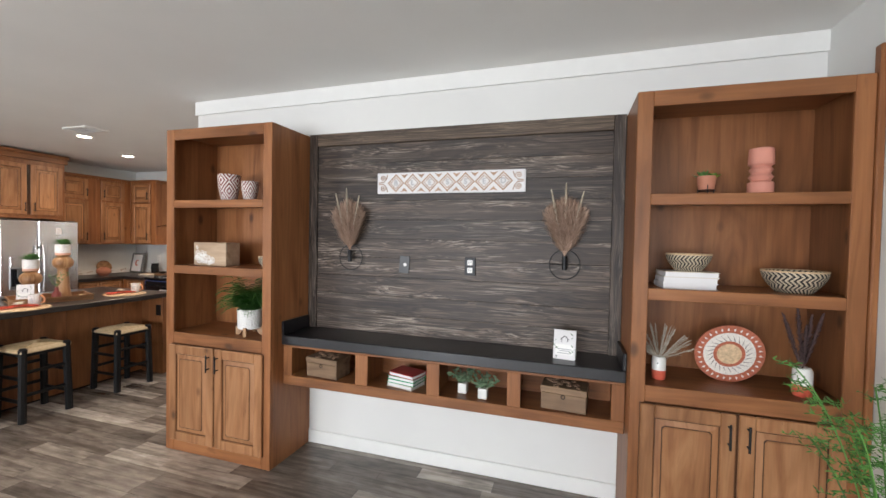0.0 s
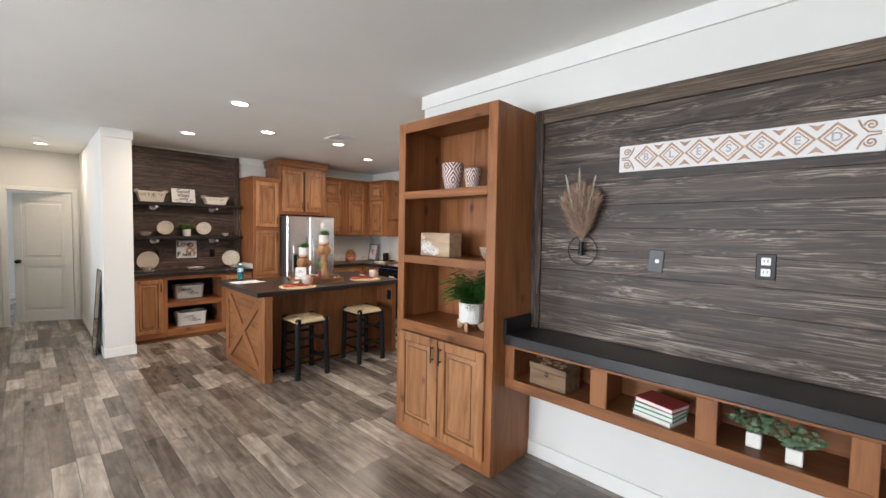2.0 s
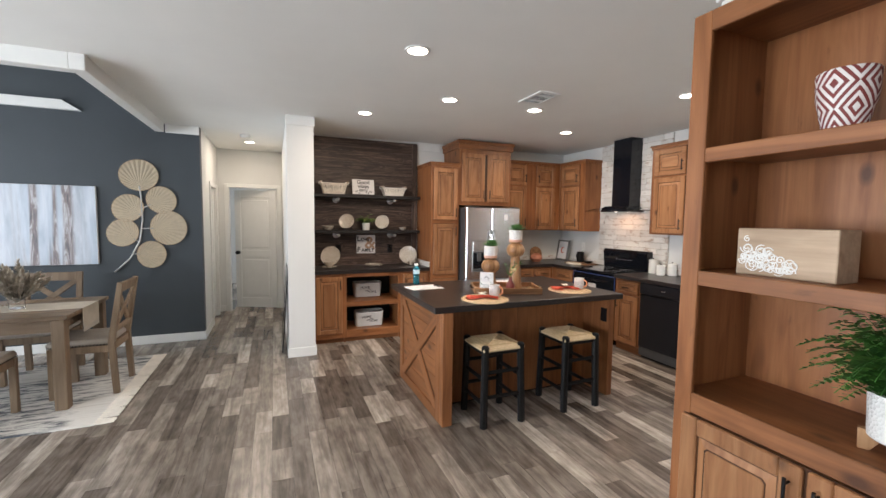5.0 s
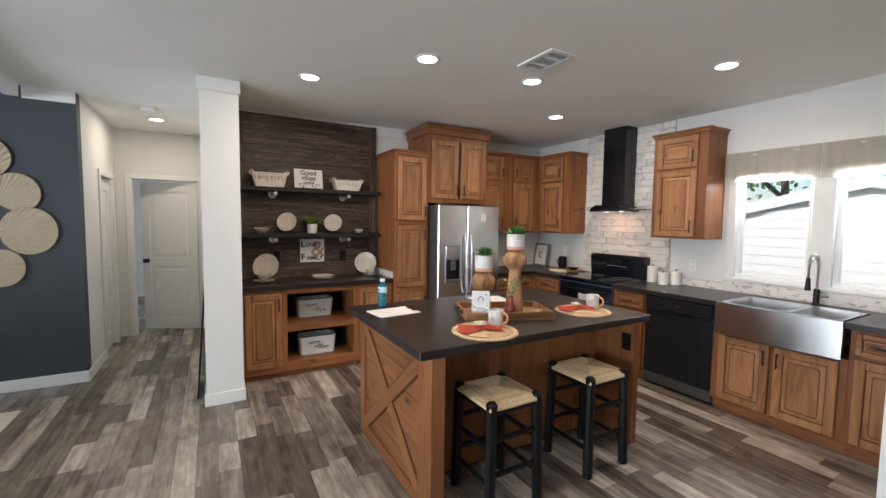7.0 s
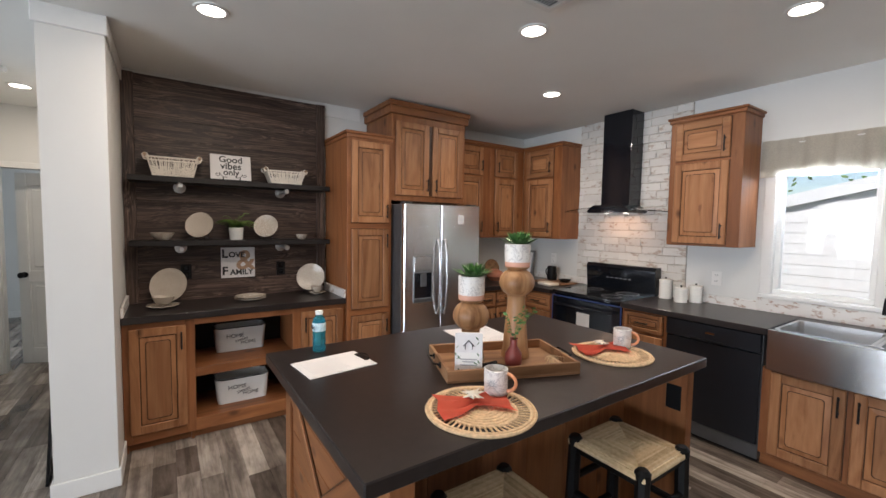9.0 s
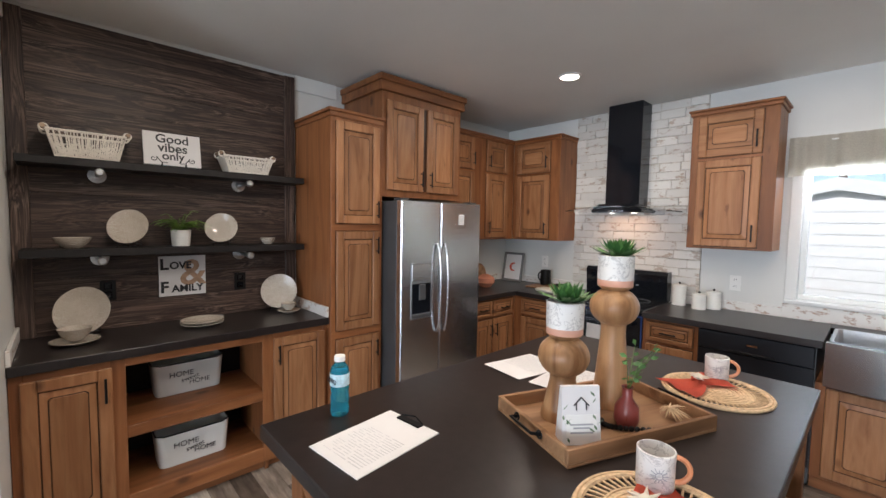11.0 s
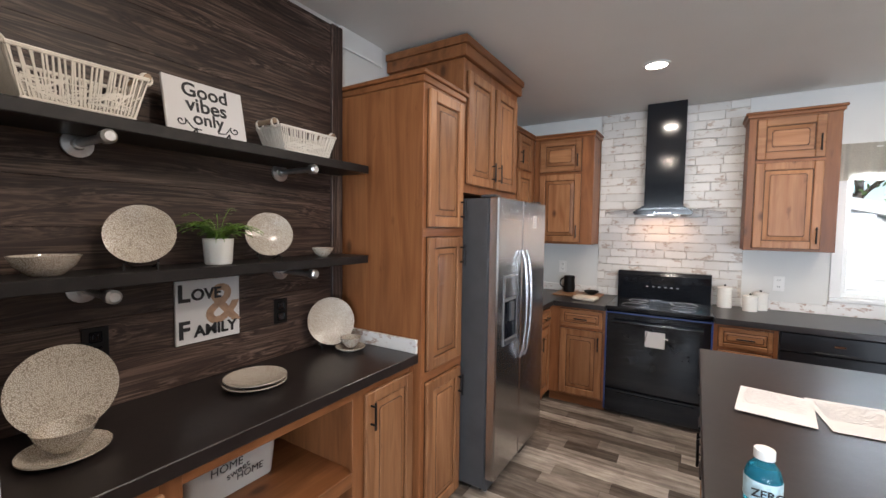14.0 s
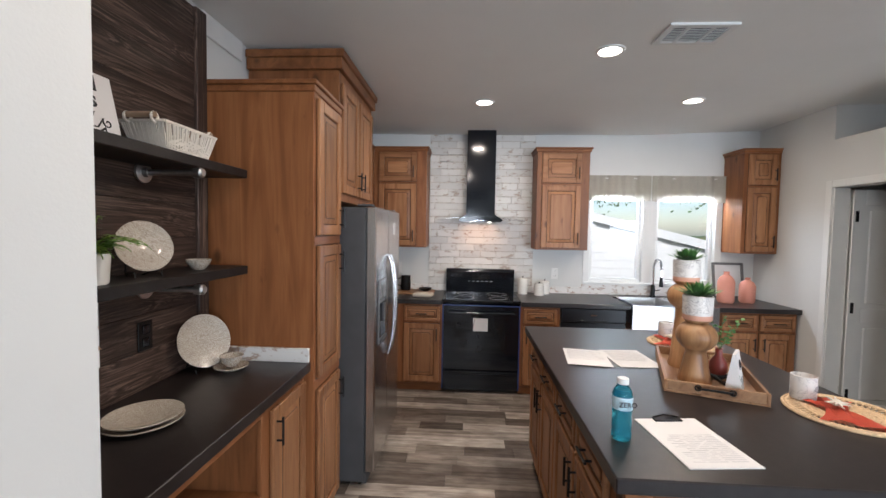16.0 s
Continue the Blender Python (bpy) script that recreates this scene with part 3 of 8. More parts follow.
# ---- cabinets ----
def bar_handle(parent, x, y, z, length=0.11, level=False):
    bm = B()
    if level:
        tube(bm, ((x - length / 2, y - 0.028, z), (x + length / 2, y - 0.028, z)), 0.0055, 8)
        for s in (-1, 1):
            tube(bm, ((x + s * length * 0.34, y, z), (x + s * length * 0.34, y - 0.028, z)), 0.0045, 8)
    else:
        tube(bm, ((x, y - 0.028, z - length / 2), (x, y - 0.028, z + length / 2)), 0.0055, 8)
        for s in (-1, 1):
            tube(bm, ((x, y, z + s * length * 0.34), (x, y - 0.028, z + s * length * 0.34)), 0.0045, 8)
    return part("handle", bm, M_BLACK, parent, "matt black bar handle", True)


def raised_door(parent, x0, x1, z0, z1, handle=None, name="door", stile=0.055):
    """A raised-panel leaf proud of the cabinet's face; the panel sits in a dark glazed groove."""
    w, h = x1 - x0, z1 - z0
    s = min(stile, w * 0.24, h * 0.27)
    face = M_DOOR_V if h > w * 0.8 else M_DOOR_H
    bm = B()
    box(bm, x0, x0 + s, -0.021, -0.001, z0, z1, 0.005)
    box(bm, x1 - s, x1, -0.021, -0.001, z0, z1, 0.005)
    box(bm, x0 + s, x1 - s, -0.0205, -0.001, z0, z0 + s, 0.004)
    box(bm, x0 + s, x1 - s, -0.0205, -0.001, z1 - s, z1, 0.004)
    d = part(name, bm, face, parent)
    part("groove", box(B(), x0 + s, x1 - s, -0.009, -0.002, z0 + s, z1 - s), M_GLAZE, d, "dark glazed groove")
    a0, a1, c0, c1 = x0 + s + 0.006, x1 - s - 0.006, z0 + s + 0.006, z1 - s - 0.006
    g = min(0.028, (a1 - a0) * 0.2, (c1 - c0) * 0.2)
    cut = g * 0.4

    def loop(bm, inset, depth, corner):
        u0, u1, v0, v1 = a0 + inset, a1 - inset, c0 + inset, c1 - inset
        k = corner
        return [bm.verts.new((u, -depth, v)) for u, v in ((u0 + k, v0), (u1 - k, v0), (u1, v0 + k), (u1, v1 - k), (u1 - k, v1), (u0 + k, v1), (u0, v1 - k), (u0, v0 + k))]

    def skin(bm, loops, cap):
        for r0, r1 in zip(loops, loops[1:]):
            for i in range(8):
                bm.faces.new((r0[i], r0[(i + 1) % 8], r1[(i + 1) % 8], r1[i]))
        if cap:
            bm.faces.new(loops[-1])
            bm.faces.new(loops[0][::-1])
        return bm
    p = B()
    skin(p, [loop(p, 0, 0.0095, 0.001), loop(p, g, 0.0155, cut)], True)
    part("bevel", p, face, d)
    q = B()
    skin(q, [loop(q, g - 0.0015, 0.0154, cut), loop(q, g - 0.001, 0.0165, cut), loop(q, g + 0.006, 0.0165, cut)], True)
    part("bead", q, M_GLAZE, d, "dark glazed line round the panel")
    f = B()
    skin(f, [loop(f, g + 0.003, 0.0166, cut), loop(f, g + 0.0055, 0.0195, cut)], True)
    part("panel", f, face, d)
    if handle:
        side, end = handle
        hx = {"l": x0 + s * 0.5, "r": x1 - s * 0.5, "m": (x0 + x1) / 2}[side]
        if end == "level":
            bar_handle(d, hx, -0.02, (z0 + z1) / 2, min(0.11, w * 0.5), True)
        else:
            bar_handle(d, hx, -0.02, z1 - 0.1 if end == "top" else z0 + 0.1, min(0.12, h * 0.45))
    return d


def rim_line(parent, x0, x1, z0, z1):
    """The dark worn line round a leaf."""
    return part("reveal", box(B(), x0 - 0.004, x1 + 0.004, -0.002, 0.001, z0 - 0.004, z1 + 0.004), M_GLAZE, parent, "dark reveal behind the doors")


def carcass(parent, w, d, z0, z1, frame=0.0):
    part("body", box(B(), 0, w, 0, d, z0, z1, 0.002), M_WOOD_V, parent)


def crown(parent, w, d, z, out=0.03, h=0.06, left=True, right=True):
    bm = B()
    a, b = (-out if left else 0), (w + out if right else w)
    box(bm, a, b, -out, d, z, z + h * 0.6, 0.004)
    box(bm, a - (0.012 if left else 0), b + (0.012 if right else 0), -out - 0.012, d, z + h * 0.6, z + h, 0.004)
    part("crown", bm, M_WOOD_H, parent)


# ---- living room: built-in shelving ----
def bookcase(name, x0, x1, label):
    ob = thing(name, pose(x0, 2.37, 0), label, "bookcase", "built-in bookcases")
    w, d, h = x1 - x0, 0.438, 2.338
    st = 0.072
    part("side_panel", box(B(), 0, 0.02, 0.02, d, 0, h, 0.001), M_WOOD_V, ob)
    part("side_panel", box(B(), w - 0.02, w, 0.02, d, 0, h, 0.001), M_WOOD_V, ob)
    part("stile", box(B(), 0, st, 0, 0.02, 0, h, 0.003), M_WOOD_V, ob)
    part("stile", box(B(), w - st, w, 0, 0.02, 0, h, 0.003), M_WOOD_V, ob)
    for z0, z1 in ((2.262, 2.338), (1.775, 1.83), (1.302, 1.36), (0.79, 0.872), (0.0, 0.088)):
        part("rail", box(B(), st, w - st, 0.0005, 0.02, z0, z1, 0.003), M_WOOD_H, ob)
    part("back_panel", box(B(), 0.02, w - 0.02, d - 0.012, d - 0.002, 0.02, h - 0.01), M_WOOD_V, ob)
    part("top", box(B(), 0.02, w - 0.02, 0.02, d - 0.012, h - 0.025, h - 0.002), M_WOOD_H, ob)
    for z in (1.826, 1.356, 0.866):
        part("shelf", box(B(), 0.02, w - 0.02, 0.02, d - 0.012, z - 0.024, z), M_WOOD_H, ob)
    part("bottom", box(B(), 0.02, w - 0.02, 0.02, d - 0.012, 0.06, 0.08), M_WOOD_H, ob)
    mid = w / 2
    rim_line(ob, 0.052, w - 0.056, 0.09, 0.783)
    raised_door(ob, 0.05, mid - 0.006, 0.088, 0.785, ("r", "top"), stile=0.065)
    raised_door(ob, mid + 0.006, w - 0.054, 0.088, 0.785, ("l", "top"), stile=0.065)
    return ob


bookcase("bookcase", -2.483, -1.556, "tall stained alder bookcase with open shelves over two doors")
bookcase("bookcase", 0.644, 1.583, "tall stained alder bookcase with open shelves beside the east wall")
solid("scribe_board", box(B(), 1.5845, 1.613, 2.355, 2.40, 0, 2.46, 0.006), M_WOOD_V, "narrow stained wood board standing against the wall", "trim board")


def media_ledge():
    ob = thing("media_ledge", pose(-1.554, 2.475, 0), "floating black counter over four open stained wood cubbies", "media shelf")
    w = 2.196
    part("counter", box(B(), 0, w, 0, 0.333, 0.834, 0.9, 0.005), M_COUNTER_BLACK, ob, "black laminate counter")
    part("side_splash", box(B(), 0, 0.02, 0.0, 0.29, 0.9, 0.995, 0.003), M_COUNTER_BLACK, ob)
    part("side_splash", box(B(), w - 0.02, w, 0.0, 0.29, 0.9, 0.995, 0.003), M_COUNTER_BLACK, ob)
    part("rail", box(B(), 0.002, w - 0.002, 0.02, 0.04, 0.552, 0.618, 0.003), M_WOOD_H, ob)
    part("rail", box(B(), 0.002, w - 0.002, 0.0205, 0.04, 0.815, 0.834, 0.002), M_WOOD_H, ob)
    for a, b in ((0.002, 0.072), (0.565, 0.655), (1.062, 1.146), (1.562, 1.64), (2.127, w - 0.002)):
        part("stile", box(B(), a, b, 0.0195, 0.04, 0.618, 0.815, 0.002), M_WOOD_V, ob)
        part("divider", box(B(), (a + b) / 2 - 0.01, (a + b) / 2 + 0.01, 0.04, 0.325, 0.6, 0.834), M_WOOD_V, ob)
    part("bottom", box(B(), 0.002, w - 0.002, 0.04, 0.325, 0.58, 0.612), M_WOOD_H, ob)
    part("back_panel", box(B(), 0.002, w - 0.002, 0.325, 0.334, 0.552, 0.834), M_WOOD_H, ob)


media_ledge()


def shiplap(name, m, w, z0, z1, n, board, frame_mat, top_mat, side, topw, label):
    """Level boards between frame boards; local x along the wall, front towards -y."""
    ob = thing(name, m, label, "wall panelling", kind="structure")
    rows = (z1 - z0 - topw) / n
    part("backing", box(B(), 0, w, 0.012, 0.018, z0, z1), M_BLACK_PAINT, ob)
    rnd = random.Random(5)
    for i in range(n):
        z = z0 + i * rows
        part("board", box(B(), side - 0.004, w - side + 0.004, rnd.uniform(-0.001, 0.001), 0.012, z + 0.0006, z + rows - 0.0006, 0.001), board, ob)
    part("frame_board", box(B(), 0, side, -0.016, 0.012, z0, z1, 0.003), frame_mat, ob)
    part("frame_board", box(B(), w - side, w, -0.016, 0.012, z0, z1, 0.003), frame_mat, ob)
    if topw:
        part("frame_board", box(B(), side, w - side, -0.017, 0.012, z1 - topw, z1, 0.003), top_mat, ob)
    return ob


shiplap("panelling_tv", pose(-1.556, 2.79, 0), 2.2, 0.9, 2.35, 10, M_BARN, M_BARN_V, M_BARN_TOP, 0.07, 0.09, "weathered grey-brown shiplap panelling in a board frame")

# ---- kitchen: hutch on the west wall ----
shiplap("panelling_hutch", pose(WEST + 0.0185, 1.264, 0, 0, 0, 90), 1.482, 0.915, 2.615, 11, M_UMBER_X, M_UMBER_V, M_UMBER_X, 0.075, 0.0, "dark umber shiplap panelling above the hutch counter")


def hutch():
    ob = thing("hutch_cabinet", pose(-6.41, 1.264, 0, 0, 0, 90), "stained alder base cabinet with two doors and open cubbies", "cabinet")
    w, d = 1.49, 0.515
    for a in ((0, 0.02), (0.372, 0.392), (1.082, 1.102), (w - 0.02, w)):
        part("side_panel", box(B(), *a, 0.02, d, 0.0, 0.865), M_WOOD_V, ob)
    for a in ((0, 0.045), (0.345, 0.405), (1.065, 1.135), (w - 0.03, w)):
        part("stile", box(B(), *a, 0, 0.02, 0.06, 0.865, 0.002), M_WOOD_V, ob)
    for a in ((0.82, 0.865, 0.045, w - 0.03), (0.06, 0.15, 0.045, w - 0.03), (0.45, 0.51, 0.405, 1.065)):
        part("rail", box(B(), a[2], a[3], 0.001, 0.02, a[0], a[1], 0.002), M_WOOD_H, ob)
    part("shelf", box(B(), 0.392, 1.082, 0.02, d, 0.485, 0.507), M_WOOD_H, ob)
    part("bottom", box(B(), 0.02, w - 0.02, 0.02, d, 0.125, 0.147), M_WOOD_H, ob)
    # Near-black colour stands in for the shade deep in the open cubbies.
    part("back_panel", box(B(), 0.02, w - 0.02, d - 0.012, d, 0.02, 0.86), M_BLACK_PAINT, ob, "cubby back coloured near-black for the recess's shade")
    part("toe_kick", box(B(), 0.02, w - 0.02, 0.05, 0.065, 0.0, 0.1), M_WOOD_H, ob)
    raised_door(ob, 0.035, 0.352, 0.125, 0.83, ("r", "top"))
    raised_door(ob, 1.128, 1.468, 0.125, 0.83, ("l", "top"))
    c = thing("hutch_counter", pose(-6.377, 1.264, 0, 0, 0, 90), "charcoal laminate counter on the hutch cabinet", "counter")
    part("top", box(B(), 0, 1.49, 0, 0.548, 0.868, 0.915, 0.003), M_COUNTER, c)
    part("side_splash", box(B(), 1.474, 1.49, 0.004, 0.54, 0.915, 0.985, 0.002), M_SPLASH, c, "whitewashed patterned splash strip")
    part("side_splash", box(B(), 0.0, 0.016, 0.004, 0.54, 0.915, 0.985, 0.002), M_SPLASH, c, "whitewashed patterned splash strip")


def splash_build(nt, bsdf):
    n = noise_tex(nt, coords(nt, (14, 14, 30)), 1.0, 5.0, 0.6)
    nt.links.new(ramp(nt, n, ((0.0, (0.75, 0.73, 0.7)), (0.55, (0.72, 0.7, 0.67)), (0.62, (0.4, 0.27, 0.2)), (0.7, (0.7, 0.68, 0.66)))), bsdf.inputs["Base Color"])


M_SPLASH = mat("whitewashed splash tile", splash_build, 0.4)
hutch()


def hutch_shelf(z):
    ob = thing("wall_shelf", pose(-6.68, 1.30, z, 0, 0, 90), "near-black wooden shelf on galvanised pipe brackets", "shelf", "hutch shelves")
    part("board", box(B(), 0, 1.42, 0, 0.227, -0.04, 0, 0.003), M_SHELF, ob)
    for x in (0.31, 1.05):
        br = B()
        tube(br, ((x, 0.226, -0.065), (x, 0.0, -0.065)), 0.0125, 12)
        p = part("bracket", br, M_GALV, ob, "galvanised pipe bracket", True)
        part("flange", lathe(B(), ((0, 0), (0.042, 0), (0.042, 0.008), (0.02, 0.012), (0.018, 0.03), (0, 0.03)), 20), M_GALV, p, smooth=True, m=pose(x, 0.226, -0.065, 90))
        part("cap", lathe(B(), ((0, 0), (0.02, 0), (0.021, 0.03), (0.014, 0.038), (0, 0.038)), 16), M_GALV, p, smooth=True, m=pose(x, 0.01, -0.065, 90))


hutch_shelf(1.86)
hutch_shelf(1.395)


def pantry():
    ob = thing("pantry_cabinet", pose(-6.366, 2.76, 0, 0, 0, 90), "tall narrow stained alder pantry cabinet with three doors", "cabinet")
    carcass(ob, 0.405, 0.56, 0.0, 2.25)
    crown(ob, 0.405, 0.56, 2.25, 0.008, 0.055)
    rim_line(ob, 0.036, 0.372, 0.05, 2.22)
    raised_door(ob, 0.034, 0.375, 1.548, 2.228, ("r", "bottom"))
    raised_door(ob, 0.034, 0.375, 0.815, 1.495, ("r", "top"))
    raised_door(ob, 0.034, 0.375, 0.03, 0.755, ("r", "top"))
    part("rail", box(B(), 0.002, 0.403, -0.004, 0.0, 1.5, 1.543, 0.001), M_WOOD_H, ob)
    part("rail", box(B(), 0.002, 0.403, -0.004, 0.0, 0.76, 0.81, 0.001), M_WOOD_H, ob)


pantry()


def over_fridge():
    ob = thing("fridge_cabinet", pose(-6.375, 3.168, 0, 0, 0, 90), "stained alder two-door cabinet above the refrigerator", "cabinet")
    w = 0.80
    carcass(ob, w, 0.545, 1.75, 2.51)
    crown(ob, w, 0.545, 2.51, 0.026, 0.11)
    rim_line(ob, 0.04, w - 0.04, 1.81, 2.44)
    raised_door(ob, 0.035, w / 2 - 0.02, 1.80, 2.45, ("r", "bottom"))
    raised_door(ob, w / 2 + 0.02, w - 0.035, 1.80, 2.45, ("l", "bottom"))


over_fridge()


def refrigerator():
    ob = thing("refrigerator", pose(-6.148, 3.18, 0, 0, 0, 90), "stainless side-by-side refrigerator with ice dispenser", "refrigerator")
    w = 0.815
    part("body", box(B(), 0.005, w - 0.005, 0.065, 0.75, 0.03, 1.715, 0.004), M_GREYPLASTIC, ob, "dark grey painted steel case")
    part("grille", box(B(), 0.01, w - 0.01, 0.05, 0.08, 0.02, 0.09, 0.003), M_GREYPLASTIC, ob)
    for a, b in ((0, 0.368), (0.376, w)):
        d = part("door", box(B(), a, b, 0.0, 0.06, 0.095, 1.72, 0.008), M_STEEL, ob, "brushed stainless door")
        hx = 0.335 if a == 0 else 0.409
        h = B()
        tube(h, [(hx, -0.012 - 0.04 * math.sin(math.pi * i / 12) ** 0.5, 0.74 + 0.67 * i / 12) for i in range(13)], 0.0105, 10)
        part("handle", h, M_STEEL, d, "curved stainless handle", True)
        if a == 0:
            n = part("dispenser", box(B(), 0.085, 0.285, -0.005, 0.02, 0.86, 1.27, 0.004), M_DISPENSER, d, "water and ice dispenser")
            part("recess", box(B(), 0.097, 0.273, -0.007, 0.0, 0.90, 1.12, 0.002), M_BLACK_GLOSS, n, "glossy black recess")
            part("control_panel", box(B(), 0.097, 0.273, -0.0075, 0.0, 1.14, 1.26, 0.002), M_STEEL, n)
            part("lever", box(B(), 0.155, 0.215, -0.02, -0.006, 1.0, 1.115, 0.004), M_GREYPLASTIC, n)
            part("drip_tray", box(B(), 0.097, 0.273, -0.016, -0.004, 0.872, 0.896, 0.003), M_GREYPLASTIC, n)
        else:
            part("sticker", box(B(), 0.56, 0.62, -0.0015, 0, 1.55, 1.63), M_PAPER, d, "small square energy sticker")
            s = B()
            for i in range(4):
                for j in range(3):
                    box(s, 0.566 + j * 0.017, 0.578 + j * 0.017, -0.0022, -0.0015, 1.558 + i * 0.017, 1.568 + i * 0.017)
            part("print", s, M_INK, d)
    for x in (0.04, w - 0.04):
        part("foot", lathe(B(), ((0, 0), (0.018, 0), (0.018, 0.012), (0.008, 0.015), (0.008, 0.05), (0, 0.05)), 12), M_CHROME, ob, m=pose(x, 0.09, 0.0))
    part("hinge_cover", box(B(), 0.02, 0.09, 0.03, 0.12, 1.72, 1.735, 0.003), M_GREYPLASTIC, ob)
    part("hinge_cover", box(B(), w - 0.09, w - 0.02, 0.03, 0.12, 1.72, 1.735, 0.003), M_GREYPLASTIC, ob)


refrigerator()


def wall_cabinet(m, w, doors, label, d=0.32, left=True, right=True):
    """An upper cabinet with a small leaf over a tall one in each bay."""
    ob = thing("wall_cabinet", m, label, "cabinet", "upper kitchen cabinets")
    carcass(ob, w, d, 1.405, 2.40)
    crown(ob, w, d, 2.40, 0.012, 0.045, left, right)
    for a, b, side in doors:
        rim_line(ob, a, b, 1.425, 2.385)
        raised_door(ob, a, b, 2.085, 2.385, (side, "bottom"))
        raised_door(ob, a, b, 1.425, 2.06, (side, "bottom"))
        part("rail", box(B(), a - 0.006, b + 0.006, -0.003, 0.0, 2.063, 2.082), M_WOOD_H, ob)
    return ob


UP = "stained alder upper cabinet with stacked doors"
wall_cabinet(pose(-6.60, 3.985, 0, 0, 0, 90), 0.52, ((0.03, 0.40, "r"),), UP, left=False, right=False)
wall_cabinet(pose(-6.60, 4.505, 0, 0, 0, 90), 0.51, ((0.06, 0.40, "l"),), UP, left=False, right=False)
wall_cabinet(pose(-6.598, 5.015, 0), 0.558, ((0.06, 0.45, "r"),), UP + " beside the brick", left=False)
wall_cabinet(pose(-4.91, 5.015, 0), 0.525, ((0.05, 0.44, "r"),), UP + " beside the window")
wall_cabinet(pose(-2.89, 5.015, 0), 0.348, ((0.04, 0.31, "r"),), UP + " in the corner", right=False)


def base_cabinet(m, w, bays, label, d=0.62, z1=0.87):
    """A lower cabinet; a bay is (from, to, handle side, has a drawer)."""
    ob = thing("base_cabinet", m, label, "cabinet", "lower kitchen cabinets")
    carcass(ob, w, d, 0.09, z1)
    part("toe_kick", box(B(), 0.0, w, 0.05, 0.065, 0.0, 0.09), M_WOOD_H, ob)
    for a, b, side, drawer in bays:
        top = 0.85 if z1 > 0.8 else z1 - 0.02
        if drawer:
            rim_line(ob, a, b, 0.705, 0.85)
            raised_door(ob, a, b, 0.705, 0.85, ("m", "level"), "drawer", 0.03)
            top = 0.68
        rim_line(ob, a, b, 0.11, top)
        raised_door(ob, a, b, 0.11, top, (side, "top"))
    return ob


LOW = "stained alder drawer base cabinet"
base_cabinet(pose(-6.31, 4.06, 0, 0, 0, 90), 0.64, ((0.03, 0.29, "r", True), (0.31, 0.6, "l", True)), LOW + " beside the refrigerator")
base_cabinet(pose(-6.31, 4.70, 0), 0.475, ((0.10, 0.45, "r", True),), LOW + " beside the range")
base_cabinet(pose(-5.085, 4.70, 0), 0.375, ((0.03, 0.345, "l", True),), LOW + " between range and dishwasher")
base_cabinet(pose(-4.095, 4.70, 0), 0.835, ((0.05, 0.40, "r", False), (0.43, 0.79, "l", False)), "stained alder two-door cabinet under the apron sink", z1=0.66)
base_cabinet(pose(-3.26, 4.70, 0), 0.70, ((0.03, 0.34, "r", True), (0.37, 0.68, "l", True)), LOW + " in the corner by the window")


def counters():
    c = thing("kitchen_counter", pose(0, 0, 0), "charcoal laminate kitchen counter along the wall", "counter")
    part("top", box(B(), -6.93, -6.27, 4.065, 5.335, 0.872, 0.915, 0.003), M_COUNTER, c)
    part("top", box(B(), -6.27, -5.838, 4.66, 5.335, 0.8721, 0.9149, 0.003), M_COUNTER, c)
    part("top", box(B(), -5.083, -4.07, 4.66, 5.335, 0.872, 0.915, 0.003), M_COUNTER, c)
    part("top", box(B(), -4.07, -3.285, 5.17, 5.335, 0.8721, 0.9149, 0.003), M_COUNTER, c)
    part("top", box(B(), -3.285, -2.543, 4.66, 5.335, 0.872, 0.915, 0.003), M_COUNTER, c)
    for a, b in ((-5.083, -4.345), (-4.345, -2.885), (-2.885, -2.543)):
        part("splash_strip", box(B(), a, b, 5.317, 5.3335, 0.915, 0.985 if a != -4.345 else 1.018, 0.002), M_SPLASH, c, "whitewashed patterned splash strip")
    part("splash_strip", box(B(), -6.928, -6.912, 4.07, 5.315, 0.915, 0.985, 0.002), M_SPLASH, c, "whitewashed patterned splash strip")
    part("splash_strip", box(B(), -6.91, -6.035, 5.317, 5.3335, 0.915, 0.985, 0.002), M_SPLASH, c, "whitewashed patterned splash strip")


counters()


def dishwasher():
    ob = thing("dishwasher", pose(-4.71, 4.685, 0), "black built-in dishwasher under the counter", "dishwasher")
    part("tub", box(B(), 0, 0.612, 0.02, 0.6, 0.03, 0.87), M_GREYPLASTIC, ob)
    part("door", box(B(), 0.004, 0.608, 0, 0.02, 0.13, 0.735, 0.004), M_BLACK_SATIN, ob)
    c = part("control_panel", box(B(), 0.004, 0.608, -0.012, 0.02, 0.74, 0.868, 0.006), M_BLACK_SATIN, ob)
    part("badge", box(B(), 0.28, 0.335, -0.0135, -0.012, 0.80, 0.812), M_CHROME, c, "small silver badge")
    part("handle_lip", box(B(), 0.18, 0.43, -0.02, -0.012, 0.742, 0.757, 0.003), M_BLACK, c)
    part("toe_kick", box(B(), 0.004, 0.608, 0.06, 0.07, 0.0, 0.125), M_BLACK, ob)


dishwasher()


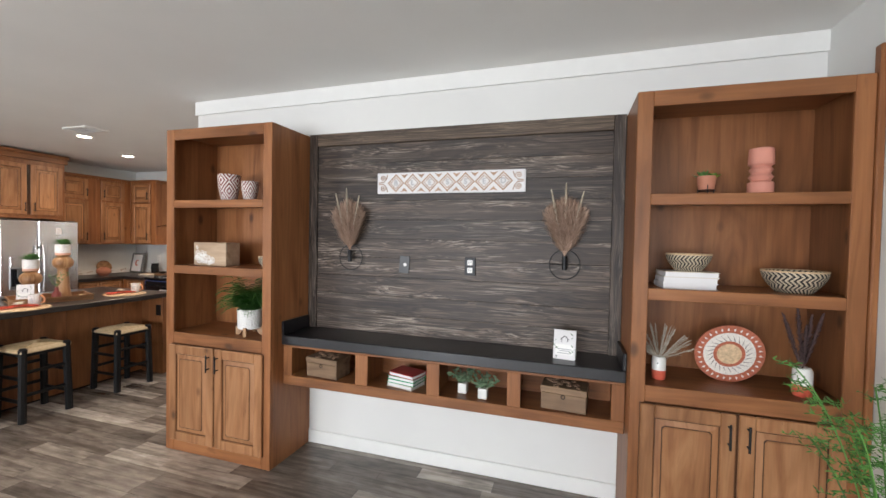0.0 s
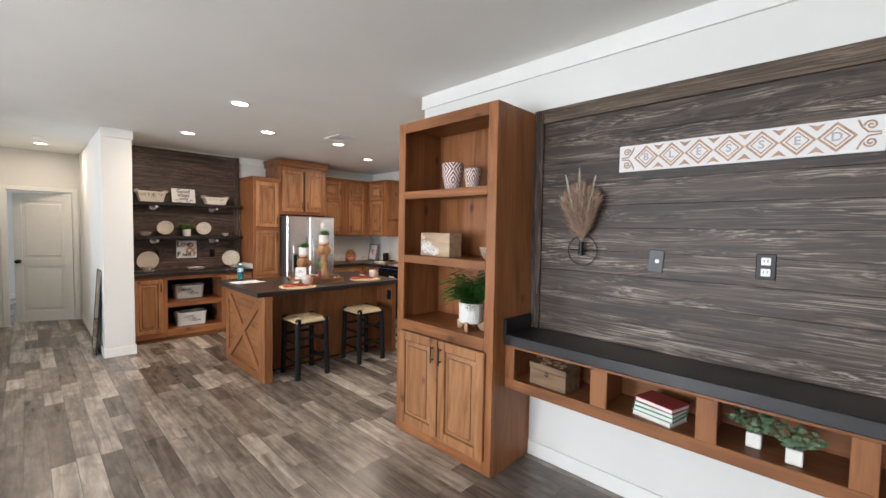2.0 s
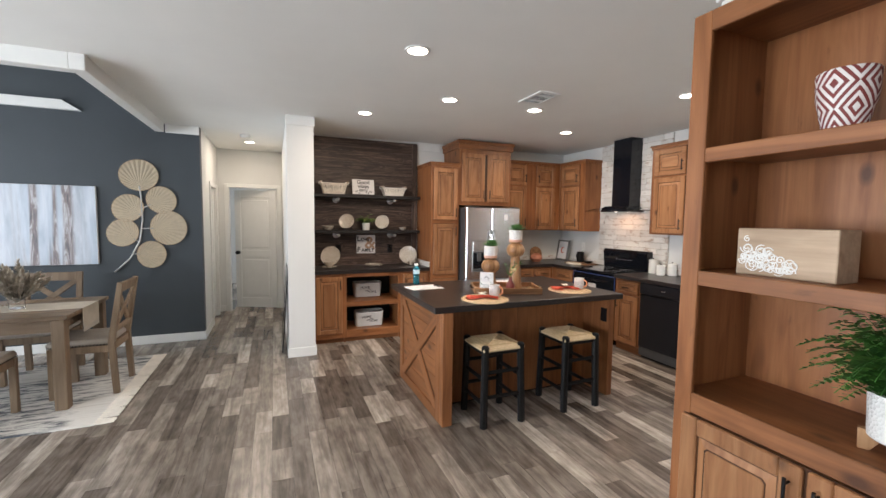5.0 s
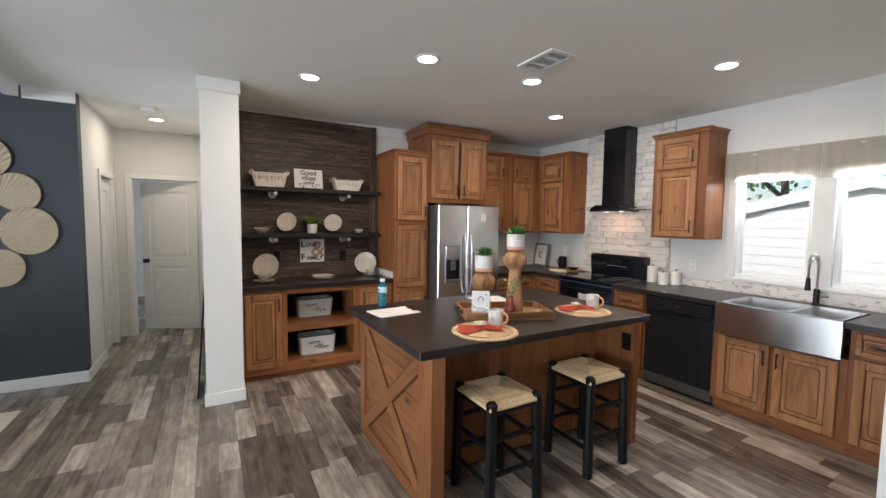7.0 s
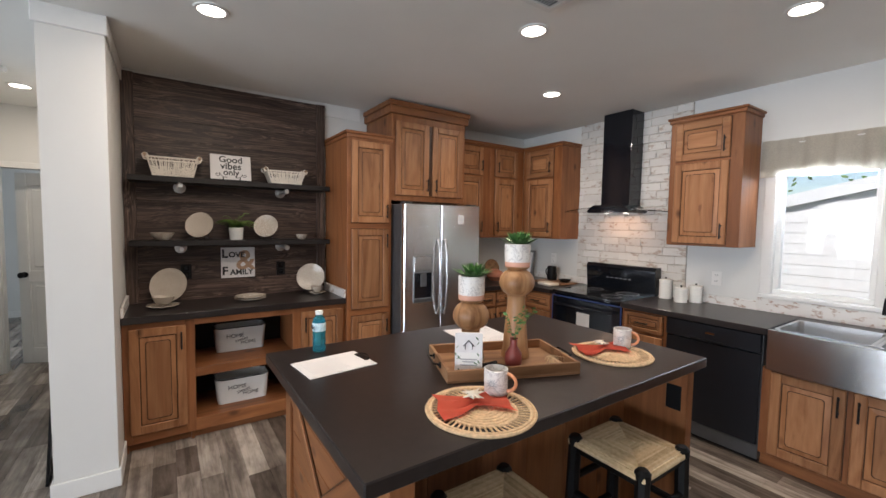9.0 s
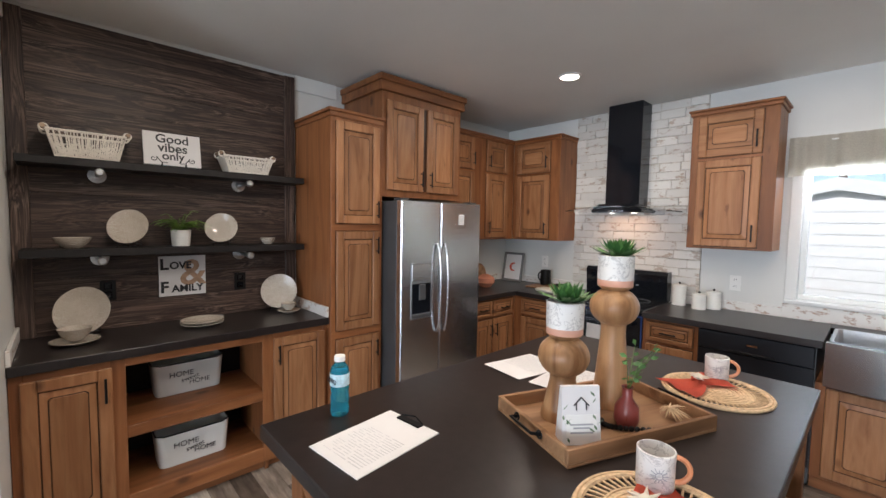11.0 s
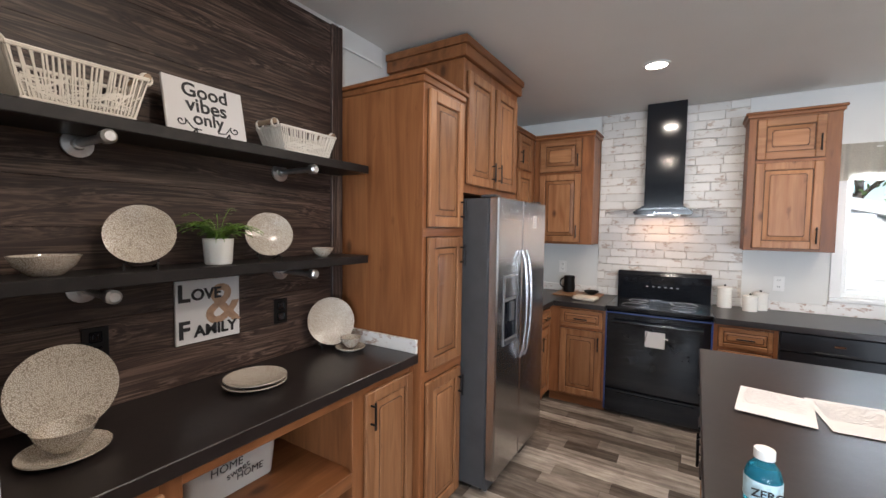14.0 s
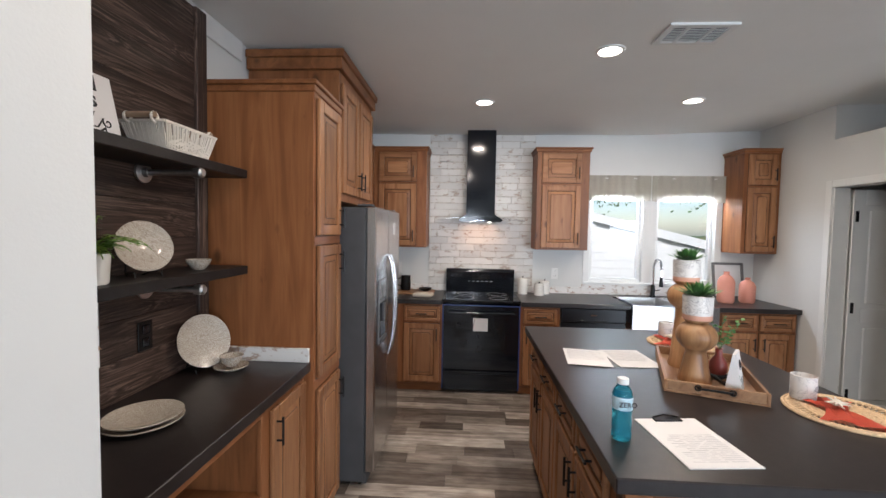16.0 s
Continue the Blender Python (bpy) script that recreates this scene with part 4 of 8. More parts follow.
def sink():
    ob = thing("apron_sink", pose(-4.06, 4.635, 0), "stainless double-bowl farmhouse sink with curved apron", "sink")
    bm = B()
    w = 0.775
    n = 14
    out = [(w * i / n, -0.03 * math.sin(math.pi * i / n)) for i in range(n + 1)]
    prism(bm, out + [(w, 0.03), (0, 0.03)], "z", 0.665, 0.918)
    part("apron", bm, M_STEEL, ob, "curved stainless apron front", True)
    def bowl_of(x0, x1, y0, y1):
        b = B()
        rows = []
        for inset, z in ((-0.018, 0.9192), (-0.012, 0.921), (0.0, 0.919), (0.008, 0.72), (0.04, 0.702)):
            u0, u1, v0, v1, k = x0 + inset, x1 - inset, y0 + inset, y1 - inset, 0.02
            rows.append([b.verts.new((u, v, z)) for u, v in ((u0 + k, v0), (u1 - k, v0), (u1, v0 + k), (u1, v1 - k), (u1 - k, v1), (u0 + k, v1), (u0, v1 - k), (u0, v0 + k))])
        for p, q in zip(rows, rows[1:]):
            for i in range(8):
                b.faces.new((p[i], p[(i + 1) % 8], q[(i + 1) % 8], q[i]))
        b.faces.new(rows[-1])
        basin = part("basin", b, M_STEEL_BRIGHT, ob, "deep stainless bowl", True)
        part("drain", lathe(B(), ((0, 0.704), (0.04, 0.704), (0.043, 0.7025)), 20, (x0 + x1) / 2, (y0 + y1) / 2 + 0.05), M_CHROME, basin, "round chrome drain", True)
    bowl_of(0.03, 0.44, 0.055, 0.50)
    bowl_of(0.478, w - 0.03, 0.055, 0.50)


sink()


def faucet():
    ob = thing("faucet", pose(-3.62, 5.24, 0.915), "black and chrome spring-neck kitchen faucet", "faucet")
    part("base", lathe(B(), ((0, 0), (0.03, 0), (0.03, 0.01), (0.021, 0.02), (0.021, 0.12), (0.016, 0.13), (0, 0.13)), 18), M_BLACK, ob, smooth=True)
    t = B()
    arc = [(0, 0, 0.12), (0, 0, 0.3)] + [(0, -0.09 + 0.09 * math.cos(a), 0.3 + 0.09 * math.sin(a)) for a in [math.pi * i / 10 for i in range(1, 11)]] + [(0, -0.18, 0.22)]
    tube(t, arc, 0.008, 8)
    part("neck", t, M_CHROME, ob, smooth=True)
    sp = B()
    for i in range(34):
        a = i / 33
        if a < 0.4:
            m = pose(0, 0, 0.14 + a * 0.42, 90)
        else:
            b = math.pi * (a - 0.4) / 0.6
            m = pose(0, -0.09 + 0.09 * math.cos(b), 0.308 + 0.09 * math.sin(b), 90 + math.degrees(b))
        ring(sp, 0.0135, 0.0022, 10, m)
    part("spring", sp, M_CHROME, ob, "coiled chrome spring")
    part("spray_head", lathe(B(), ((0, 0), (0.02, 0), (0.018, 0.03), (0.013, 0.1), (0, 0.1)), 14), M_BLACK, ob, smooth=True, m=pose(0, -0.18, 0.13))
    lv = B()
    tube(lv, ((0.02, 0, 0.07), (0.075, 0, 0.075)), 0.007, 8)
    part("lever", lv, M_CHROME, ob, smooth=True)


faucet()


def range_stove():
    ob = thing("range", pose(-5.836, 4.70, 0), "glossy black electric range with a glass cooktop", "stove")
    w = 0.75
    part("body", box(B(), 0, w, 0.03, 0.62, 0.02, 0.895), M_BLACK_GLOSS, ob)
    part("cooktop", box(B(), -0.001, w + 0.001, -0.01, 0.56, 0.895, 0.918, 0.005), M_DARKGLASS, ob, "black glass cooktop")
    for x, y, r in ((0.2, 0.14, 0.1), (0.55, 0.14, 0.085), (0.2, 0.4, 0.075), (0.55, 0.4, 0.1)):
        part("burner_ring", ring(B(), r, 0.0012, 32, pose(x, y, 0.918, 90)), M_INK, ob, "thin grey burner ring")
    g = B()
    prism(g, ((0.53, 0.918), (0.51, 1.14), (0.53, 1.172), (0.615, 1.172), (0.615, 0.918)), "x", 0.008, w - 0.008)
    bg = part("backguard", g, M_BLACK_GLOSS, ob)
    for x in (0.075, 0.15, w - 0.15, w - 0.075):
        part("knob", lathe(B(), ((0, 0), (0.021, 0), (0.019, 0.02), (0, 0.022)), 16), M_BLACK_GLOSS, bg, smooth=True, m=pose(x, 0.513, 1.09, 95))
    part("display", box(B(), 0.29, 0.47, 0.505, 0.51, 1.06, 1.12), M_DARKGLASS, bg, "dark clock display")
    pb = B()
    for i in range(6):
        box(pb, 0.245 + i * 0.048, 0.265 + i * 0.048, 0.5125, 0.516, 1.035, 1.042)
    part("print", pb, M_INK, bg)
    d = part("oven_door", box(B(), 0.005, w - 0.005, -0.01, 0.03, 0.235, 0.86, 0.006), M_BLACK_GLOSS, ob)
    part("window", box(B(), 0.14, w - 0.14, -0.0125, -0.0105, 0.40, 0.70, 0.001), M_DARKGLASS, d, "dark oven window")
    h = B()
    tube(h, ((0.06, -0.05, 0.80), (w - 0.06, -0.05, 0.80)), 0.014, 12)
    for x in (0.08, w - 0.08):
        tube(h, ((x, -0.05, 0.80), (x, -0.01, 0.80)), 0.01, 8)
    part("handle", h, M_BLACK_GLOSS, d, smooth=True)
    part("drawer", box(B(), 0.005, w - 0.005, -0.008, 0.03, 0.045, 0.225, 0.006), M_BLACK_GLOSS, ob)
    film = B()
    box(film, 0.0, 0.012, -0.0125, -0.0105, 0.05, 0.86)
    box(film, w - 0.012, w, -0.0125, -0.0105, 0.05, 0.86)
    box(film, 0.0, w, -0.0125, -0.0105, 0.862, 0.872)
    part("protective_film", film, M_BLUEFILM, ob, "strips of blue protective film")
    part("drawer_grip", box(B(), 0.1, w - 0.1, -0.018, -0.008, 0.19, 0.205, 0.004), M_BLACK_GLOSS, ob)
    tag = part("care_tag", box(B(), 0.30, 0.44, -0.0185, -0.0165, 0.62, 0.745), M_PAPER, ob, "white paper care tag on a string", m=pose(0, 0, 0, 0, 0, 0))
    st = B()
    tube(st, ((0.33, -0.068, 0.815), (0.345, -0.02, 0.74)), 0.002, 6)
    tube(st, ((0.33, -0.066, 0.815), (0.30, -0.02, 0.66)), 0.002, 6)
    part("string", st, M_BLACK, ob)


M_BLUEFILM = plain("blue protective film", (0.02, 0.045, 0.16), 0.3)
range_stove()


def hood():
    ob = thing("range_hood", pose(-5.475, 5.0, 0), "black chimney range hood with a curved glass canopy", "range hood")
    part("chimney", box(B(), -0.15, 0.15, 0.12, 0.333, 1.75, 2.643, 0.004), M_BLACK_GLOSS, ob)
    b = B()
    prism(b, ((-0.21, 1.68), (0.21, 1.68), (0.225, 1.70), (0.15, 1.755), (-0.15, 1.755), (-0.225, 1.70)), "y", 0.0, 0.333)
    body = part("body", b, M_BLACK_GLOSS, ob)
    for i in range(5):
        part("button", box(B(), -0.06 + i * 0.028, -0.048 + i * 0.028, -0.002, 0.0, 1.688, 1.7, 0.001), M_CHROME, body, "small silver button")
    g = B()
    n = 16
    up = [(-0.44 + 0.88 * i / n, 1.735 - 0.04 * ((i / n - 0.5) * 2) ** 2) for i in range(n + 1)]
    prism(g, up + [(x, z - 0.006) for x, z in up[::-1]], "y", -0.07, 0.30)
    part("canopy", g, M_GLASS, ob, "curved clear glass canopy", True)
    for x in (-0.1, 0.1):
        part("lamp_lens", lathe(B(), ((0.025, 0), (0, 0)), 16), M_LED, ob, "small lit hood lamp", m=pose(x, 0.16, 1.678))
        la = new("hood_lamp", bpy.data.lights.new("hood_lamp", "AREA"))
        la.data.shape, la.data.size, la.data.energy, la.data.color = "DISK", 0.05, 0.6, (1.0, 0.52, 0.25)
        la.matrix_world = pose(-5.475 + x, 5.16, 1.672)


hood()


# ---- kitchen: island ----
def island():
    ob = thing("kitchen_island", pose(0, 0, 0), "stained alder kitchen island with crossbuck end and charcoal top", "kitchen island")
    part("top", box(B(), -5.185, -4.01, 1.90, 3.69, 0.868, 0.915, 0.004), M_COUNTER, ob, "charcoal laminate top")
    part("body", box(B(), -5.13, -4.36, 2.045, 3.6, 0.06, 0.868), M_WOOD_V, ob)
    part("toe_kick", box(B(), -5.08, -4.37, 2.06, 3.59, 0.0, 0.06), M_BLACK_PAINT, ob)
    for y0, y1 in ((2.045, 2.30), (2.30, 2.56), (2.56, 2.82), (2.82, 3.08), (3.08, 3.34), (3.34, 3.6)):
        part("panel_board", box(B(), -4.36, -4.352, y0 + 0.001, y1 - 0.001, 0.02, 0.868, 0.001), M_WOOD_V, ob)
    e = part("end_panel", box(B(), -5.13, -4.11, 2.0, 2.045, 0.0, 0.868), M_GLAZE, ob, "crossbuck end panel")
    x0, x1 = -5.13, -4.11
    for i in range(6):
        z = 0.07 + i * 0.125
        part("board", box(B(), x0 + 0.07, x1 - 0.07, 1.992, 2.0, z + 0.0015, z + 0.1235, 0.002), M_WOOD_H, e)
    fr = ((x0, x0 + 0.08, 0.0, 0.868), (x1 - 0.08, x1, 0.0, 0.868))
    for a in fr:
        part("stile", box(B(), a[0], a[1], 1.978, 2.0, a[2], a[3], 0.003), M_WOOD_V, e)
    part("rail", box(B(), x0 + 0.08, x1 - 0.08, 1.979, 2.0, 0.0, 0.08, 0.003), M_WOOD_H, e)
    part("rail", box(B(), x0 + 0.08, x1 - 0.08, 1.979, 2.0, 0.79, 0.868, 0.003), M_WOOD_H, e)
    cx, cz, L = (x0 + x1) / 2, 0.435, math.hypot(0.86, 0.71) / 2
    ang = math.degrees(math.atan2(0.71, 0.86))
    for s, o in ((-1, 0.014), (1, 0.0125)):
        part("brace", box(B(), -L, L, -o, 0.0, -0.042, 0.042, 0.003), M_WOOD_H, e, m=pose(cx, 1.992, cz, 0, s * ang, 0))
        # Wider dark strip behind the brace puts the shade along its edges.
        part("brace_edge", box(B(), -L, L, -o * 0.4, 0.0, -0.049, 0.049), M_GLAZE, e, "dark strip drawing the shade along the brace", m=pose(cx, 1.9915, cz, 0, s * ang, 0))
    part("corner_post", box(B(), -4.11, -4.035, 1.978, 2.06, 0.0, 0.868, 0.004), M_WOOD_V, ob)
    part("end_panel", box(B(), -4.36, -4.035, 3.56, 3.62, 0.0, 0.868, 0.003), M_WOOD_V, ob)
    s = part("socket", box(B(), -4.13, -4.06, 3.552, 3.56, 0.66, 0.78, 0.002), M_BLACK, ob, "black socket plate")
    back = thing("island_doors", pose(-5.132, 3.6, 0, 0, 0, 270), "row of stained alder doors on the island's working side", "cabinet doors")
    for i in range(4):
        a = 0.02 + i * 0.38
        raised_door(back, a, a + 0.36, 0.1, 0.68, ("r" if i % 2 == 0 else "l", "top"))
        raised_door(back, a, a + 0.36, 0.705, 0.85, ("m", "level"), "drawer", 0.03)


island()


def stool(m, group="island stools"):
    ob = thing("bar_stool", m, "black wooden stool with a woven rush seat", "stool", group)
    for sx in (-1, 1):
        for sy in (-1, 1):
            lg = B()
            tube(lg, ((sx * 0.168, sy * 0.165, 0), (sx * 0.155, sy * 0.152, 0.6)), 0.029, 8)
            part("leg", lg, M_BLACK_PAINT, ob, smooth=True)
            part("cap", lathe(B(), ((0.03, -0.02), (0.031, 0.005), (0.02, 0.018), (0, 0.02)), 10), M_BLACK_PAINT, ob, smooth=True, m=pose(sx * 0.155, sy * 0.152, 0.6))
    for z, o in ((0.17, 0), (0.36, 0)):
        for s in (-1, 1):
            a = B()
            tube(a, ((-0.16, s * 0.16, z), (0.16, s * 0.16, z)), 0.015, 8)
            part("stretcher", a, M_BLACK_PAINT, ob, smooth=True)
            a = B()
            tube(a, ((s * 0.162, -0.158, z + 0.055), (s * 0.162, 0.158, z + 0.055)), 0.015, 8)
            part("stretcher", a, M_BLACK_PAINT, ob, smooth=True)
    ap = B()
    for s in (-1, 1):
        box(ap, -0.15, 0.15, s * 0.155 - 0.012, s * 0.155 + 0.012, 0.545, 0.585, 0.003)
        box(ap, s * 0.155 - 0.012, s * 0.155 + 0.012, -0.15, 0.15, 0.545, 0.585, 0.003)
    part("apron", ap, M_BLACK_PAINT, ob)
    seat = part("seat", B(), M_RUSH, ob, "woven rush seat with four mitred wedges")
    bm = B()
    n, R = 22, 0.178
    for q in range(4):
        c, s = (1, 0, -1, 0)[q], (0, 1, 0, -1)[q]
        for i in range(n):
            t0, t1 = i / n, (i + 0.92) / n
            pts = []
            for t, z in ((t0, 0.598), ((t0 + t1) / 2, 0.606), (t1, 0.598)):
                r, zz = R * (1 - t), z + 0.012 * t
                w = R * (1 - t)
                pts.append(((r, -w, zz - (0.008 if t < 0.08 else 0)), (r, w, zz - (0.008 if t < 0.08 else 0))))
            vs = [[bm.verts.new((c * x - s * y, s * x + c * y, z)) for x, y, z in pr] for pr in pts]
            for a, b in zip(vs, vs[1:]):
                bm.faces.new((a[0], a[1], b[1], b[0]))
    box(bm, -R, R, -R, R, 0.572, 0.592, 0.006)
    seat["kind"] = "stuff"
    bm.to_mesh(seat.data)
    bm.free()
    return ob


def rush_build(nt, bsdf):
    geo = nt.nodes.new("ShaderNodeNewGeometry")
    n = noise_tex(nt, coords(nt), 55, 4.0)
    col = mix(nt, 0.5, ramp(nt, geo.outputs["Random Per Island"], ((0.0, (0.42, 0.28, 0.14)), (0.5, (0.66, 0.48, 0.27)), (1.0, (0.82, 0.66, 0.43)))), ramp(nt, n, ((0.3, (0.45, 0.31, 0.16)), (0.7, (0.8, 0.64, 0.4)))))
    nt.links.new(col, bsdf.inputs["Base Color"])
    bump(nt, bsdf, n, 0.4, 0.002)


M_RUSH = mat("woven rush", rush_build, 0.7)
stool_1 = stool(pose(-4.09, 2.43, 0))
copy_thing(stool_1, pose(-4.09, 3.165, 0))


# ---- plants and small shapes ----
def leaf_mat(name, a, b, rough=0.5):
    def build(nt, bsdf):
        geo = nt.nodes.new("ShaderNodeNewGeometry")
        nt.links.new(ramp(nt, geo.outputs["Random Per Island"], ((0.0, a), (1.0, b))), bsdf.inputs["Base Color"])
        bsdf.inputs["Subsurface Weight"].default_value = 0.0
    return mat(name, build, rough)


M_FERN = leaf_mat("fern green", (0.025, 0.1, 0.018), (0.1, 0.28, 0.05))
M_EUCA = leaf_mat("grey-green leaves", (0.06, 0.12, 0.06), (0.2, 0.28, 0.17))
M_LIME = leaf_mat("lime green leaves", (0.08, 0.2, 0.015), (0.22, 0.36, 0.05))
M_SUCC = leaf_mat("succulent green", (0.03, 0.1, 0.025), (0.12, 0.26, 0.07))
M_PAMPAS = leaf_mat("brown pampas", (0.3, 0.19, 0.13), (0.54, 0.38, 0.29), 0.9)
M_CREAM = leaf_mat("cream plume", (0.55, 0.46, 0.34), (0.75, 0.68, 0.55), 0.9)
M_MAUVE = leaf_mat("dark mauve plume", (0.06, 0.035, 0.035), (0.15, 0.09, 0.085), 0.9)
M_DRIED = leaf_mat("dried grass", (0.33, 0.28, 0.21), (0.6, 0.53, 0.44), 0.9)
M_TERRA = plain("terracotta", (0.5, 0.2, 0.12), 0.7, var=0.1, relief=0.1)
M_PINK = plain("matt dusty pink clay", (0.62, 0.26, 0.19), 0.75, var=0.06, relief=0.1)
M_CORAL = plain("coral red glaze", (0.55, 0.1, 0.06), 0.35)
M_REDCLOTH = plain("coral red linen", (0.68, 0.125, 0.07), 0.85, relief=0.3, fine=300)
M_STRAW = plain("natural straw", (0.6, 0.43, 0.26), 0.8, var=0.25, scale=60, relief=0.5, fine=160)
M_LINEN = plain("cream linen", (0.6, 0.54, 0.45), 0.9, var=0.1, relief=0.3, fine=260)
M_RED = plain("red book cover", (0.4, 0.02, 0.03), 0.4)
M_GREEN = plain("green book cover", (0.02, 0.3, 0.13), 0.4)
M_TANBOARD = plain("tan carved board", (0.4, 0.25, 0.16), 0.65, var=0.25, scale=30)


def blade(bm, base, tip, side, width, sag=0.0, seg=3):
    """A narrow leaf from base to tip, widest in its middle."""
    base, tip, side = Vector(base), Vector(tip), Vector(side).normalized()
    rows = []
    for i in range(seg + 1):
        t = i / seg
        p = base.lerp(tip, t) - Vector((0, 0, sag * t * t))
        w = width * (0.35 + 1.3 * t * (1 - t) * 2) * (1 - t ** 4) * 0.5
        rows.append((bm.verts.new(p - side * w), bm.verts.new(p + side * w)))
    for a, b in zip(rows, rows[1:]):
        bm.faces.new((a[0], a[1], b[1], b[0]))


def fern(bm, c, n, length, rnd, lift=0.6, leaflet=0.035, pairs=12, width=0.011):
    for k in range(n):
        a = 2 * math.pi * (k + rnd.uniform(-0.3, 0.3)) / n
        L = length * rnd.uniform(0.7, 1.1)
        up = lift * rnd.uniform(0.5, 1.3)
        d = Vector((math.cos(a), math.sin(a), 0))
        pts = [Vector(c) + d * L * t + Vector((0, 0, L * (up * t - (0.45 + up * 0.5) * t * t))) for t in [i / pairs for i in range(pairs + 1)]]
        tube(bm, pts[::3] + [pts[-1]], 0.0014, 3)
        s = d.cross(Vector((0, 0, 1)))
        for i in range(1, pairs):
            t = i / pairs
            l = leaflet * (1 - 0.75 * t) * rnd.uniform(0.8, 1.15)
            for q in (-1, 1):
                blade(bm, pts[i], pts[i] + s * q * l + d * l * 0.35 + Vector((0, 0, rnd.uniform(-0.3, 0.1) * l)), d, width * (1 - 0.5 * t), 0, 2)


def rosette(bm, c, n, r, rnd, up=0.7, width=0.02):
    for layer in range(3):
        for k in range(n):
            a = 2 * math.pi * (k + 0.5 * layer) / n + rnd.uniform(-0.2, 0.2)
            e = up * (0.3 + 0.55 * layer) * rnd.uniform(0.8, 1.2)
            rr = r * (1 - 0.22 * layer)
            d = Vector((math.cos(a) * math.cos(e), math.sin(a) * math.cos(e), math.sin(e)))
            blade(bm, c, Vector(c) + d * rr, Vector((-math.sin(a), math.cos(a), 0)), width, -0.01, 3)


def sprig(bm, c, n, h, spread, rnd, size=0.02):
    for k in range(n):
        a, s = rnd.uniform(0, 6.28), rnd.uniform(0.1, spread)
        tip = Vector(c) + Vector((math.cos(a) * s, math.sin(a) * s, h * rnd.uniform(0.6, 1)))
        tube(bm, (c, Vector(c).lerp(tip, 0.5) + Vector((0, 0, 0.01)), tip), 0.0012, 3)
        for i in range(8):
            p = Vector(c).lerp(tip, 0.25 + 0.75 * i / 7)
            b = rnd.uniform(0, 6.28)
            d = Vector((math.cos(b), math.sin(b), rnd.uniform(-0.2, 0.5)))
            blade(bm, p, p + d * size, d.orthogonal(), size * 0.75, 0, 2)


def plume(bm, base, tip, r, n, rnd, hair=0.05, width=0.0035):
    """A feathery head along the way from base to tip."""
    base, tip = Vector(base), Vector(tip)
    ax = (tip - base).normalized()
    tube(bm, (base, tip), 0.0015, 3)
    for i in range(n):
        t = rnd.uniform(0.12, 1)
        a = rnd.uniform(0, 6.28)
        u = ax.orthogonal().normalized()
        d = Matrix.Rotation(a, 3, ax) @ u
        w = r * math.sin(math.pi * min(1, t * 0.95)) ** 0.7
        p = base.lerp(tip, t)
        e = p + d * w * rnd.uniform(0.5, 1.1) + ax * hair * rnd.uniform(0.4, 1.0)
        blade(bm, p, e, d.cross(ax), width, 0.004, 2)


def pot(parent, r0, r1, h, material, name="pot", label="", m=None, wall=0.006):
    return part(name, lathe(B(), ((0, 0), (r0 * 0.92, 0), (r0, 0.006), (r1, h), (r1 - wall, h), (r1 - wall, h - 0.012), (0, h - 0.012)), 24), material, parent, label, True, m)


def bowl_profile(r, h):
    return ((0, 0), (r * 0.42, 0), (r * 0.5, 0.004), (r * 0.82, h * 0.5), (r, h), (r - 0.005, h), (r * 0.78, h * 0.5), (r * 0.45, 0.01), (0, 0.008))


def plate_profile(r):
    return ((0, 0), (r * 0.55, 0), (r * 0.62, 0.004), (r, 0.018), (r, 0.022), (r * 0.62, 0.009), (r * 0.55, 0.006), (0, 0.006))


# ---- living room things ----
def stripe_mat(name, a, b, scale, kind="diamond"):
    """Painted or woven two-colour pattern on the object's own coordinates."""
    def build(nt, bsdf):
        tc = nt.nodes.new("ShaderNodeTexCoord")
        sp = nt.nodes.new("ShaderNodeSeparateXYZ")
        nt.links.new(tc.outputs["Object"], sp.inputs[0])
        at = node(nt, "Math")
        at.operation = "ARCTAN2"
        nt.links.new(sp.outputs["Y"], at.inputs[0])
        nt.links.new(sp.outputs["X"], at.inputs[1])

        def op(kind, p, q=None):
            n = node(nt, "Math")
            n.operation = kind
            for i, v in enumerate((p, q)):
                if v is None:
                    continue
                if isinstance(v, (int, float)):
                    n.inputs[i].default_value = v
                else:
                    nt.links.new(v, n.inputs[i])
            return n.outputs[0]
        u, v = op("MULTIPLY", at.outputs[0], scale[0]), op("MULTIPLY", sp.outputs["Z"], scale[1])
        if kind == "diamond":
            f = op("ADD", op("PINGPONG", u, 1.0), op("PINGPONG", v, 1.0))
            f = op("FRACT", op("MULTIPLY", f, 2.5))
        elif kind == "slant":
            f = op("FRACT", op("ADD", u, op("PINGPONG", v, 1.0)))
        mask = op("GREATER_THAN", f, 0.5)
        wob = noise_tex(nt, tc.outputs["Object"], 40, 3.0)
        col = mix(nt, mask, a, b)
        col = mix(nt, 0.35, col, ramp(nt, wob, ((0.3, (0.6, 0.6, 0.6)), (0.7, (1, 1, 1)))), "MULTIPLY")
        nt.links.new(col, bsdf.inputs["Base Color"])
    return mat(name, build, 0.65)


M_VASE = stripe_mat("white diamonds on maroon", (0.2, 0.038, 0.032), (0.76, 0.71, 0.67), (1.2732, 13.0))
M_BASKETBOWL = stripe_mat("black and cream weave", (0.02, 0.017, 0.015), (0.55, 0.46, 0.33), (5.5, 48.0), "slant")


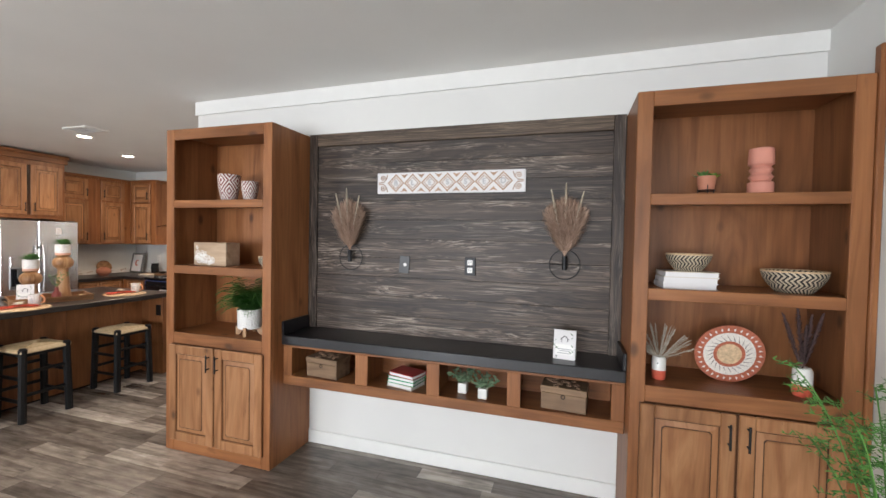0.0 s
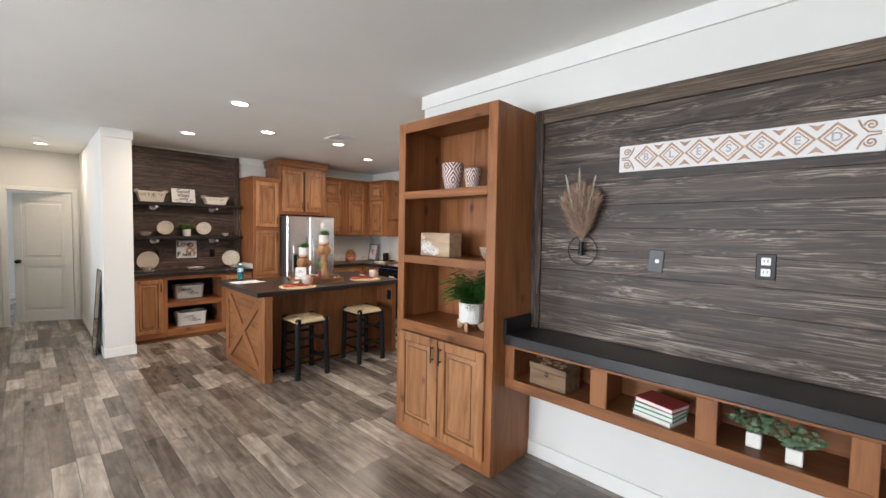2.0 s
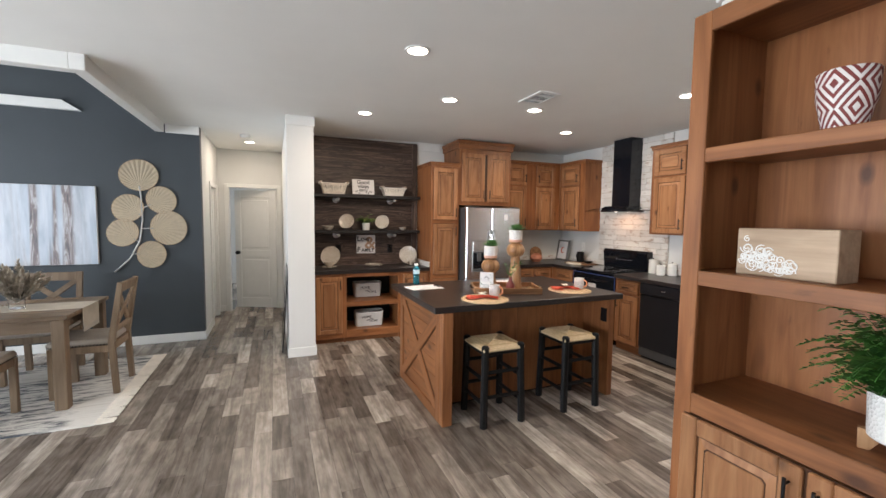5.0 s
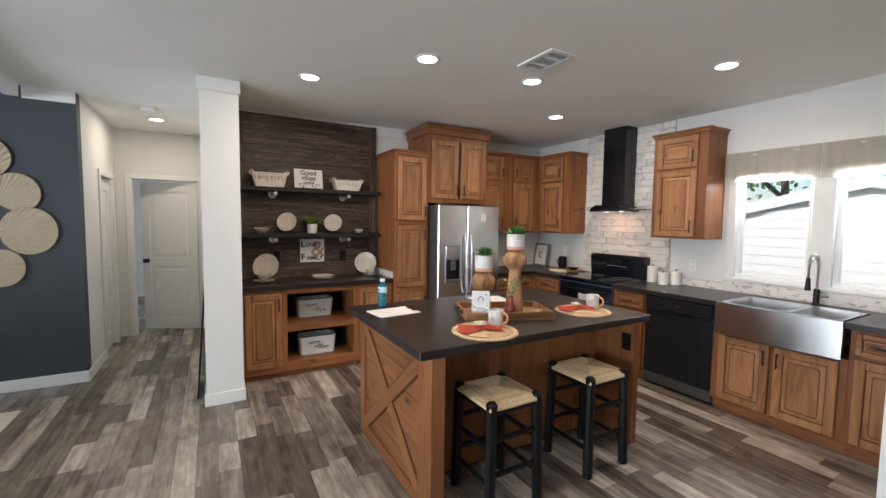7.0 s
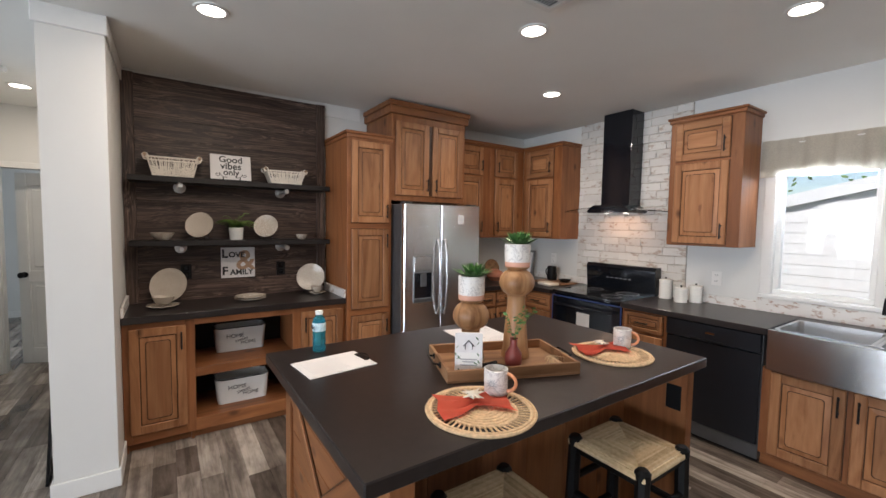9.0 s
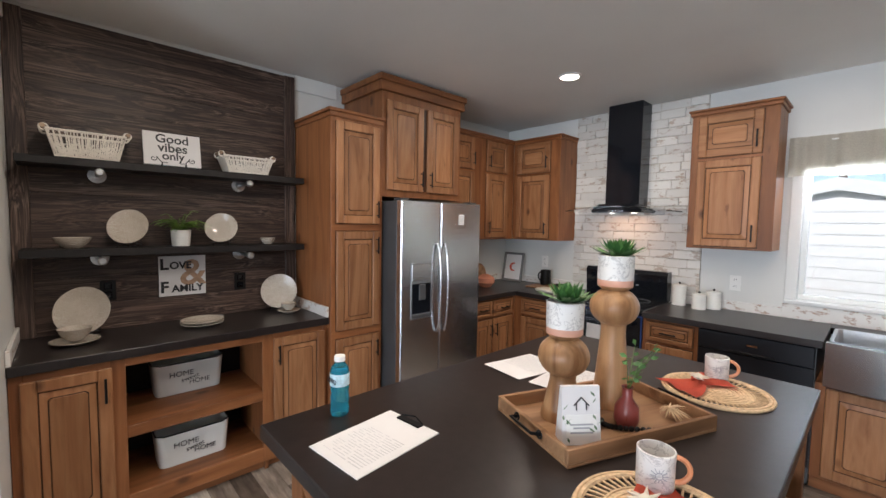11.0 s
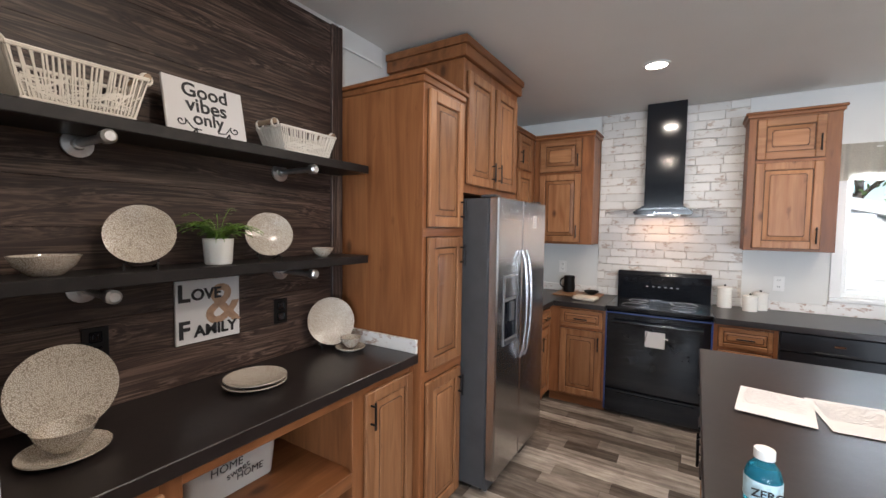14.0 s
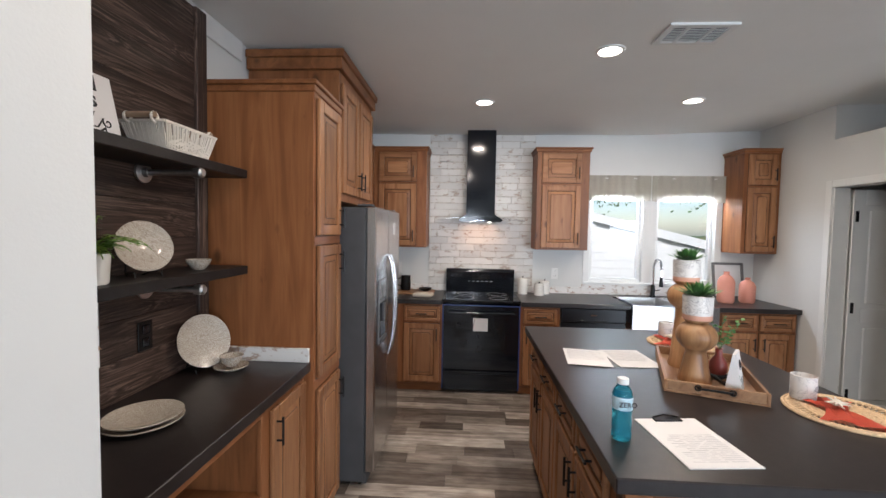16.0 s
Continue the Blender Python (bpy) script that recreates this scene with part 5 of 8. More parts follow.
def patterned_vase(x, y, z, r, h):
    ob = thing("vase", pose(x, y, z), "maroon vase painted with white nested diamonds", "vase", "patterned vases")
    part("body", lathe(B(), ((0, 0), (r * 0.6, 0), (r * 0.72, h * 0.15), (r * 0.95, h * 0.6), (r, h * 0.97), (r * 0.95, h), (r * 0.9, h * 0.97), (r * 0.6, h * 0.1), (0, h * 0.06)), 36), M_VASE, ob, smooth=True)


patterned_vase(-2.07, 2.53, 1.826, 0.078, 0.2)
patterned_vase(-1.89, 2.54, 1.826, 0.06, 0.148)


def carved_box(m, w, d, h, label, scroll, mat_body=None, lid=True):
    ob = thing("wooden_box", m, label, "box", "carved boxes")
    part("body", box(B(), -w / 2, w / 2, -d / 2, d / 2, 0, h * (0.72 if lid else 1.0), 0.003), mat_body or M_BOXWOOD, ob)
    if lid:
        part("lid", box(B(), -w / 2 - 0.003, w / 2 + 0.003, -d / 2 - 0.003, d / 2 + 0.003, h * 0.73, h, 0.003), mat_body or M_BOXWOOD, ob)
        c = B()
        rnd = random.Random(3)
        for i in range(16):
            x, y = rnd.uniform(-w * 0.42, w * 0.42), rnd.uniform(-d * 0.4, d * 0.4)
            ring(c, rnd.uniform(0.008, 0.018), 0.003, 12, pose(x, y, h + 0.001, 90))
        part("carving", c, M_TANBOARD, ob, "carved scrollwork on the lid")
        part("clasp", ring(B(), 0.011, 0.002, 12, pose(0, -d / 2 - 0.006, h * 0.62)), M_BLACK, ob, "small dark ring clasp")
    if scroll:
        c = B()
        rnd = random.Random(8)
        for i in range(44):
            u = rnd.uniform(0.02, w * 0.62)
            R = rnd.uniform(0.008, 0.024)
            z = R + 0.006 + rnd.random() * max(0.004, (h - 2 * R - 0.012) * (1 - u / (w * 0.72)))
            x, turn = -w / 2 + max(u, R + 0.005), rnd.uniform(0, 6.28)
            tube(c, [(x + R * (1 - 0.8 * t) * math.cos(turn + 8 * t), -d / 2 - 0.0005, z + R * (1 - 0.8 * t) * math.sin(turn + 8 * t)) for t in [k / 16 for k in range(17)]], 0.0022, 4)
        part("carving", c, M_PLASTIC, ob, "whitewashed raised scrollwork")
    return ob


carved_box(pose(-2.18, 2.53, 1.356), 0.30, 0.13, 0.172, "pale wooden box with whitewashed scroll carving", True, lid=False)
carved_box(pose(-1.27, 2.62, 0.612, 0, 0, -4), 0.25, 0.16, 0.135, "rustic wooden keepsake box with carved lid", False, M_RUSTIC)
carved_box(pose(0.33, 2.62, 0.612, 0, 0, -6), 0.25, 0.16, 0.135, "rustic wooden keepsake box with carved lid", False, M_RUSTIC)


def woven_bowl(x, y, z, r, h, name="woven_bowl", label="woven bowl with black and cream zigzag pattern"):
    ob = thing(name, pose(x, y, z), label, "bowl", "woven bowls")
    prof = [(0, 0)] + [(r * (0.55 + 0.45 * math.sin(t * math.pi / 2)), h * t) for t in [i / 8 for i in range(9)]] + [(r - 0.008, h)] + [(r * (0.5 + 0.43 * math.sin(t * math.pi / 2)), h * t) for t in [0.7, 0.4, 0.1]] + [(0, h * 0.08)]
    part("body", lathe(B(), prof, 32), M_BASKETBOWL, ob, smooth=True)
    part("rim", ring(B(), r - 0.003, 0.005, 32, pose(0, 0, h, 90)), M_STRAW, ob, "bound straw rim")


woven_bowl(-1.73, 2.55, 1.356, 0.07, 0.08)
woven_bowl(0.93, 2.54, 1.443, 0.105, 0.088)
woven_bowl(1.392, 2.55, 1.356, 0.132, 0.105)


def book_stack(m, books, label, group=""):
    z = 0.0
    for i, (w, d, h, cover, yaw) in enumerate(books):
        ob = thing("book", m @ pose(0.004 * i, 0, z, 0, 0, yaw), label[i], "book", group)
        cv = B()
        box(cv, -w / 2, w / 2, -d / 2, d / 2, 0, 0.003)
        box(cv, -w / 2, w / 2, -d / 2, d / 2, h - 0.003, h)
        box(cv, -w / 2, w / 2, d / 2 - 0.003, d / 2, 0.003, h - 0.003)
        part("cover", cv, cover, ob)
        part("page_block", box(B(), -w / 2 + 0.005, w / 2 - 0.005, -d / 2 + 0.004, d / 2 - 0.004, 0.003, h - 0.003), M_PAPER, ob)
        z += h


book_stack(pose(-0.68, 2.62, 0.612), [(0.2, 0.15, 0.026, M_LINEN, -14), (0.2, 0.15, 0.024, M_GREEN, -10), (0.2, 0.15, 0.022, M_GREEN, -12), (0.2, 0.15, 0.024, M_RED, -16)],
           ["cream hardback book at the bottom of a stack", "green hardback book in a stack", "green hardback book in a stack", "red hardback book on top of a stack"], "stack of books")
book_stack(pose(0.915, 2.54, 1.356), [(0.25, 0.17, 0.029, M_PAPER, 3), (0.25, 0.17, 0.029, M_PAPER, 2), (0.25, 0.17, 0.029, M_LINEN, 3)],
           ["white hardback book in a stack"] * 2 + ["cream hardback book under a woven bowl"], "stack of white books")


def cube_plant(x, y, z, seed):
    ob = thing("potted_plant", pose(x, y, z), "small artificial green plant in a square grey pot", "potted plant", "cubby plants")
    part("pot", box(B(), -0.028, 0.028, -0.028, 0.028, 0, 0.065, 0.004), M_WHITE, ob)
    bm = B()
    rnd = random.Random(seed)
    sprig(bm, (0, 0, 0.055), 14, 0.09, 0.075, rnd, 0.026)
    part("leaves", bm, M_EUCA, ob)


cube_plant(-0.29, 2.63, 0.612, 1)
cube_plant(-0.15, 2.58, 0.612, 2)


def fern_pot():
    ob = thing("potted_fern", pose(-1.87, 2.53, 0.866), "green fern in a white textured pot on a wooden stand", "potted plant")
    for a in (20, 110):
        st = B()
        prism(st, ((-0.098, 0), (-0.072, 0), (-0.05, 0.034), (0.05, 0.034), (0.072, 0), (0.098, 0), (0.1, 0.062), (-0.1, 0.062)), "y", -0.011, 0.011)
        part("stand", st, M_ACACIA, ob, "wooden cross stand", m=pose(0, 0, 0 if a == 20 else 0.0005, 0, 0, a))
    pot(ob, 0.083, 0.088, 0.14, M_DIMPLE, "pot", "white pot with hammered dimples", pose(0, 0, 0.048))
    bm = B()
    rnd = random.Random(4)
    fern(bm, (0, 0, 0.178), 64, 0.24, rnd, 1.5, 0.066, 15, 0.026)
    fern(bm, (0, 0, 0.178), 48, 0.2, rnd, 2.4, 0.06, 14, 0.026)
    fern(bm, (0, 0, 0.178), 30, 0.15, rnd, 3.4, 0.054, 12, 0.026)
    part("fronds", bm, M_FERN, ob, "dense green fern fronds")


def dimple_build(nt, bsdf):
    bsdf.inputs["Base Color"].default_value = (0.74, 0.73, 0.7, 1)
    vo = node(nt, "TexVoronoi", Scale=95.0)
    nt.links.new(coords(nt), vo.inputs["Vector"])
    bump(nt, bsdf, vo.outputs["Distance"], 0.9, 0.004)


M_DIMPLE = mat("hammered white ceramic", dimple_build, 0.5)
fern_pot()


def succulent_stand():
    ob = thing("potted_succulent", pose(1.0, 2.54, 1.826), "green succulent in a terracotta pot on a black stand", "potted plant")
    st = B()
    for a in (0.4, 2.5, 4.6):
        tube(st, ((0.042 * math.cos(a), 0.042 * math.sin(a), 0), (0.038 * math.cos(a), 0.038 * math.sin(a), 0.06)), 0.0025, 6)
    ring(st, 0.038, 0.0025, 20, pose(0, 0, 0.035, 90))
    part("stand", st, M_BLACK, ob)
    pot(ob, 0.036, 0.045, 0.07, M_TERRA, m=pose(0, 0, 0.037))
    rnd = random.Random(9)
    b1, b2 = B(), B()
    rosette(b1, (-0.015, 0, 0.095), 9, 0.06, rnd, 0.9, 0.018)
    rosette(b2, (0.025, -0.01, 0.095), 7, 0.04, rnd, 0.7, 0.022)
    part("leaves", b1, M_SUCC, ob)
    part("leaves", b2, M_LIME, ob)


succulent_stand()


def pink_vase():
    ob = thing("vase", pose(1.235, 2.54, 1.826), "dusty pink clay vase with stacked ridged segments", "vase")
    r = 0.055
    prof = [(0, 0), (r, 0.0), (r, 0.068), (r * 0.72, 0.078), (r * 0.95, 0.097), (r * 0.72, 0.114), (r * 0.92, 0.132), (r * 0.72, 0.148), (r * 0.98, 0.16), (r * 0.94, 0.235), (r * 0.85, 0.238), (r * 0.8, 0.16), (0, 0.15)]
    part("body", lathe(B(), prof, 32), M_PINK, ob, smooth=True)


pink_vase()


def two_tone_vase(x, y, z, s, label, plumes):
    ob = thing("vase", pose(x, y, z), label, "vase", "two-tone vases")
    part("base", lathe(B(), ((0, 0), (0.03 * s, 0), (0.034 * s, 0.01), (0.035 * s, 0.05 * s)), 20), M_CORAL, ob, "coral glazed lower half", True)
    part("body", lathe(B(), ((0.035 * s, 0.05 * s), (0.035 * s, 0.105 * s), (0.028 * s, 0.118 * s), (0.022 * s, 0.12 * s), (0.022 * s, 0.1 * s), (0, 0.1 * s)), 20), M_WHITE, ob, "cream glazed upper half", True)
    part("dot", lathe(B(), ((0.004, 0), (0, 0.002)), 8), M_BLACK, ob, m=pose(-0.012, -0.036 * s, 0.09 * s, 90))
    plumes(ob)


def grass_fan(ob):
    bm = B()
    rnd = random.Random(21)
    for i in range(26):
        a = rnd.uniform(-1.1, 1.15)
        tip = Vector((0.17 * math.sin(a), rnd.uniform(-0.04, 0.05), 0.11 + 0.17 * math.cos(a)))
        plume(bm, (0, 0, 0.1), tip, 0.014, 60, rnd, 0.028, 0.003)
    part("dried_grass", bm, M_DRIED, ob, "fan of pale dried grass")


def dark_plumes(ob):
    bm = B()
    rnd = random.Random(22)
    for dx, h in ((-0.06, 0.3), (-0.025, 0.33), (0.02, 0.3), (0.06, 0.31), (0.0, 0.25)):
        plume(bm, (0, 0, 0.12), (dx * 1.3, rnd.uniform(-0.02, 0.02), h + 0.08), 0.02, 420, rnd, 0.03, 0.005)
    part("plume_bunch", bm, M_MAUVE, ob, "dark mauve pampas plumes")


two_tone_vase(0.805, 2.53, 0.866, 1.0, "small cream and coral vase with dried grass", grass_fan)
two_tone_vase(1.42, 2.5, 0.866, 1.15, "small cream and coral vase with dark plumes", dark_plumes)


def woven_plate():
    ob = thing("woven_plate", pose(1.14, 2.62, 0.866, 12, 0, 0), "round coral and white woven plate leaning upright", "decorative plate")
    R = 0.158
    rings = (("rim", 0.118, R, M_TERRAWEAVE), ("band", 0.072, 0.118, M_PAPERWEAVE), ("inner_ring", 0.056, 0.072, M_TERRAWEAVE), ("centre", 0.0, 0.056, M_STRAW))
    for n, a, b, m in rings:
        prof = [(a, 0.004), (a, 0.012), ((a + b) / 2, 0.0135), (b, 0.012), (b, 0.004), (a, 0.004)] if a else [(0, 0.004), (b, 0.004), (b, 0.012), (0, 0.014)]
        part(n, lathe(B(), prof, 40), m, ob, smooth=True, m=pose(0, 0, R, 90))
    sp = B()
    for k in range(24):
        a = 2 * math.pi * k / 24
        for (r0, r1, tw) in ((0.075, 0.112, 0.22),):
            c0, c1 = a, a + tw
            p = [(r0 * math.cos(c0 - 0.04), -0.0145, R + r0 * math.sin(c0 - 0.04)), (r0 * math.cos(c0 + 0.04), -0.0145, R + r0 * math.sin(c0 + 0.04)), (r1 * math.cos(c1), -0.0145, R + r1 * math.sin(c1))]
            sp.faces.new([sp.verts.new(v) for v in p])
    part("weave", sp, M_GREYWEAVE, ob, "grey arrow weave")
    st = B()
    for k in range(30):
        a = 2 * math.pi * k / 30
        p = [(r * math.cos(a + d), -0.0145, R + r * math.sin(a + d)) for r, d in ((0.127, 0), (0.136, 0.06), (0.147, 0), (0.136, -0.02))]
        st.faces.new([st.verts.new(v) for v in p])
    part("weave", st, M_PAPERWEAVE, ob, "white arrow weave")


M_TERRAWEAVE = plain("coral weave", (0.42, 0.12, 0.065), 0.8, var=0.25, scale=90, relief=0.5, fine=220)
M_PAPERWEAVE = plain("white weave", (0.72, 0.68, 0.62), 0.8, var=0.12, scale=90, relief=0.5, fine=220)
M_GREYWEAVE = plain("grey weave", (0.22, 0.17, 0.16), 0.8)
woven_plate()


def wall_sconce(x):
    ob = thing("wall_vase", pose(x, 2.774, 1.44), "black wire wall vase holding brown pampas grass", "wall decoration", "pampas wall vases")
    w = B()
    ring(w, 0.092, 0.003, 36, pose(0, -0.008, 0))
    tube(w, ((-0.092, -0.008, 0), (0.092, -0.008, 0)), 0.0028, 6)
    part("hoop", w, M_BLACK, ob)
    part("holder", lathe(B(), ((0, 0), (0.015, 0), (0.016, 0.085), (0.013, 0.085), (0.012, 0.01), (0, 0.01)), 14), M_BLACK, ob, "black tube", True, pose(0, -0.025, -0.03))
    rnd = random.Random(int(x * 100) + 300)
    bm = B()
    for k in range(13):
        a = -0.42 + 0.84 * k / 12
        L = 0.34 - 0.16 * abs(a)
        plume(bm, (0, -0.025, 0.05), (L * math.sin(a), -0.045 + rnd.uniform(-0.02, 0.01), 0.05 + L * math.cos(a)), 0.06, 560, rnd, 0.065, 0.0046)
    part("pampas", bm, M_PAMPAS, ob, "fluffy brown pampas")
    c = B()
    for dx, h in ((-0.085, 0.45), (0.0, 0.49), (0.1, 0.44)):
        plume(c, (dx * 0.4, -0.06, h - 0.24), (dx, -0.08, h), 0.015, 420, rnd, 0.018, 0.006)
    part("bunny_tail", c, M_CREAM, ob, "cream spikes")
    return ob


wall_sconce(-1.188)
wall_sconce(0.308)


def blessed_sign():
    ob = thing("wall_sign", pose(-0.464, 2.788, 1.972), "long whitewashed carved wooden sign reading BLESSED", "sign")
    part("board", box(B(), -0.522, 0.522, -0.014, 0.0, -0.073, 0.073, 0.002), M_PAPER, ob)
    part("field", box(B(), -0.515, 0.515, -0.0155, -0.014, -0.066, 0.066), M_PAPER, ob)
    for i in range(7):
        x = -0.378 + i * 0.126
        for R, w in ((0.0635, 0.012), (0.043, 0.007)):
            d = B()
            rim = [[d.verts.new((x + r * math.cos(math.pi / 2 * k), -y, r * math.sin(math.pi / 2 * k))) for k in range(4)] for r, y in ((R, 0.0156), (R, 0.0175), (R - w, 0.0175), (R - w, 0.0156))]
            for a, b in zip(rim, rim[1:]):
                for k in range(4):
                    d.faces.new((a[k], a[(k + 1) % 4], b[(k + 1) % 4], b[k]))
            part("diamond", d, M_TANBOARD, ob)
        if i < 6:
            for sz in (-1, 1):
                cx, cz = x + 0.063, sz * 0.063
                part("petal", prism(B(), ((cx - 0.028, cz), (cx, cz - sz * 0.03), (cx + 0.028, cz), (cx, cz - sz * 0.008)), "y", -0.0175, -0.0156), M_TANBOARD, ob)
    for sx in (-1, 1):
        for sz in (-1, 1):
            sc = B()
            tube(sc, [(sx * (0.478 - (0.002 + 0.0185 * (1 - t)) * math.cos(9.5 * t)), -0.0165, sz * (0.034 + (0.002 + 0.0185 * (1 - t)) * math.sin(9.5 * t))) for t in [k / 26 for k in range(27)]], 0.0035, 5)
            part("scroll", sc, M_TANBOARD, ob)
            sc = B()
            tube(sc, ((sx * 0.508, -0.0165, sz * 0.004), (sx * 0.47, -0.0165, sz * 0.008), (sx * 0.452, -0.0165, sz * 0.03), (sx * 0.44, -0.0165, sz * 0.06)), 0.0035, 5)
            part("scroll", sc, M_TANBOARD, ob)
    for i, ch in enumerate("BLESSED"):
        text("letter", ch, 0.052, M_INK, ob, pose(-0.378 + i * 0.126, -0.0165, 0, 90), 0.0006)


blessed_sign()


def outlet(m, plate, socket, blank=False, tilt=0):
    ob = thing("wall_outlet", m @ pose(0, 0, 0, 0, tilt, 0), "screwed wall plate on the panelling", "outlet", "wall outlets")
    part("plate", box(B(), -0.037, 0.037, -0.006, 0, -0.06, 0.06, 0.002), plate, ob)
    if not blank:
        for z in (-0.026, 0.026):
            f = part("socket", box(B(), -0.018, 0.018, -0.0085, -0.006, z - 0.018, z + 0.018, 0.003), socket, ob)
            s = B()
            for x in (-0.007, 0.007):
                box(s, x - 0.0015, x + 0.0015, -0.0092, -0.0085, z - 0.004, z + 0.008)
            part("slot", s, M_BLACK, f)
    else:
        part("socket", lathe(B(), ((0, 0), (0.011, 0), (0.011, 0.008), (0, 0.008)), 12), socket, ob, "round cable socket", m=pose(0.008, -0.006, 0.0, 90))
    return ob


outlet(pose(-0.773, 2.788, 1.402), M_GREYPLASTIC, M_PLASTIC, True, 4)
outlet(pose(-0.298, 2.788, 1.405), M_BLACK, M_PLASTIC)
outlet(pose(-6.912, 1.641, 1.14, 0, 0, 90), M_BLACK, M_BLACK_GLOSS)
outlet(pose(-6.912, 2.353, 1.135, 0, 0, 90), M_BLACK, M_BLACK_GLOSS)
outlet(pose(-4.64, 5.334, 1.13), M_PLASTIC, M_PLASTIC)
outlet(pose(-6.38, 5.334, 1.16), M_PLASTIC, M_PLASTIC)


def gift_bag(m, w, h, d, label="small white paper gift bag printed with leaves"):
    ob = thing("gift_bag", m, label, "paper bag", "paper gift bags")
    bm = B()
    prism(bm, ((-d / 2, 0), (d / 2, 0), (0.006, h), (-0.006, h)), "x", -w / 2, w / 2)
    part("bag", bm, M_PAPER, ob)
    f = B()
    lean = math.degrees(math.atan2(d / 2 - 0.006, h))
    box(f, -w * 0.4, w * 0.4, -0.001, 0.0005, h * 0.16, h * 0.52)
    part("label_patch", f, M_PLASTIC, ob, "pale printed label", m=pose(0, -d / 2 - 0.0006, 0, -lean))
    p = B()
    for i, (a, b) in enumerate(((0.2, 0.3), (0.28, 0.22), (0.34, 0.3))):
        box(p, -w * b, w * b, -0.0022, -0.001, h * a, h * (a + 0.03))
    part("print", p, M_INK, ob, m=pose(0, -d / 2 - 0.0006, 0, -lean))
    r = B()
    for s in (-1, 1):
        tube(r, ((0, -0.002, h * 0.82), (s * w * 0.2, -0.002, h * 0.68)), 0.0025, 4)
        tube(r, ((s * w * 0.13, -0.002, h * 0.72), (s * w * 0.13, -0.002, h * 0.6)), 0.002, 4)
    part("emblem", r, M_BLACKINK, ob, "small dark house emblem", m=pose(0, -d / 2 - 0.0006, 0, -lean))
    lf = B()
    rnd = random.Random(2)
    for i in range(12):
        x, z = rnd.choice((-1, 1)) * w * rnd.uniform(0.28, 0.46), h * rnd.uniform(0.03, 0.95)
        blade(lf, (x, -0.0016, z), (x + rnd.uniform(-0.02, 0.02), -0.0016, z + 0.014), (1, 0, 0.4), 0.008, 0, 2)
    part("leaf_print", lf, M_EUCA, ob, m=pose(0, -d / 2 - 0.0006, 0, -lean))


gift_bag(pose(0.325, 2.62, 0.9, 0, 0, -8), 0.125, 0.165, 0.07)


def floor_fern():
    """The plant at the camera's shoulder at the start."""
    ob = thing("asparagus_fern", pose(1.30, 1.70, 0), "feathery green fern in a tall woven floor basket", "potted plant")
    part("basket", lathe(B(), ((0, 0), (0.12, 0), (0.135, 0.02), (0.15, 0.3), (0.14, 0.42), (0.125, 0.42), (0.13, 0.3), (0, 0.28)), 28), M_STRAW, ob, smooth=True)
    rnd = random.Random(31)
    st, bm = B(), B()
    for k in range(17):
        a = 2 * math.pi * k / 17 + rnd.uniform(-0.2, 0.2)
        reach, top = rnd.uniform(0.12, 0.26), rnd.uniform(0.88, 1.22)
        if math.cos(a) > 0.2:
            reach *= 0.8
        pts = [Vector((reach * math.cos(a) * t ** 1.3, reach * math.sin(a) * t ** 1.3, 0.3 + (top - 0.3) * (1.6 * t - 0.6 * t * t))) for t in [i / 10 for i in range(11)]]
        tube(st, pts, 0.0025, 4)
        for i in range(4, 11):
            for q in range(3):
                b = rnd.uniform(0, 6.28)
                d = Vector((math.cos(b), math.sin(b), rnd.uniform(-0.3, 0.4))) * rnd.uniform(0.04, 0.085)
                tube(st, (pts[i], pts[i] + d), 0.0009, 3)
                for j in range(9):
                    p = pts[i] + d * (0.25 + 0.75 * j / 8)
                    e = Vector((rnd.uniform(-1, 1), rnd.uniform(-1, 1), rnd.uniform(-0.6, 0.8))).normalized() * 0.022
                    blade(bm, p, p + e, e.orthogonal(), 0.005, 0, 2)
    part("stem_bunch", st, M_FERN, ob)
    part("fronds", bm, M_FERN, ob, "fine feathery foliage")


floor_fern()


# ---- hutch things ----
def speckle_build(nt, bsdf):
    vo = node(nt, "TexVoronoi", Scale=210.0)
    vo.feature = "DISTANCE_TO_EDGE"
    nt.links.new(coords(nt), vo.inputs["Vector"])
    n = noise_tex(nt, coords(nt), 14, 3.0)
    c = ramp(nt, vo.outputs["Distance"], ((0.06, (0.3, 0.25, 0.2)), (0.16, (0.66, 0.61, 0.53))))
    c = mix(nt, 0.3, c, ramp(nt, n, ((0.3, (0.7, 0.66, 0.6)), (0.7, (1, 1, 1)))), "MULTIPLY")
    nt.links.new(c, bsdf.inputs["Base Color"])


M_SPECKLE = mat("speckled cream stoneware", speckle_build, 0.18)
WARE = "speckled cream stoneware"


def standing_plate(x, y, z, r, yaw=64):
    ob = thing("dinner_plate", pose(x, y, z, 0, 0, yaw), WARE + " plate upright on a small black easel", "plate", "displayed plates")
    part("plate", lathe(B(), plate_profile(r), 40), M_SPECKLE, ob, smooth=True, m=pose(0, 0.0, r + 0.012, 90 - 18))
    e = B()
    for s in (-1, 1):
        tube(e, ((s * r * 0.45, -0.045, 0.0), (s * r * 0.45, -0.04, 0.02), (s * r * 0.45, 0.03, 0.014), (s * r * 0.25, 0.06, 0.0)), 0.003, 6)
        tube(e, ((s * r * 0.45, 0.03, 0.014), (s * r * 0.3, 0.05, r * 1.1)), 0.003, 6)
    part("easel", e, M_BLACK, ob, "small black wire easel", True)


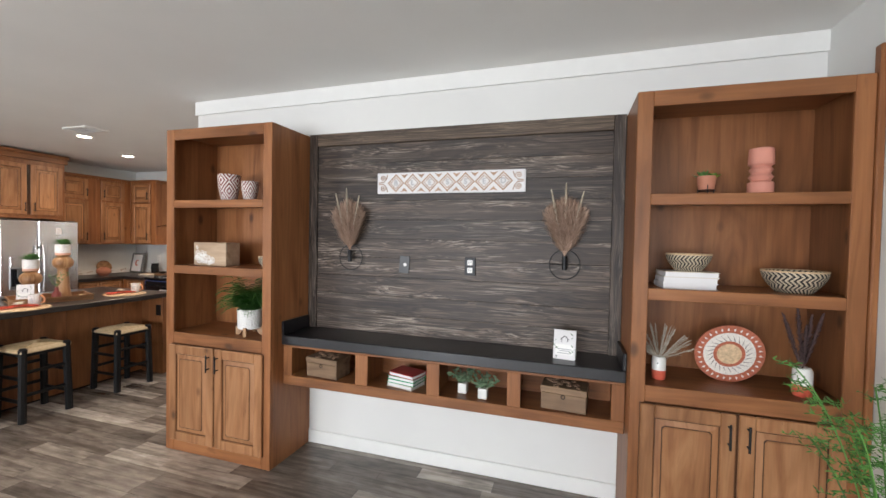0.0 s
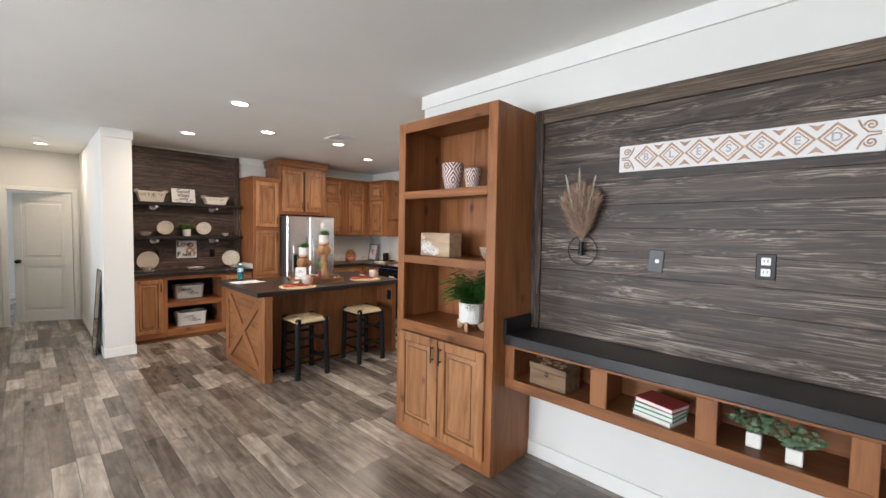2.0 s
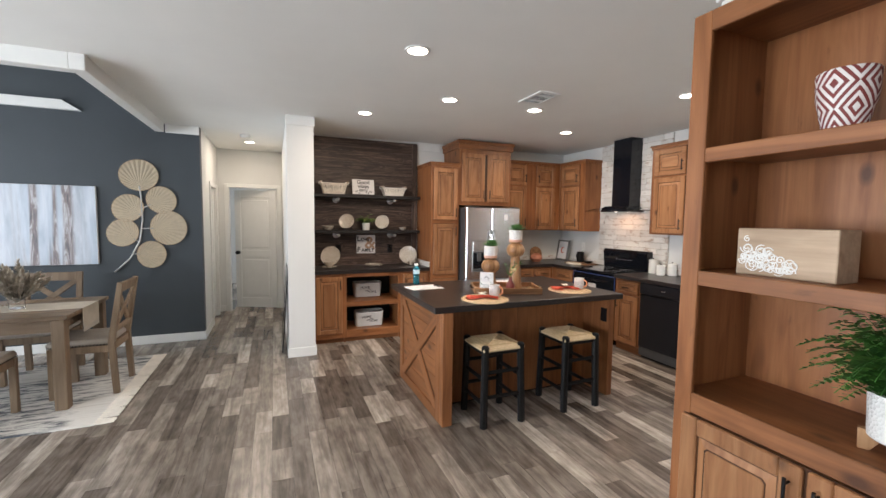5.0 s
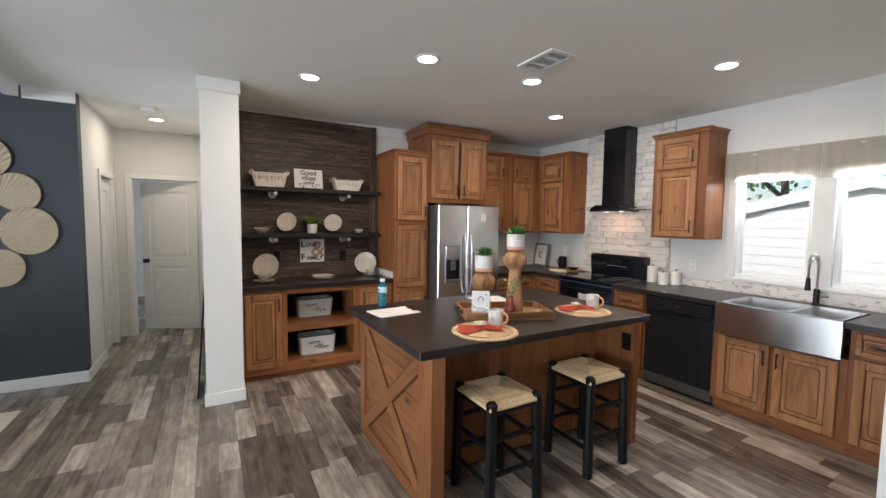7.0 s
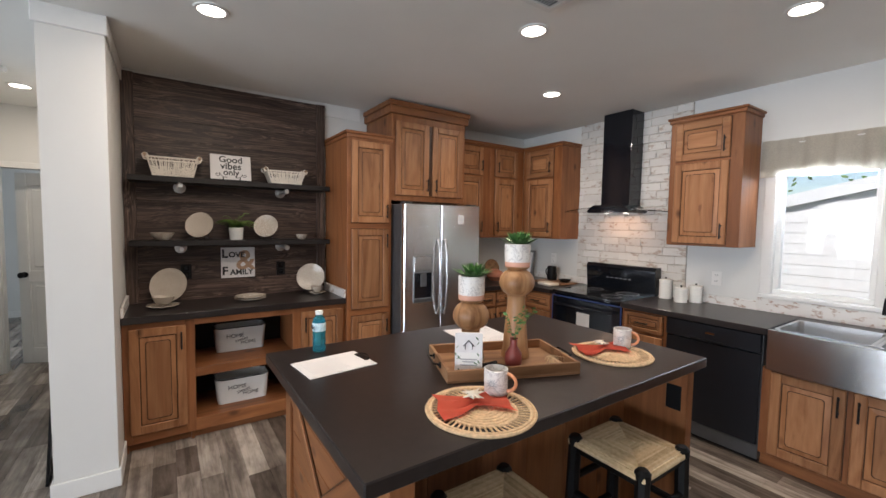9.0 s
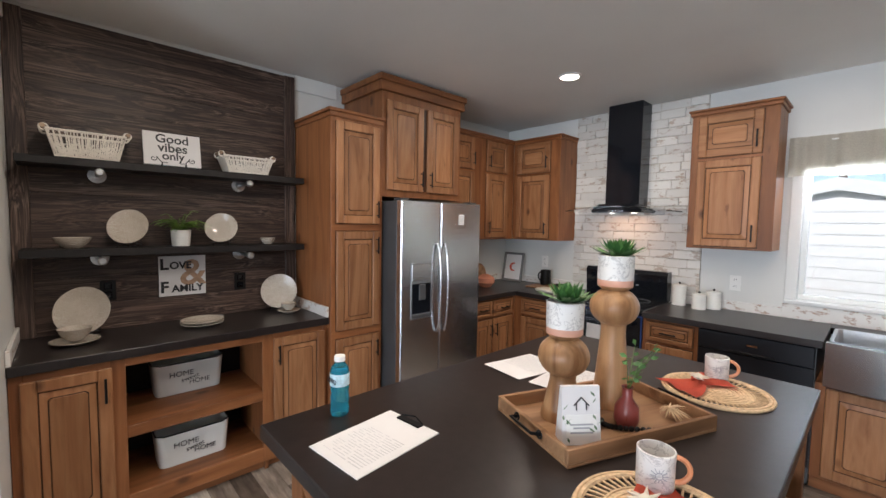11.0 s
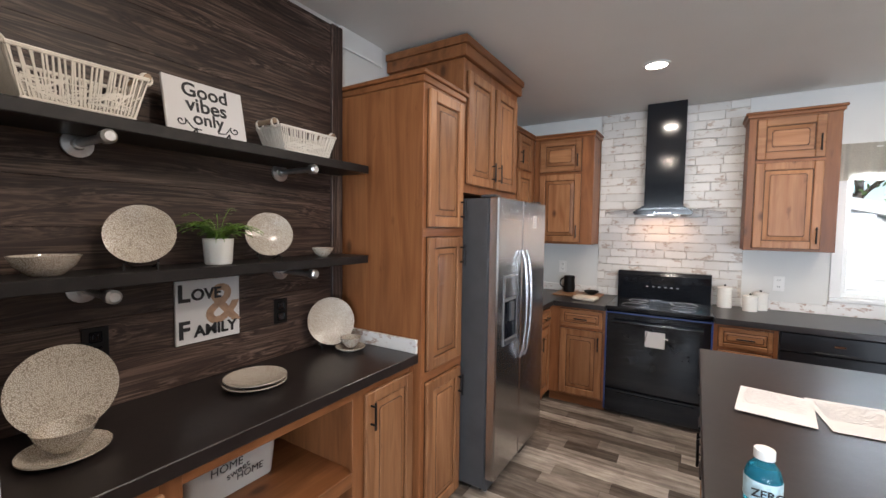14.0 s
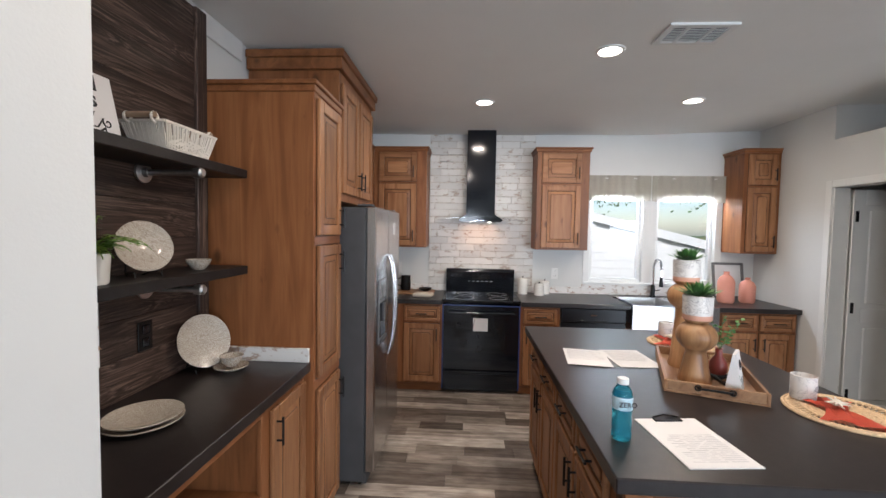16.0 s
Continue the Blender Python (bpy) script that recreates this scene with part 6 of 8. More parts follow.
def bowl(x, y, z, r, h):
    ob = thing("bowl", pose(x, y, z), WARE + " bowl on the hutch", "bowl", "hutch bowls")
    part("body", lathe(B(), bowl_profile(r, h), 32), M_SPECKLE, ob, smooth=True)


def flat_plate(x, y, z, r):
    ob = thing("side_plate", pose(x, y, z), WARE + " plate lying flat on the counter", "plate", "flat plates")
    part("plate", lathe(B(), plate_profile(r), 40), M_SPECKLE, ob, smooth=True)


LS, US, CT = 1.395, 1.86, 0.915
bowl(-6.78, 1.495, LS, 0.08, 0.058)
standing_plate(-6.80, 1.738, LS, 0.1)
standing_plate(-6.80, 2.217, LS, 0.096)
bowl(-6.78, 2.50, LS, 0.052, 0.045)
standing_plate(-6.79, 1.53, CT, 0.128)
flat_plate(-6.655, 1.49, CT, 0.1)
bowl(-6.655, 1.49, CT + 0.02, 0.07, 0.062)
flat_plate(-6.68, 2.068, CT, 0.118)
flat_plate(-6.682, 2.071, CT + 0.014, 0.116)
standing_plate(-6.83, 2.595, CT, 0.122)
flat_plate(-6.70, 2.61, CT, 0.075)
bowl(-6.70, 2.61, CT + 0.018, 0.052, 0.05)


def hutch_plant():
    ob = thing("potted_fern", pose(-6.78, 1.985, LS), "small bright fern in a round white pot", "potted plant")
    pot(ob, 0.048, 0.054, 0.098, M_WHITE)
    bm = B()
    rnd = random.Random(14)
    fern(bm, (0, 0, 0.092), 22, 0.15, rnd, 1.4, 0.045, 10, 0.022)
    fern(bm, (0, 0, 0.092), 12, 0.11, rnd, 2.2, 0.036, 9, 0.016)
    part("fronds", bm, M_LIME, ob)


hutch_plant()


def wire_basket(y, w0, w1, d, h, label):
    """A flared basket of cream cord with two wooden handles."""
    ob = thing("basket", pose(-6.79, y, US, 0, 0, 90), label, "basket", "cord baskets")
    cord, rim = B(), B()
    d0, d1 = d * 0.8, d

    def edge(t, k):
        a, b = (w0 + (w1 - w0) * k) / 2, (d0 + (d1 - d0) * k) / 2
        per = [(-a, -b), (a, -b), (a, b), (-a, b)]
        t = (t % 1) * 4
        i, f = int(t) % 4, t - int(t)
        p, q = per[i], per[(i + 1) % 4]
        dip = 0.0
        return Vector((p[0] + (q[0] - p[0]) * f, p[1] + (q[1] - p[1]) * f, 0.006 + (h - 0.006) * k + dip))
    rnd = random.Random(int(y * 10))
    n = 118
    for i in range(n):
        tube(cord, (edge(i / n, 0), edge((i + rnd.uniform(-0.7, 0.7)) / n, 1)), 0.0031, 4)
    for i in range(130):
        a = rnd.random()
        tube(cord, (edge(a, rnd.uniform(0.05, 0.5)), edge(a + rnd.uniform(0.03, 0.09), rnd.uniform(0.05, 0.6))), 0.003, 4)
    for k in (0.02, 0.98, 1.0):
        tube(rim, [edge(i / 4, k) for i in range(5)], 0.005, 6)
    part("weave", cord, M_CREAMCORD, ob)["kind"] = "stuff"
    part("rim", rim, M_CREAMCORD, ob)
    part("bottom", box(B(), -w0 / 2, w0 / 2, -d0 / 2, d0 / 2, 0.002, 0.008), M_CREAMCORD, ob)
    lin = B()
    for q in range(4):
        v = [edge(q / 4, 0.02), edge((q + 0.999) / 4, 0.02), edge((q + 0.999) / 4, 0.9), edge(q / 4, 0.9)]
        lin.faces.new([lin.verts.new(Vector((p.x * 0.93, p.y * 0.9, p.z))) for p in v])
    for s in (-1, 1):
        hb = B()
        tube(hb, ((s * (w1 / 2 + 0.012), -d1 * 0.33, h + 0.018), (s * (w1 / 2 + 0.012), d1 * 0.33, h + 0.018)), 0.011, 8)
        part("handle", hb, M_BOXWOOD, ob, "turned wooden handle", True)
        for q in (-1, 1):
            part("loop", ring(B(), 0.016, 0.005, 12, pose(s * (w1 / 2 + 0.008), q * d1 * 0.3, h + 0.01)), M_CREAMCORD, ob)
    lin.free()


M_CREAMCORD = plain("cream paper cord", (0.74, 0.69, 0.61), 0.85, var=0.1, relief=0.3)
wire_basket(1.57, 0.25, 0.315, 0.19, 0.135, "large cream cord basket with wooden handles")
wire_basket(2.365, 0.235, 0.30, 0.17, 0.105, "small cream cord basket with wooden handles")


def vibes_sign():
    ob = thing("wall_sign", pose(-6.77, 1.955, US, 0, 0, 90) @ pose(0, 0, 0, -12), "white wooden sign with curly black lettering on an easel", "sign")
    part("board", box(B(), -0.145, 0.145, -0.006, 0.006, 0.012, 0.212, 0.002), M_PAPER, ob)
    for w, z, s in (("Good", 0.172, 0.072), ("vibes", 0.118, 0.074), ("only", 0.068, 0.066)):
        text("lettering", w, s, M_BLACKINK, ob, pose(0.0, -0.0068, z, 90), 0.0006)
    for s in (-1, 1):
        c = B()
        tube(c, [(s * (0.098 - (0.003 + 0.015 * t) * math.cos(7 * t)), -0.0075, 0.05 + (0.003 + 0.015 * t) * math.sin(7 * t)) for t in [k / 18 for k in range(19)]] + [(s * 0.06, -0.0075, 0.03), (s * 0.03, -0.0075, 0.028)], 0.0024, 5)
        part("flourish", c, M_BLACKINK, ob)
    e = B()
    for s in (-1, 1):
        tube(e, ((s * 0.06, -0.03, 0.002), (s * 0.06, -0.03, 0.02), (s * 0.06, 0.012, 0.01), (s * 0.04, 0.05, 0.01)), 0.003, 6)
    part("easel", e, M_BLACK, ob)


vibes_sign()


def family_sign():
    ob = thing("wall_sign", pose(-6.912, 2.012, 1.2, 0, 0, 90), "square white sign reading LOVE and FAMILY", "sign")
    part("board", box(B(), -0.128, 0.128, -0.012, 0, -0.126, 0.126, 0.002), M_PAPER, ob)
    text("ampersand", "&", 0.23, M_TANBOARD, ob, pose(0.055, -0.013, 0.012, 90), 0.0005, label="large tan ampersand")
    text("lettering", "L", 0.095, M_BLACKINK, ob, pose(-0.1, -0.0145, 0.072, 90), 0.0012, bold=0.03)
    text("lettering", "OVE", 0.062, M_BLACKINK, ob, pose(-0.012, -0.0145, 0.064, 90), 0.0012, bold=0.03)
    text("lettering", "F", 0.095, M_BLACKINK, ob, pose(-0.1, -0.0145, -0.072, 90), 0.0012, bold=0.03)
    text("lettering", "AMILY", 0.062, M_BLACKINK, ob, pose(0.025, -0.0145, -0.083, 90), 0.0012, bold=0.03)


family_sign()


def storage_bin(x, y, z):
    ob = thing("storage_bin", pose(x, y, z, 0, 0, 90), "cream enamel storage bin lettered HOME sweet HOME", "storage bin", "hutch storage bins")
    bm = B()

    def loop(w, d, zz, r=0.035):
        pts = []
        for cx, cy, a0 in ((w / 2 - r, d / 2 - r, 0), (-w / 2 + r, d / 2 - r, 90), (-w / 2 + r, -d / 2 + r, 180), (w / 2 - r, -d / 2 + r, 270)):
            for k in range(5):
                a = radians(a0 + 22.5 * k)
                pts.append(bm.verts.new((cx + r * math.cos(a), cy + r * math.sin(a), zz)))
        return pts
    loops = [loop(0.345, 0.18, 0.0), loop(0.375, 0.21, 0.19), loop(0.365, 0.2, 0.19), loop(0.335, 0.17, 0.012)]
    bm.faces.new(loops[0][::-1])
    bm.faces.new(loops[3])
    for a, b in zip(loops, loops[1:]):
        for i in range(20):
            bm.faces.new((a[i], a[(i + 1) % 20], b[(i + 1) % 20], b[i]))
    part("body", bm, M_WHITE, ob, smooth=True)
    rb = B()
    ring_pts = [(0.1875 * x, 0.105 * yy, 0.19) for x, yy in ((-0.8, -1), (0.8, -1), (1, -0.7), (1, 0.7), (0.8, 1), (-0.8, 1), (-1, 0.7), (-1, -0.7), (-0.8, -1))]
    tube(rb, ring_pts, 0.004, 6)
    part("rim", rb, M_BLACK, ob, "black rim")
    lean = pose(0, -0.1, 0, 4.5)
    text("lettering", "HOME", 0.045, M_BLACKINK, ob, lean @ pose(-0.045, -0.0012, 0.125, 90), 0.0004, bold=0.0)
    text("lettering", "sweet", 0.04, M_BLACKINK, ob, lean @ pose(0.0, -0.0012, 0.092, 90, -12, 0), 0.0004, bold=0.0)
    text("lettering", "HOME", 0.04, M_BLACKINK, ob, lean @ pose(0.05, -0.0012, 0.065, 90), 0.0004, bold=0.0)


storage_bin(-6.80, 2.0, 0.507)
storage_bin(-6.65, 1.99, 0.147)


# ---- island things ----
def marble_build(nt, bsdf):
    n = noise_tex(nt, coords(nt, (9, 9, 9)), 2.0, 6.0, 0.6, 1.5)
    nt.links.new(ramp(nt, n, ((0.0, (0.72, 0.7, 0.67)), (0.49, (0.72, 0.7, 0.67)), (0.52, (0.45, 0.43, 0.42)), (0.55, (0.74, 0.72, 0.69)))), bsdf.inputs["Base Color"])


M_MARBLE = mat("white marbled ceramic", marble_build, 0.4)
IT = 0.915
M_BLUSH = plain("pale blush glaze", (0.66, 0.36, 0.26), 0.5)


def candle_planter(x, y, z, h, seed, label):
    ob = thing("pedestal_planter", pose(x, y, z), label, "planter", "pedestal planters")
    prof = [(0, 0), (0.066, 0), (0.068, 0.01), (0.06, 0.04), (0.042, (h - 0.13) * 0.85), (0.042, h - 0.145)]
    prof += [(0.083 * math.cos(a), h - 0.075 + 0.07 * math.sin(a)) for a in [radians(-58 + 13 * i) for i in range(10)]]
    prof += [(0.06, h), (0, h)]
    part("pedestal", lathe(B(), prof, 32), M_ACACIA, ob, "turned mango wood pedestal", True)
    p = part("pot", lathe(B(), ((0, 0), (0.057, 0), (0.059, 0.006), (0.059, 0.022)), 28), M_BLUSH, ob, "pink glazed foot of the pot", True, pose(0, 0, h))
    part("glaze", lathe(B(), ((0.0595, 0.022), (0.061, 0.105), (0.056, 0.107), (0.054, 0.09), (0, 0.09)), 28), M_MARBLE, p, "white marbled glaze", True)
    rnd = random.Random(seed)
    bm = B()
    rosette(bm, (0, 0, h + 0.1), 16, 0.105, rnd, 0.8, 0.024)
    rosette(bm, (0.02, 0.015, h + 0.1), 11, 0.085, rnd, 1.1, 0.022)
    part("succulent", bm, M_SUCC, ob, "spiky green succulent")


def tray():
    ob = thing("serving_tray", pose(-4.478, 2.762, IT, 0, 0, 69), "long mango wood serving tray with black handles", "tray")
    w, d, h = 0.585, 0.37, 0.052
    part("base", box(B(), -w / 2, w / 2, -d / 2, d / 2, 0, 0.01, 0.002), M_ACACIA_X, ob)
    for a in ((-w / 2, w / 2, -d / 2, -d / 2 + 0.014), (-w / 2, w / 2, d / 2 - 0.014, d / 2)):
        part("rim", box(B(), *a, 0.01, h, 0.002), M_ACACIA_X, ob)
    for a in ((-w / 2, -w / 2 + 0.014, -d / 2 + 0.014, d / 2 - 0.014), (w / 2 - 0.014, w / 2, -d / 2 + 0.014, d / 2 - 0.014)):
        part("rim", box(B(), *a, 0.01, h, 0.002), M_ACACIA_X, ob)
    for s in (-1, 1):
        hb = B()
        tube(hb, ((s * (w / 2 + 0.001), -0.06, 0.035), (s * (w / 2 + 0.03), -0.055, 0.042), (s * (w / 2 + 0.03), 0.055, 0.042), (s * (w / 2 + 0.001), 0.06, 0.035)), 0.005, 6)
        for q in (-1, 1):
            ring(hb, 0.011, 0.003, 10, pose(s * (w / 2 + 0.003), q * 0.06, 0.035, 0, 0, 90))
        part("handle", hb, M_BLACK, ob, "black iron handle", True)


M_ACACIA_X = wood("mango wood tray", ((0.3, (0.16, 0.075, 0.03)), (0.5, (0.32, 0.17, 0.085)), (0.75, (0.42, 0.25, 0.13))), "x", 0.45, 0, 0.2)
tray()
candle_planter(-4.572, 2.662, IT + 0.01, 0.283, 41, "short turned wood pedestal with potted succulent")
candle_planter(-4.51, 2.885, IT + 0.01, 0.428, 42, "tall turned wood pedestal with potted succulent")
gift_bag(pose(-4.46, 2.565, IT + 0.011, 0, 0, 52), 0.115, 0.165, 0.06, "white folded thank-you bag printed with leaves")


def bud_vase():
    ob = thing("bud_vase", pose(-4.405, 2.772, IT + 0.011), "small brick-red bottle vase with a green sprig", "vase")
    part("body", lathe(B(), ((0, 0), (0.032, 0), (0.038, 0.02), (0.036, 0.06), (0.016, 0.09), (0.015, 0.12), (0.019, 0.124), (0.012, 0.122), (0, 0.1)), 20), M_CORALDARK, ob, smooth=True)
    bm = B()
    sprig(bm, (0, 0, 0.11), 5, 0.16, 0.05, random.Random(6), 0.022)
    part("sprig", bm, M_SUCC, ob, "green sprig")


M_CORALDARK = plain("brick-red glaze", (0.24, 0.05, 0.04), 0.3)
bud_vase()


def garland():
    bm = B()
    for i in range(38):
        t = i / 37
        a = t * 5.2
        x, y = -0.13 + 0.26 * t + 0.04 * math.sin(a * 1.7), -0.07 + 0.05 * math.sin(a) - 0.04 * t
        lathe(bm, ((0, -0.009), (0.0065, -0.006), (0.009, 0), (0.0065, 0.006), (0, 0.009)), 8, x, y, 0.02)
    solid("bead_garland", bm, M_BLACK_PAINT, "strand of black wooden beads in the tray", "bead garland", m=pose(-4.478, 2.762, IT + 0.0, 0, 0, 66), smooth=True)
    f = B()
    rnd = random.Random(12)
    for i in range(50):
        a = rnd.uniform(0, 6.28)
        blade(f, (0.2, -0.08, 0.055), (0.2 + 0.03 + 0.05 * math.cos(a), -0.08 + 0.05 * math.sin(a), 0.045 + rnd.uniform(-0.02, 0.01)), (math.sin(a), -math.cos(a), 0), 0.006, 0.01, 3)
    solid("tassel", f, M_STRAW, "frayed jute tassel hanging over the tray rim", "tassel", m=pose(-4.478, 2.762, IT, 0, 0, 66))


garland()


def placemat(x, y, label):
    ob = thing("placemat", pose(x, y, IT), label, "placemat", "round placemats")
    for i in range(8):
        part("braid", ring(B(), 0.012 + i * 0.016, 0.0045, 40, pose(0, 0, 0.005, 90)), M_STRAW, ob)
    part("centre", lathe(B(), ((0, 0.001), (0.122, 0.001), (0.122, 0.006), (0, 0.006)), 40), M_STRAW, ob)
    ol = B()
    for k in range(52):
        a = 2 * math.pi * k / 52
        tube(ol, ((0.124 * math.cos(a), 0.124 * math.sin(a), 0.005), (0.168 * math.cos(a + 0.06), 0.168 * math.sin(a + 0.06), 0.005)), 0.0036, 5)
    part("openwork", ol, M_STRAW, ob, "open twisted straw border")
    part("rim", ring(B(), 0.172, 0.0075, 48, pose(0, 0, 0.006, 90)), M_STRAW, ob)
    part("rim", ring(B(), 0.184, 0.006, 48, pose(0, 0, 0.006, 90)), M_STRAW, ob)


placemat(-4.165, 2.39, "round braided straw placemat on the island")
placemat(-4.29, 3.33, "round braided straw placemat on the island")


def napkin(x, y, yaw, seed):
    ob = thing("napkin", pose(x, y, IT + 0.011, 0, 0, yaw), "coral red linen napkin gathered in a shell ring", "napkin", "coral napkins")
    bm = B()
    rnd = random.Random(seed)
    nu, nv = 26, 9
    vs = []
    for i in range(nu + 1):
        t = i / nu * 2 - 1
        half = 0.034 + 0.064 * abs(t) ** 0.9
        row = []
        for j in range(nv + 1):
            s = j / nv * 2 - 1
            z = 0.004 + 0.02 * (1 - abs(t) * 0.5) * (0.5 + 0.5 * math.cos(s * 7 + t * 2 + rnd.uniform(-0.2, 0.2))) * (1 - 0.6 * s * s)
            row.append(bm.verts.new((t * 0.128 + 0.01 * math.sin(s * 3), s * half + 0.012 * math.sin(t * 3), z)))
        vs.append(row)
    for i in range(nu):
        for j in range(nv):
            bm.faces.new((vs[i][j], vs[i + 1][j], vs[i + 1][j + 1], vs[i][j + 1]))
    bmesh.ops.solidify(bm, geom=bm.faces[:], thickness=0.002)
    part("cloth", bm, M_REDCLOTH, ob, smooth=True)
    sh = B()
    for k in range(9):
        a = 2 * math.pi * k / 9 + rnd.uniform(-0.2, 0.2)
        tube(sh, ((0, 0, 0.034), (0.04 * math.cos(a), 0.04 * math.sin(a), 0.034 + rnd.uniform(-0.006, 0.012))), 0.009, 6, 0.001)
    lathe(sh, ((0, 0.022), (0.016, 0.026), (0.018, 0.036), (0.008, 0.046), (0, 0.047)), 10)
    part("shell", sh, M_LINEN, ob, "spiky cream seashell", True)


napkin(-4.20, 2.385, 70, 1)
napkin(-4.35, 3.33, 65, 2)


def mug(x, y, yaw):
    ob = thing("mug", pose(x, y, IT + 0.011, 0, 0, yaw), "white marbled mug with a peach handle", "mug", "island mugs")
    part("body", lathe(B(), ((0, 0), (0.04, 0), (0.043, 0.005), (0.044, 0.095), (0.04, 0.096), (0.039, 0.01), (0, 0.008)), 28), M_MARBLE, ob, smooth=True)
    h = B()
    tube(h, [(0.042 + 0.034 * math.sin(a), 0, 0.05 + 0.032 * math.cos(a)) for a in [math.pi * i / 10 for i in range(11)]], 0.0065, 8)
    part("handle", h, M_PEACH, ob, "peach glazed handle", True)
    d = B()
    for k in range(12):
        a = 2 * math.pi * k / 12
        tube(d, ((0.008 * math.cos(a), -0.0445, 0.05 + 0.008 * math.sin(a)), (0.02 * math.cos(a), -0.0415, 0.05 + 0.02 * math.sin(a))), 0.0012, 4)
    ring(d, 0.008, 0.0012, 14, pose(0, -0.0443, 0.05))
    part("sunburst", d, M_INK, ob, "grey sunburst drawing")


M_PEACH = plain("peach glaze", (0.66, 0.27, 0.13), 0.3)
mug(-4.225, 2.51, 30)
mug(-4.32, 3.465, 20)


def bottle():
    ob = thing("drink_bottle", pose(-5.09, 2.128, IT), "clear plastic bottle of blue drink with a white cap", "bottle")
    part("shell", lathe(B(), ((0, 0.002), (0.026, 0), (0.031, 0.008), (0.031, 0.02), (0.029, 0.03), (0.031, 0.045), (0.031, 0.065), (0.029, 0.075), (0.031, 0.09), (0.0315, 0.145), (0.027, 0.162), (0.0155, 0.178), (0.0155, 0.19)), 28), M_BLUEDRINK, ob, "bright blue drink in clear plastic", True)
    part("label_band", lathe(B(), ((0.0318, 0.102), (0.0322, 0.103), (0.0322, 0.142), (0.0318, 0.143)), 28), M_BANDBLUE, ob, "pale blue and white label", True)
    part("cap", lathe(B(), ((0, 0.2), (0.017, 0.2), (0.018, 0.198), (0.018, 0.182), (0.014, 0.181)), 24), M_PLASTIC, ob, "white screw cap", True)
    text("lettering", "ZERO", 0.022, M_BLACKINK, ob, pose(0.006, -0.0328, 0.122, 90), 0.0003)


def drink_build(nt, bsdf):
    bsdf.inputs["Base Color"].default_value = (0.1, 0.62, 0.8, 1)
    bsdf.inputs["Transmission Weight"].default_value = 0.85
    bsdf.inputs["IOR"].default_value = 1.33


M_BLUEDRINK = mat("blue drink", drink_build, 0.06)
M_BANDBLUE = plain("pale label", (0.5, 0.68, 0.75), 0.35, var=0.25, scale=60)
bottle()


def sheet(ob, w, h, z, m, lines, seed, curl=0.0):
    bm = B()
    n = 10
    vs = [[bm.verts.new((-w / 2 + w * i / n, -h / 2 + h * j / 4, z + curl * (i / n) ** 3)) for j in range(5)] for i in range(n + 1)]
    for i in range(n):
        for j in range(4):
            bm.faces.new((vs[i][j], vs[i + 1][j], vs[i + 1][j + 1], vs[i][j + 1]))
    p = part("sheet", bm, M_PAPER, ob, "printed white sheet", m=m)
    ink = B()
    rnd = random.Random(seed)
    for k in range(lines):
        x = -w * 0.42 + w * 0.6 * k / lines
        y0 = -h * 0.42
        while y0 < h * 0.3:
            l = rnd.uniform(0.02, 0.07)
            box(ink, x, x + 0.0022, y0, min(y0 + l, h * 0.4), z + curl * 0.1 + 0.0006, z + curl * 0.1 + 0.0012)
            y0 += l + 0.012
    part("print", ink, M_FAINT, p)


def clipboard():
    ob = thing("clipboard", pose(-4.865, 2.125, IT, 0, 0, 96), "white clipboard holding a printed sheet", "clipboard")
    part("board", box(B(), -0.155, 0.155, -0.112, 0.112, 0, 0.004, 0.0015), M_PAPER, ob)
    sheet(ob, 0.28, 0.205, 0.0055, pose(-0.01, 0, 0), 16, 5)
    c = B()
    box(c, 0.125, 0.15, -0.05, 0.05, 0.005, 0.011, 0.002)
    tube(c, ((0.148, -0.045, 0.012), (0.165, 0, 0.014), (0.148, 0.045, 0.012)), 0.003, 6)
    part("clip", c, M_BLACK, ob, "black spring clip")


clipboard()


def papers():
    ob = thing("paper_sheets", pose(-4.90, 2.97, IT + 0.001), "loose printed white sheets lying on the island", "papers")
    sheet(ob, 0.30, 0.22, 0.001, pose(-0.055, 0.02, 0, 0, 0, 262), 14, 8, 0.004)
    sheet(ob, 0.30, 0.22, 0.003, pose(0.17, 0.025, 0, 0, 0, 274), 14, 9)


papers()


# ---- things on the wall counters ----
def canister(x, y, r, h):
    ob = thing("canister", pose(x, y, IT), "white ceramic canister with a lid", "canister", "white canisters")
    part("body", lathe(B(), ((0, 0), (r, 0), (r, h * 0.88)), 28), M_WHITE, ob, smooth=True)
    l = part("lid", lathe(B(), ((0, h * 0.88), (r + 0.003, h * 0.88), (r + 0.003, h * 0.95), (r * 0.6, h), (0, h)), 28), M_WHITE, ob, smooth=True)
    part("knob", lathe(B(), ((0, 0), (0.006, 0), (0.009, 0.012), (0, 0.018)), 12), M_BLACK, l, smooth=True, m=pose(0, 0, h))


canister(-5.0, 5.22, 0.052, 0.175)
canister(-4.835, 5.15, 0.05, 0.125)
canister(-4.76, 5.25, 0.05, 0.145)


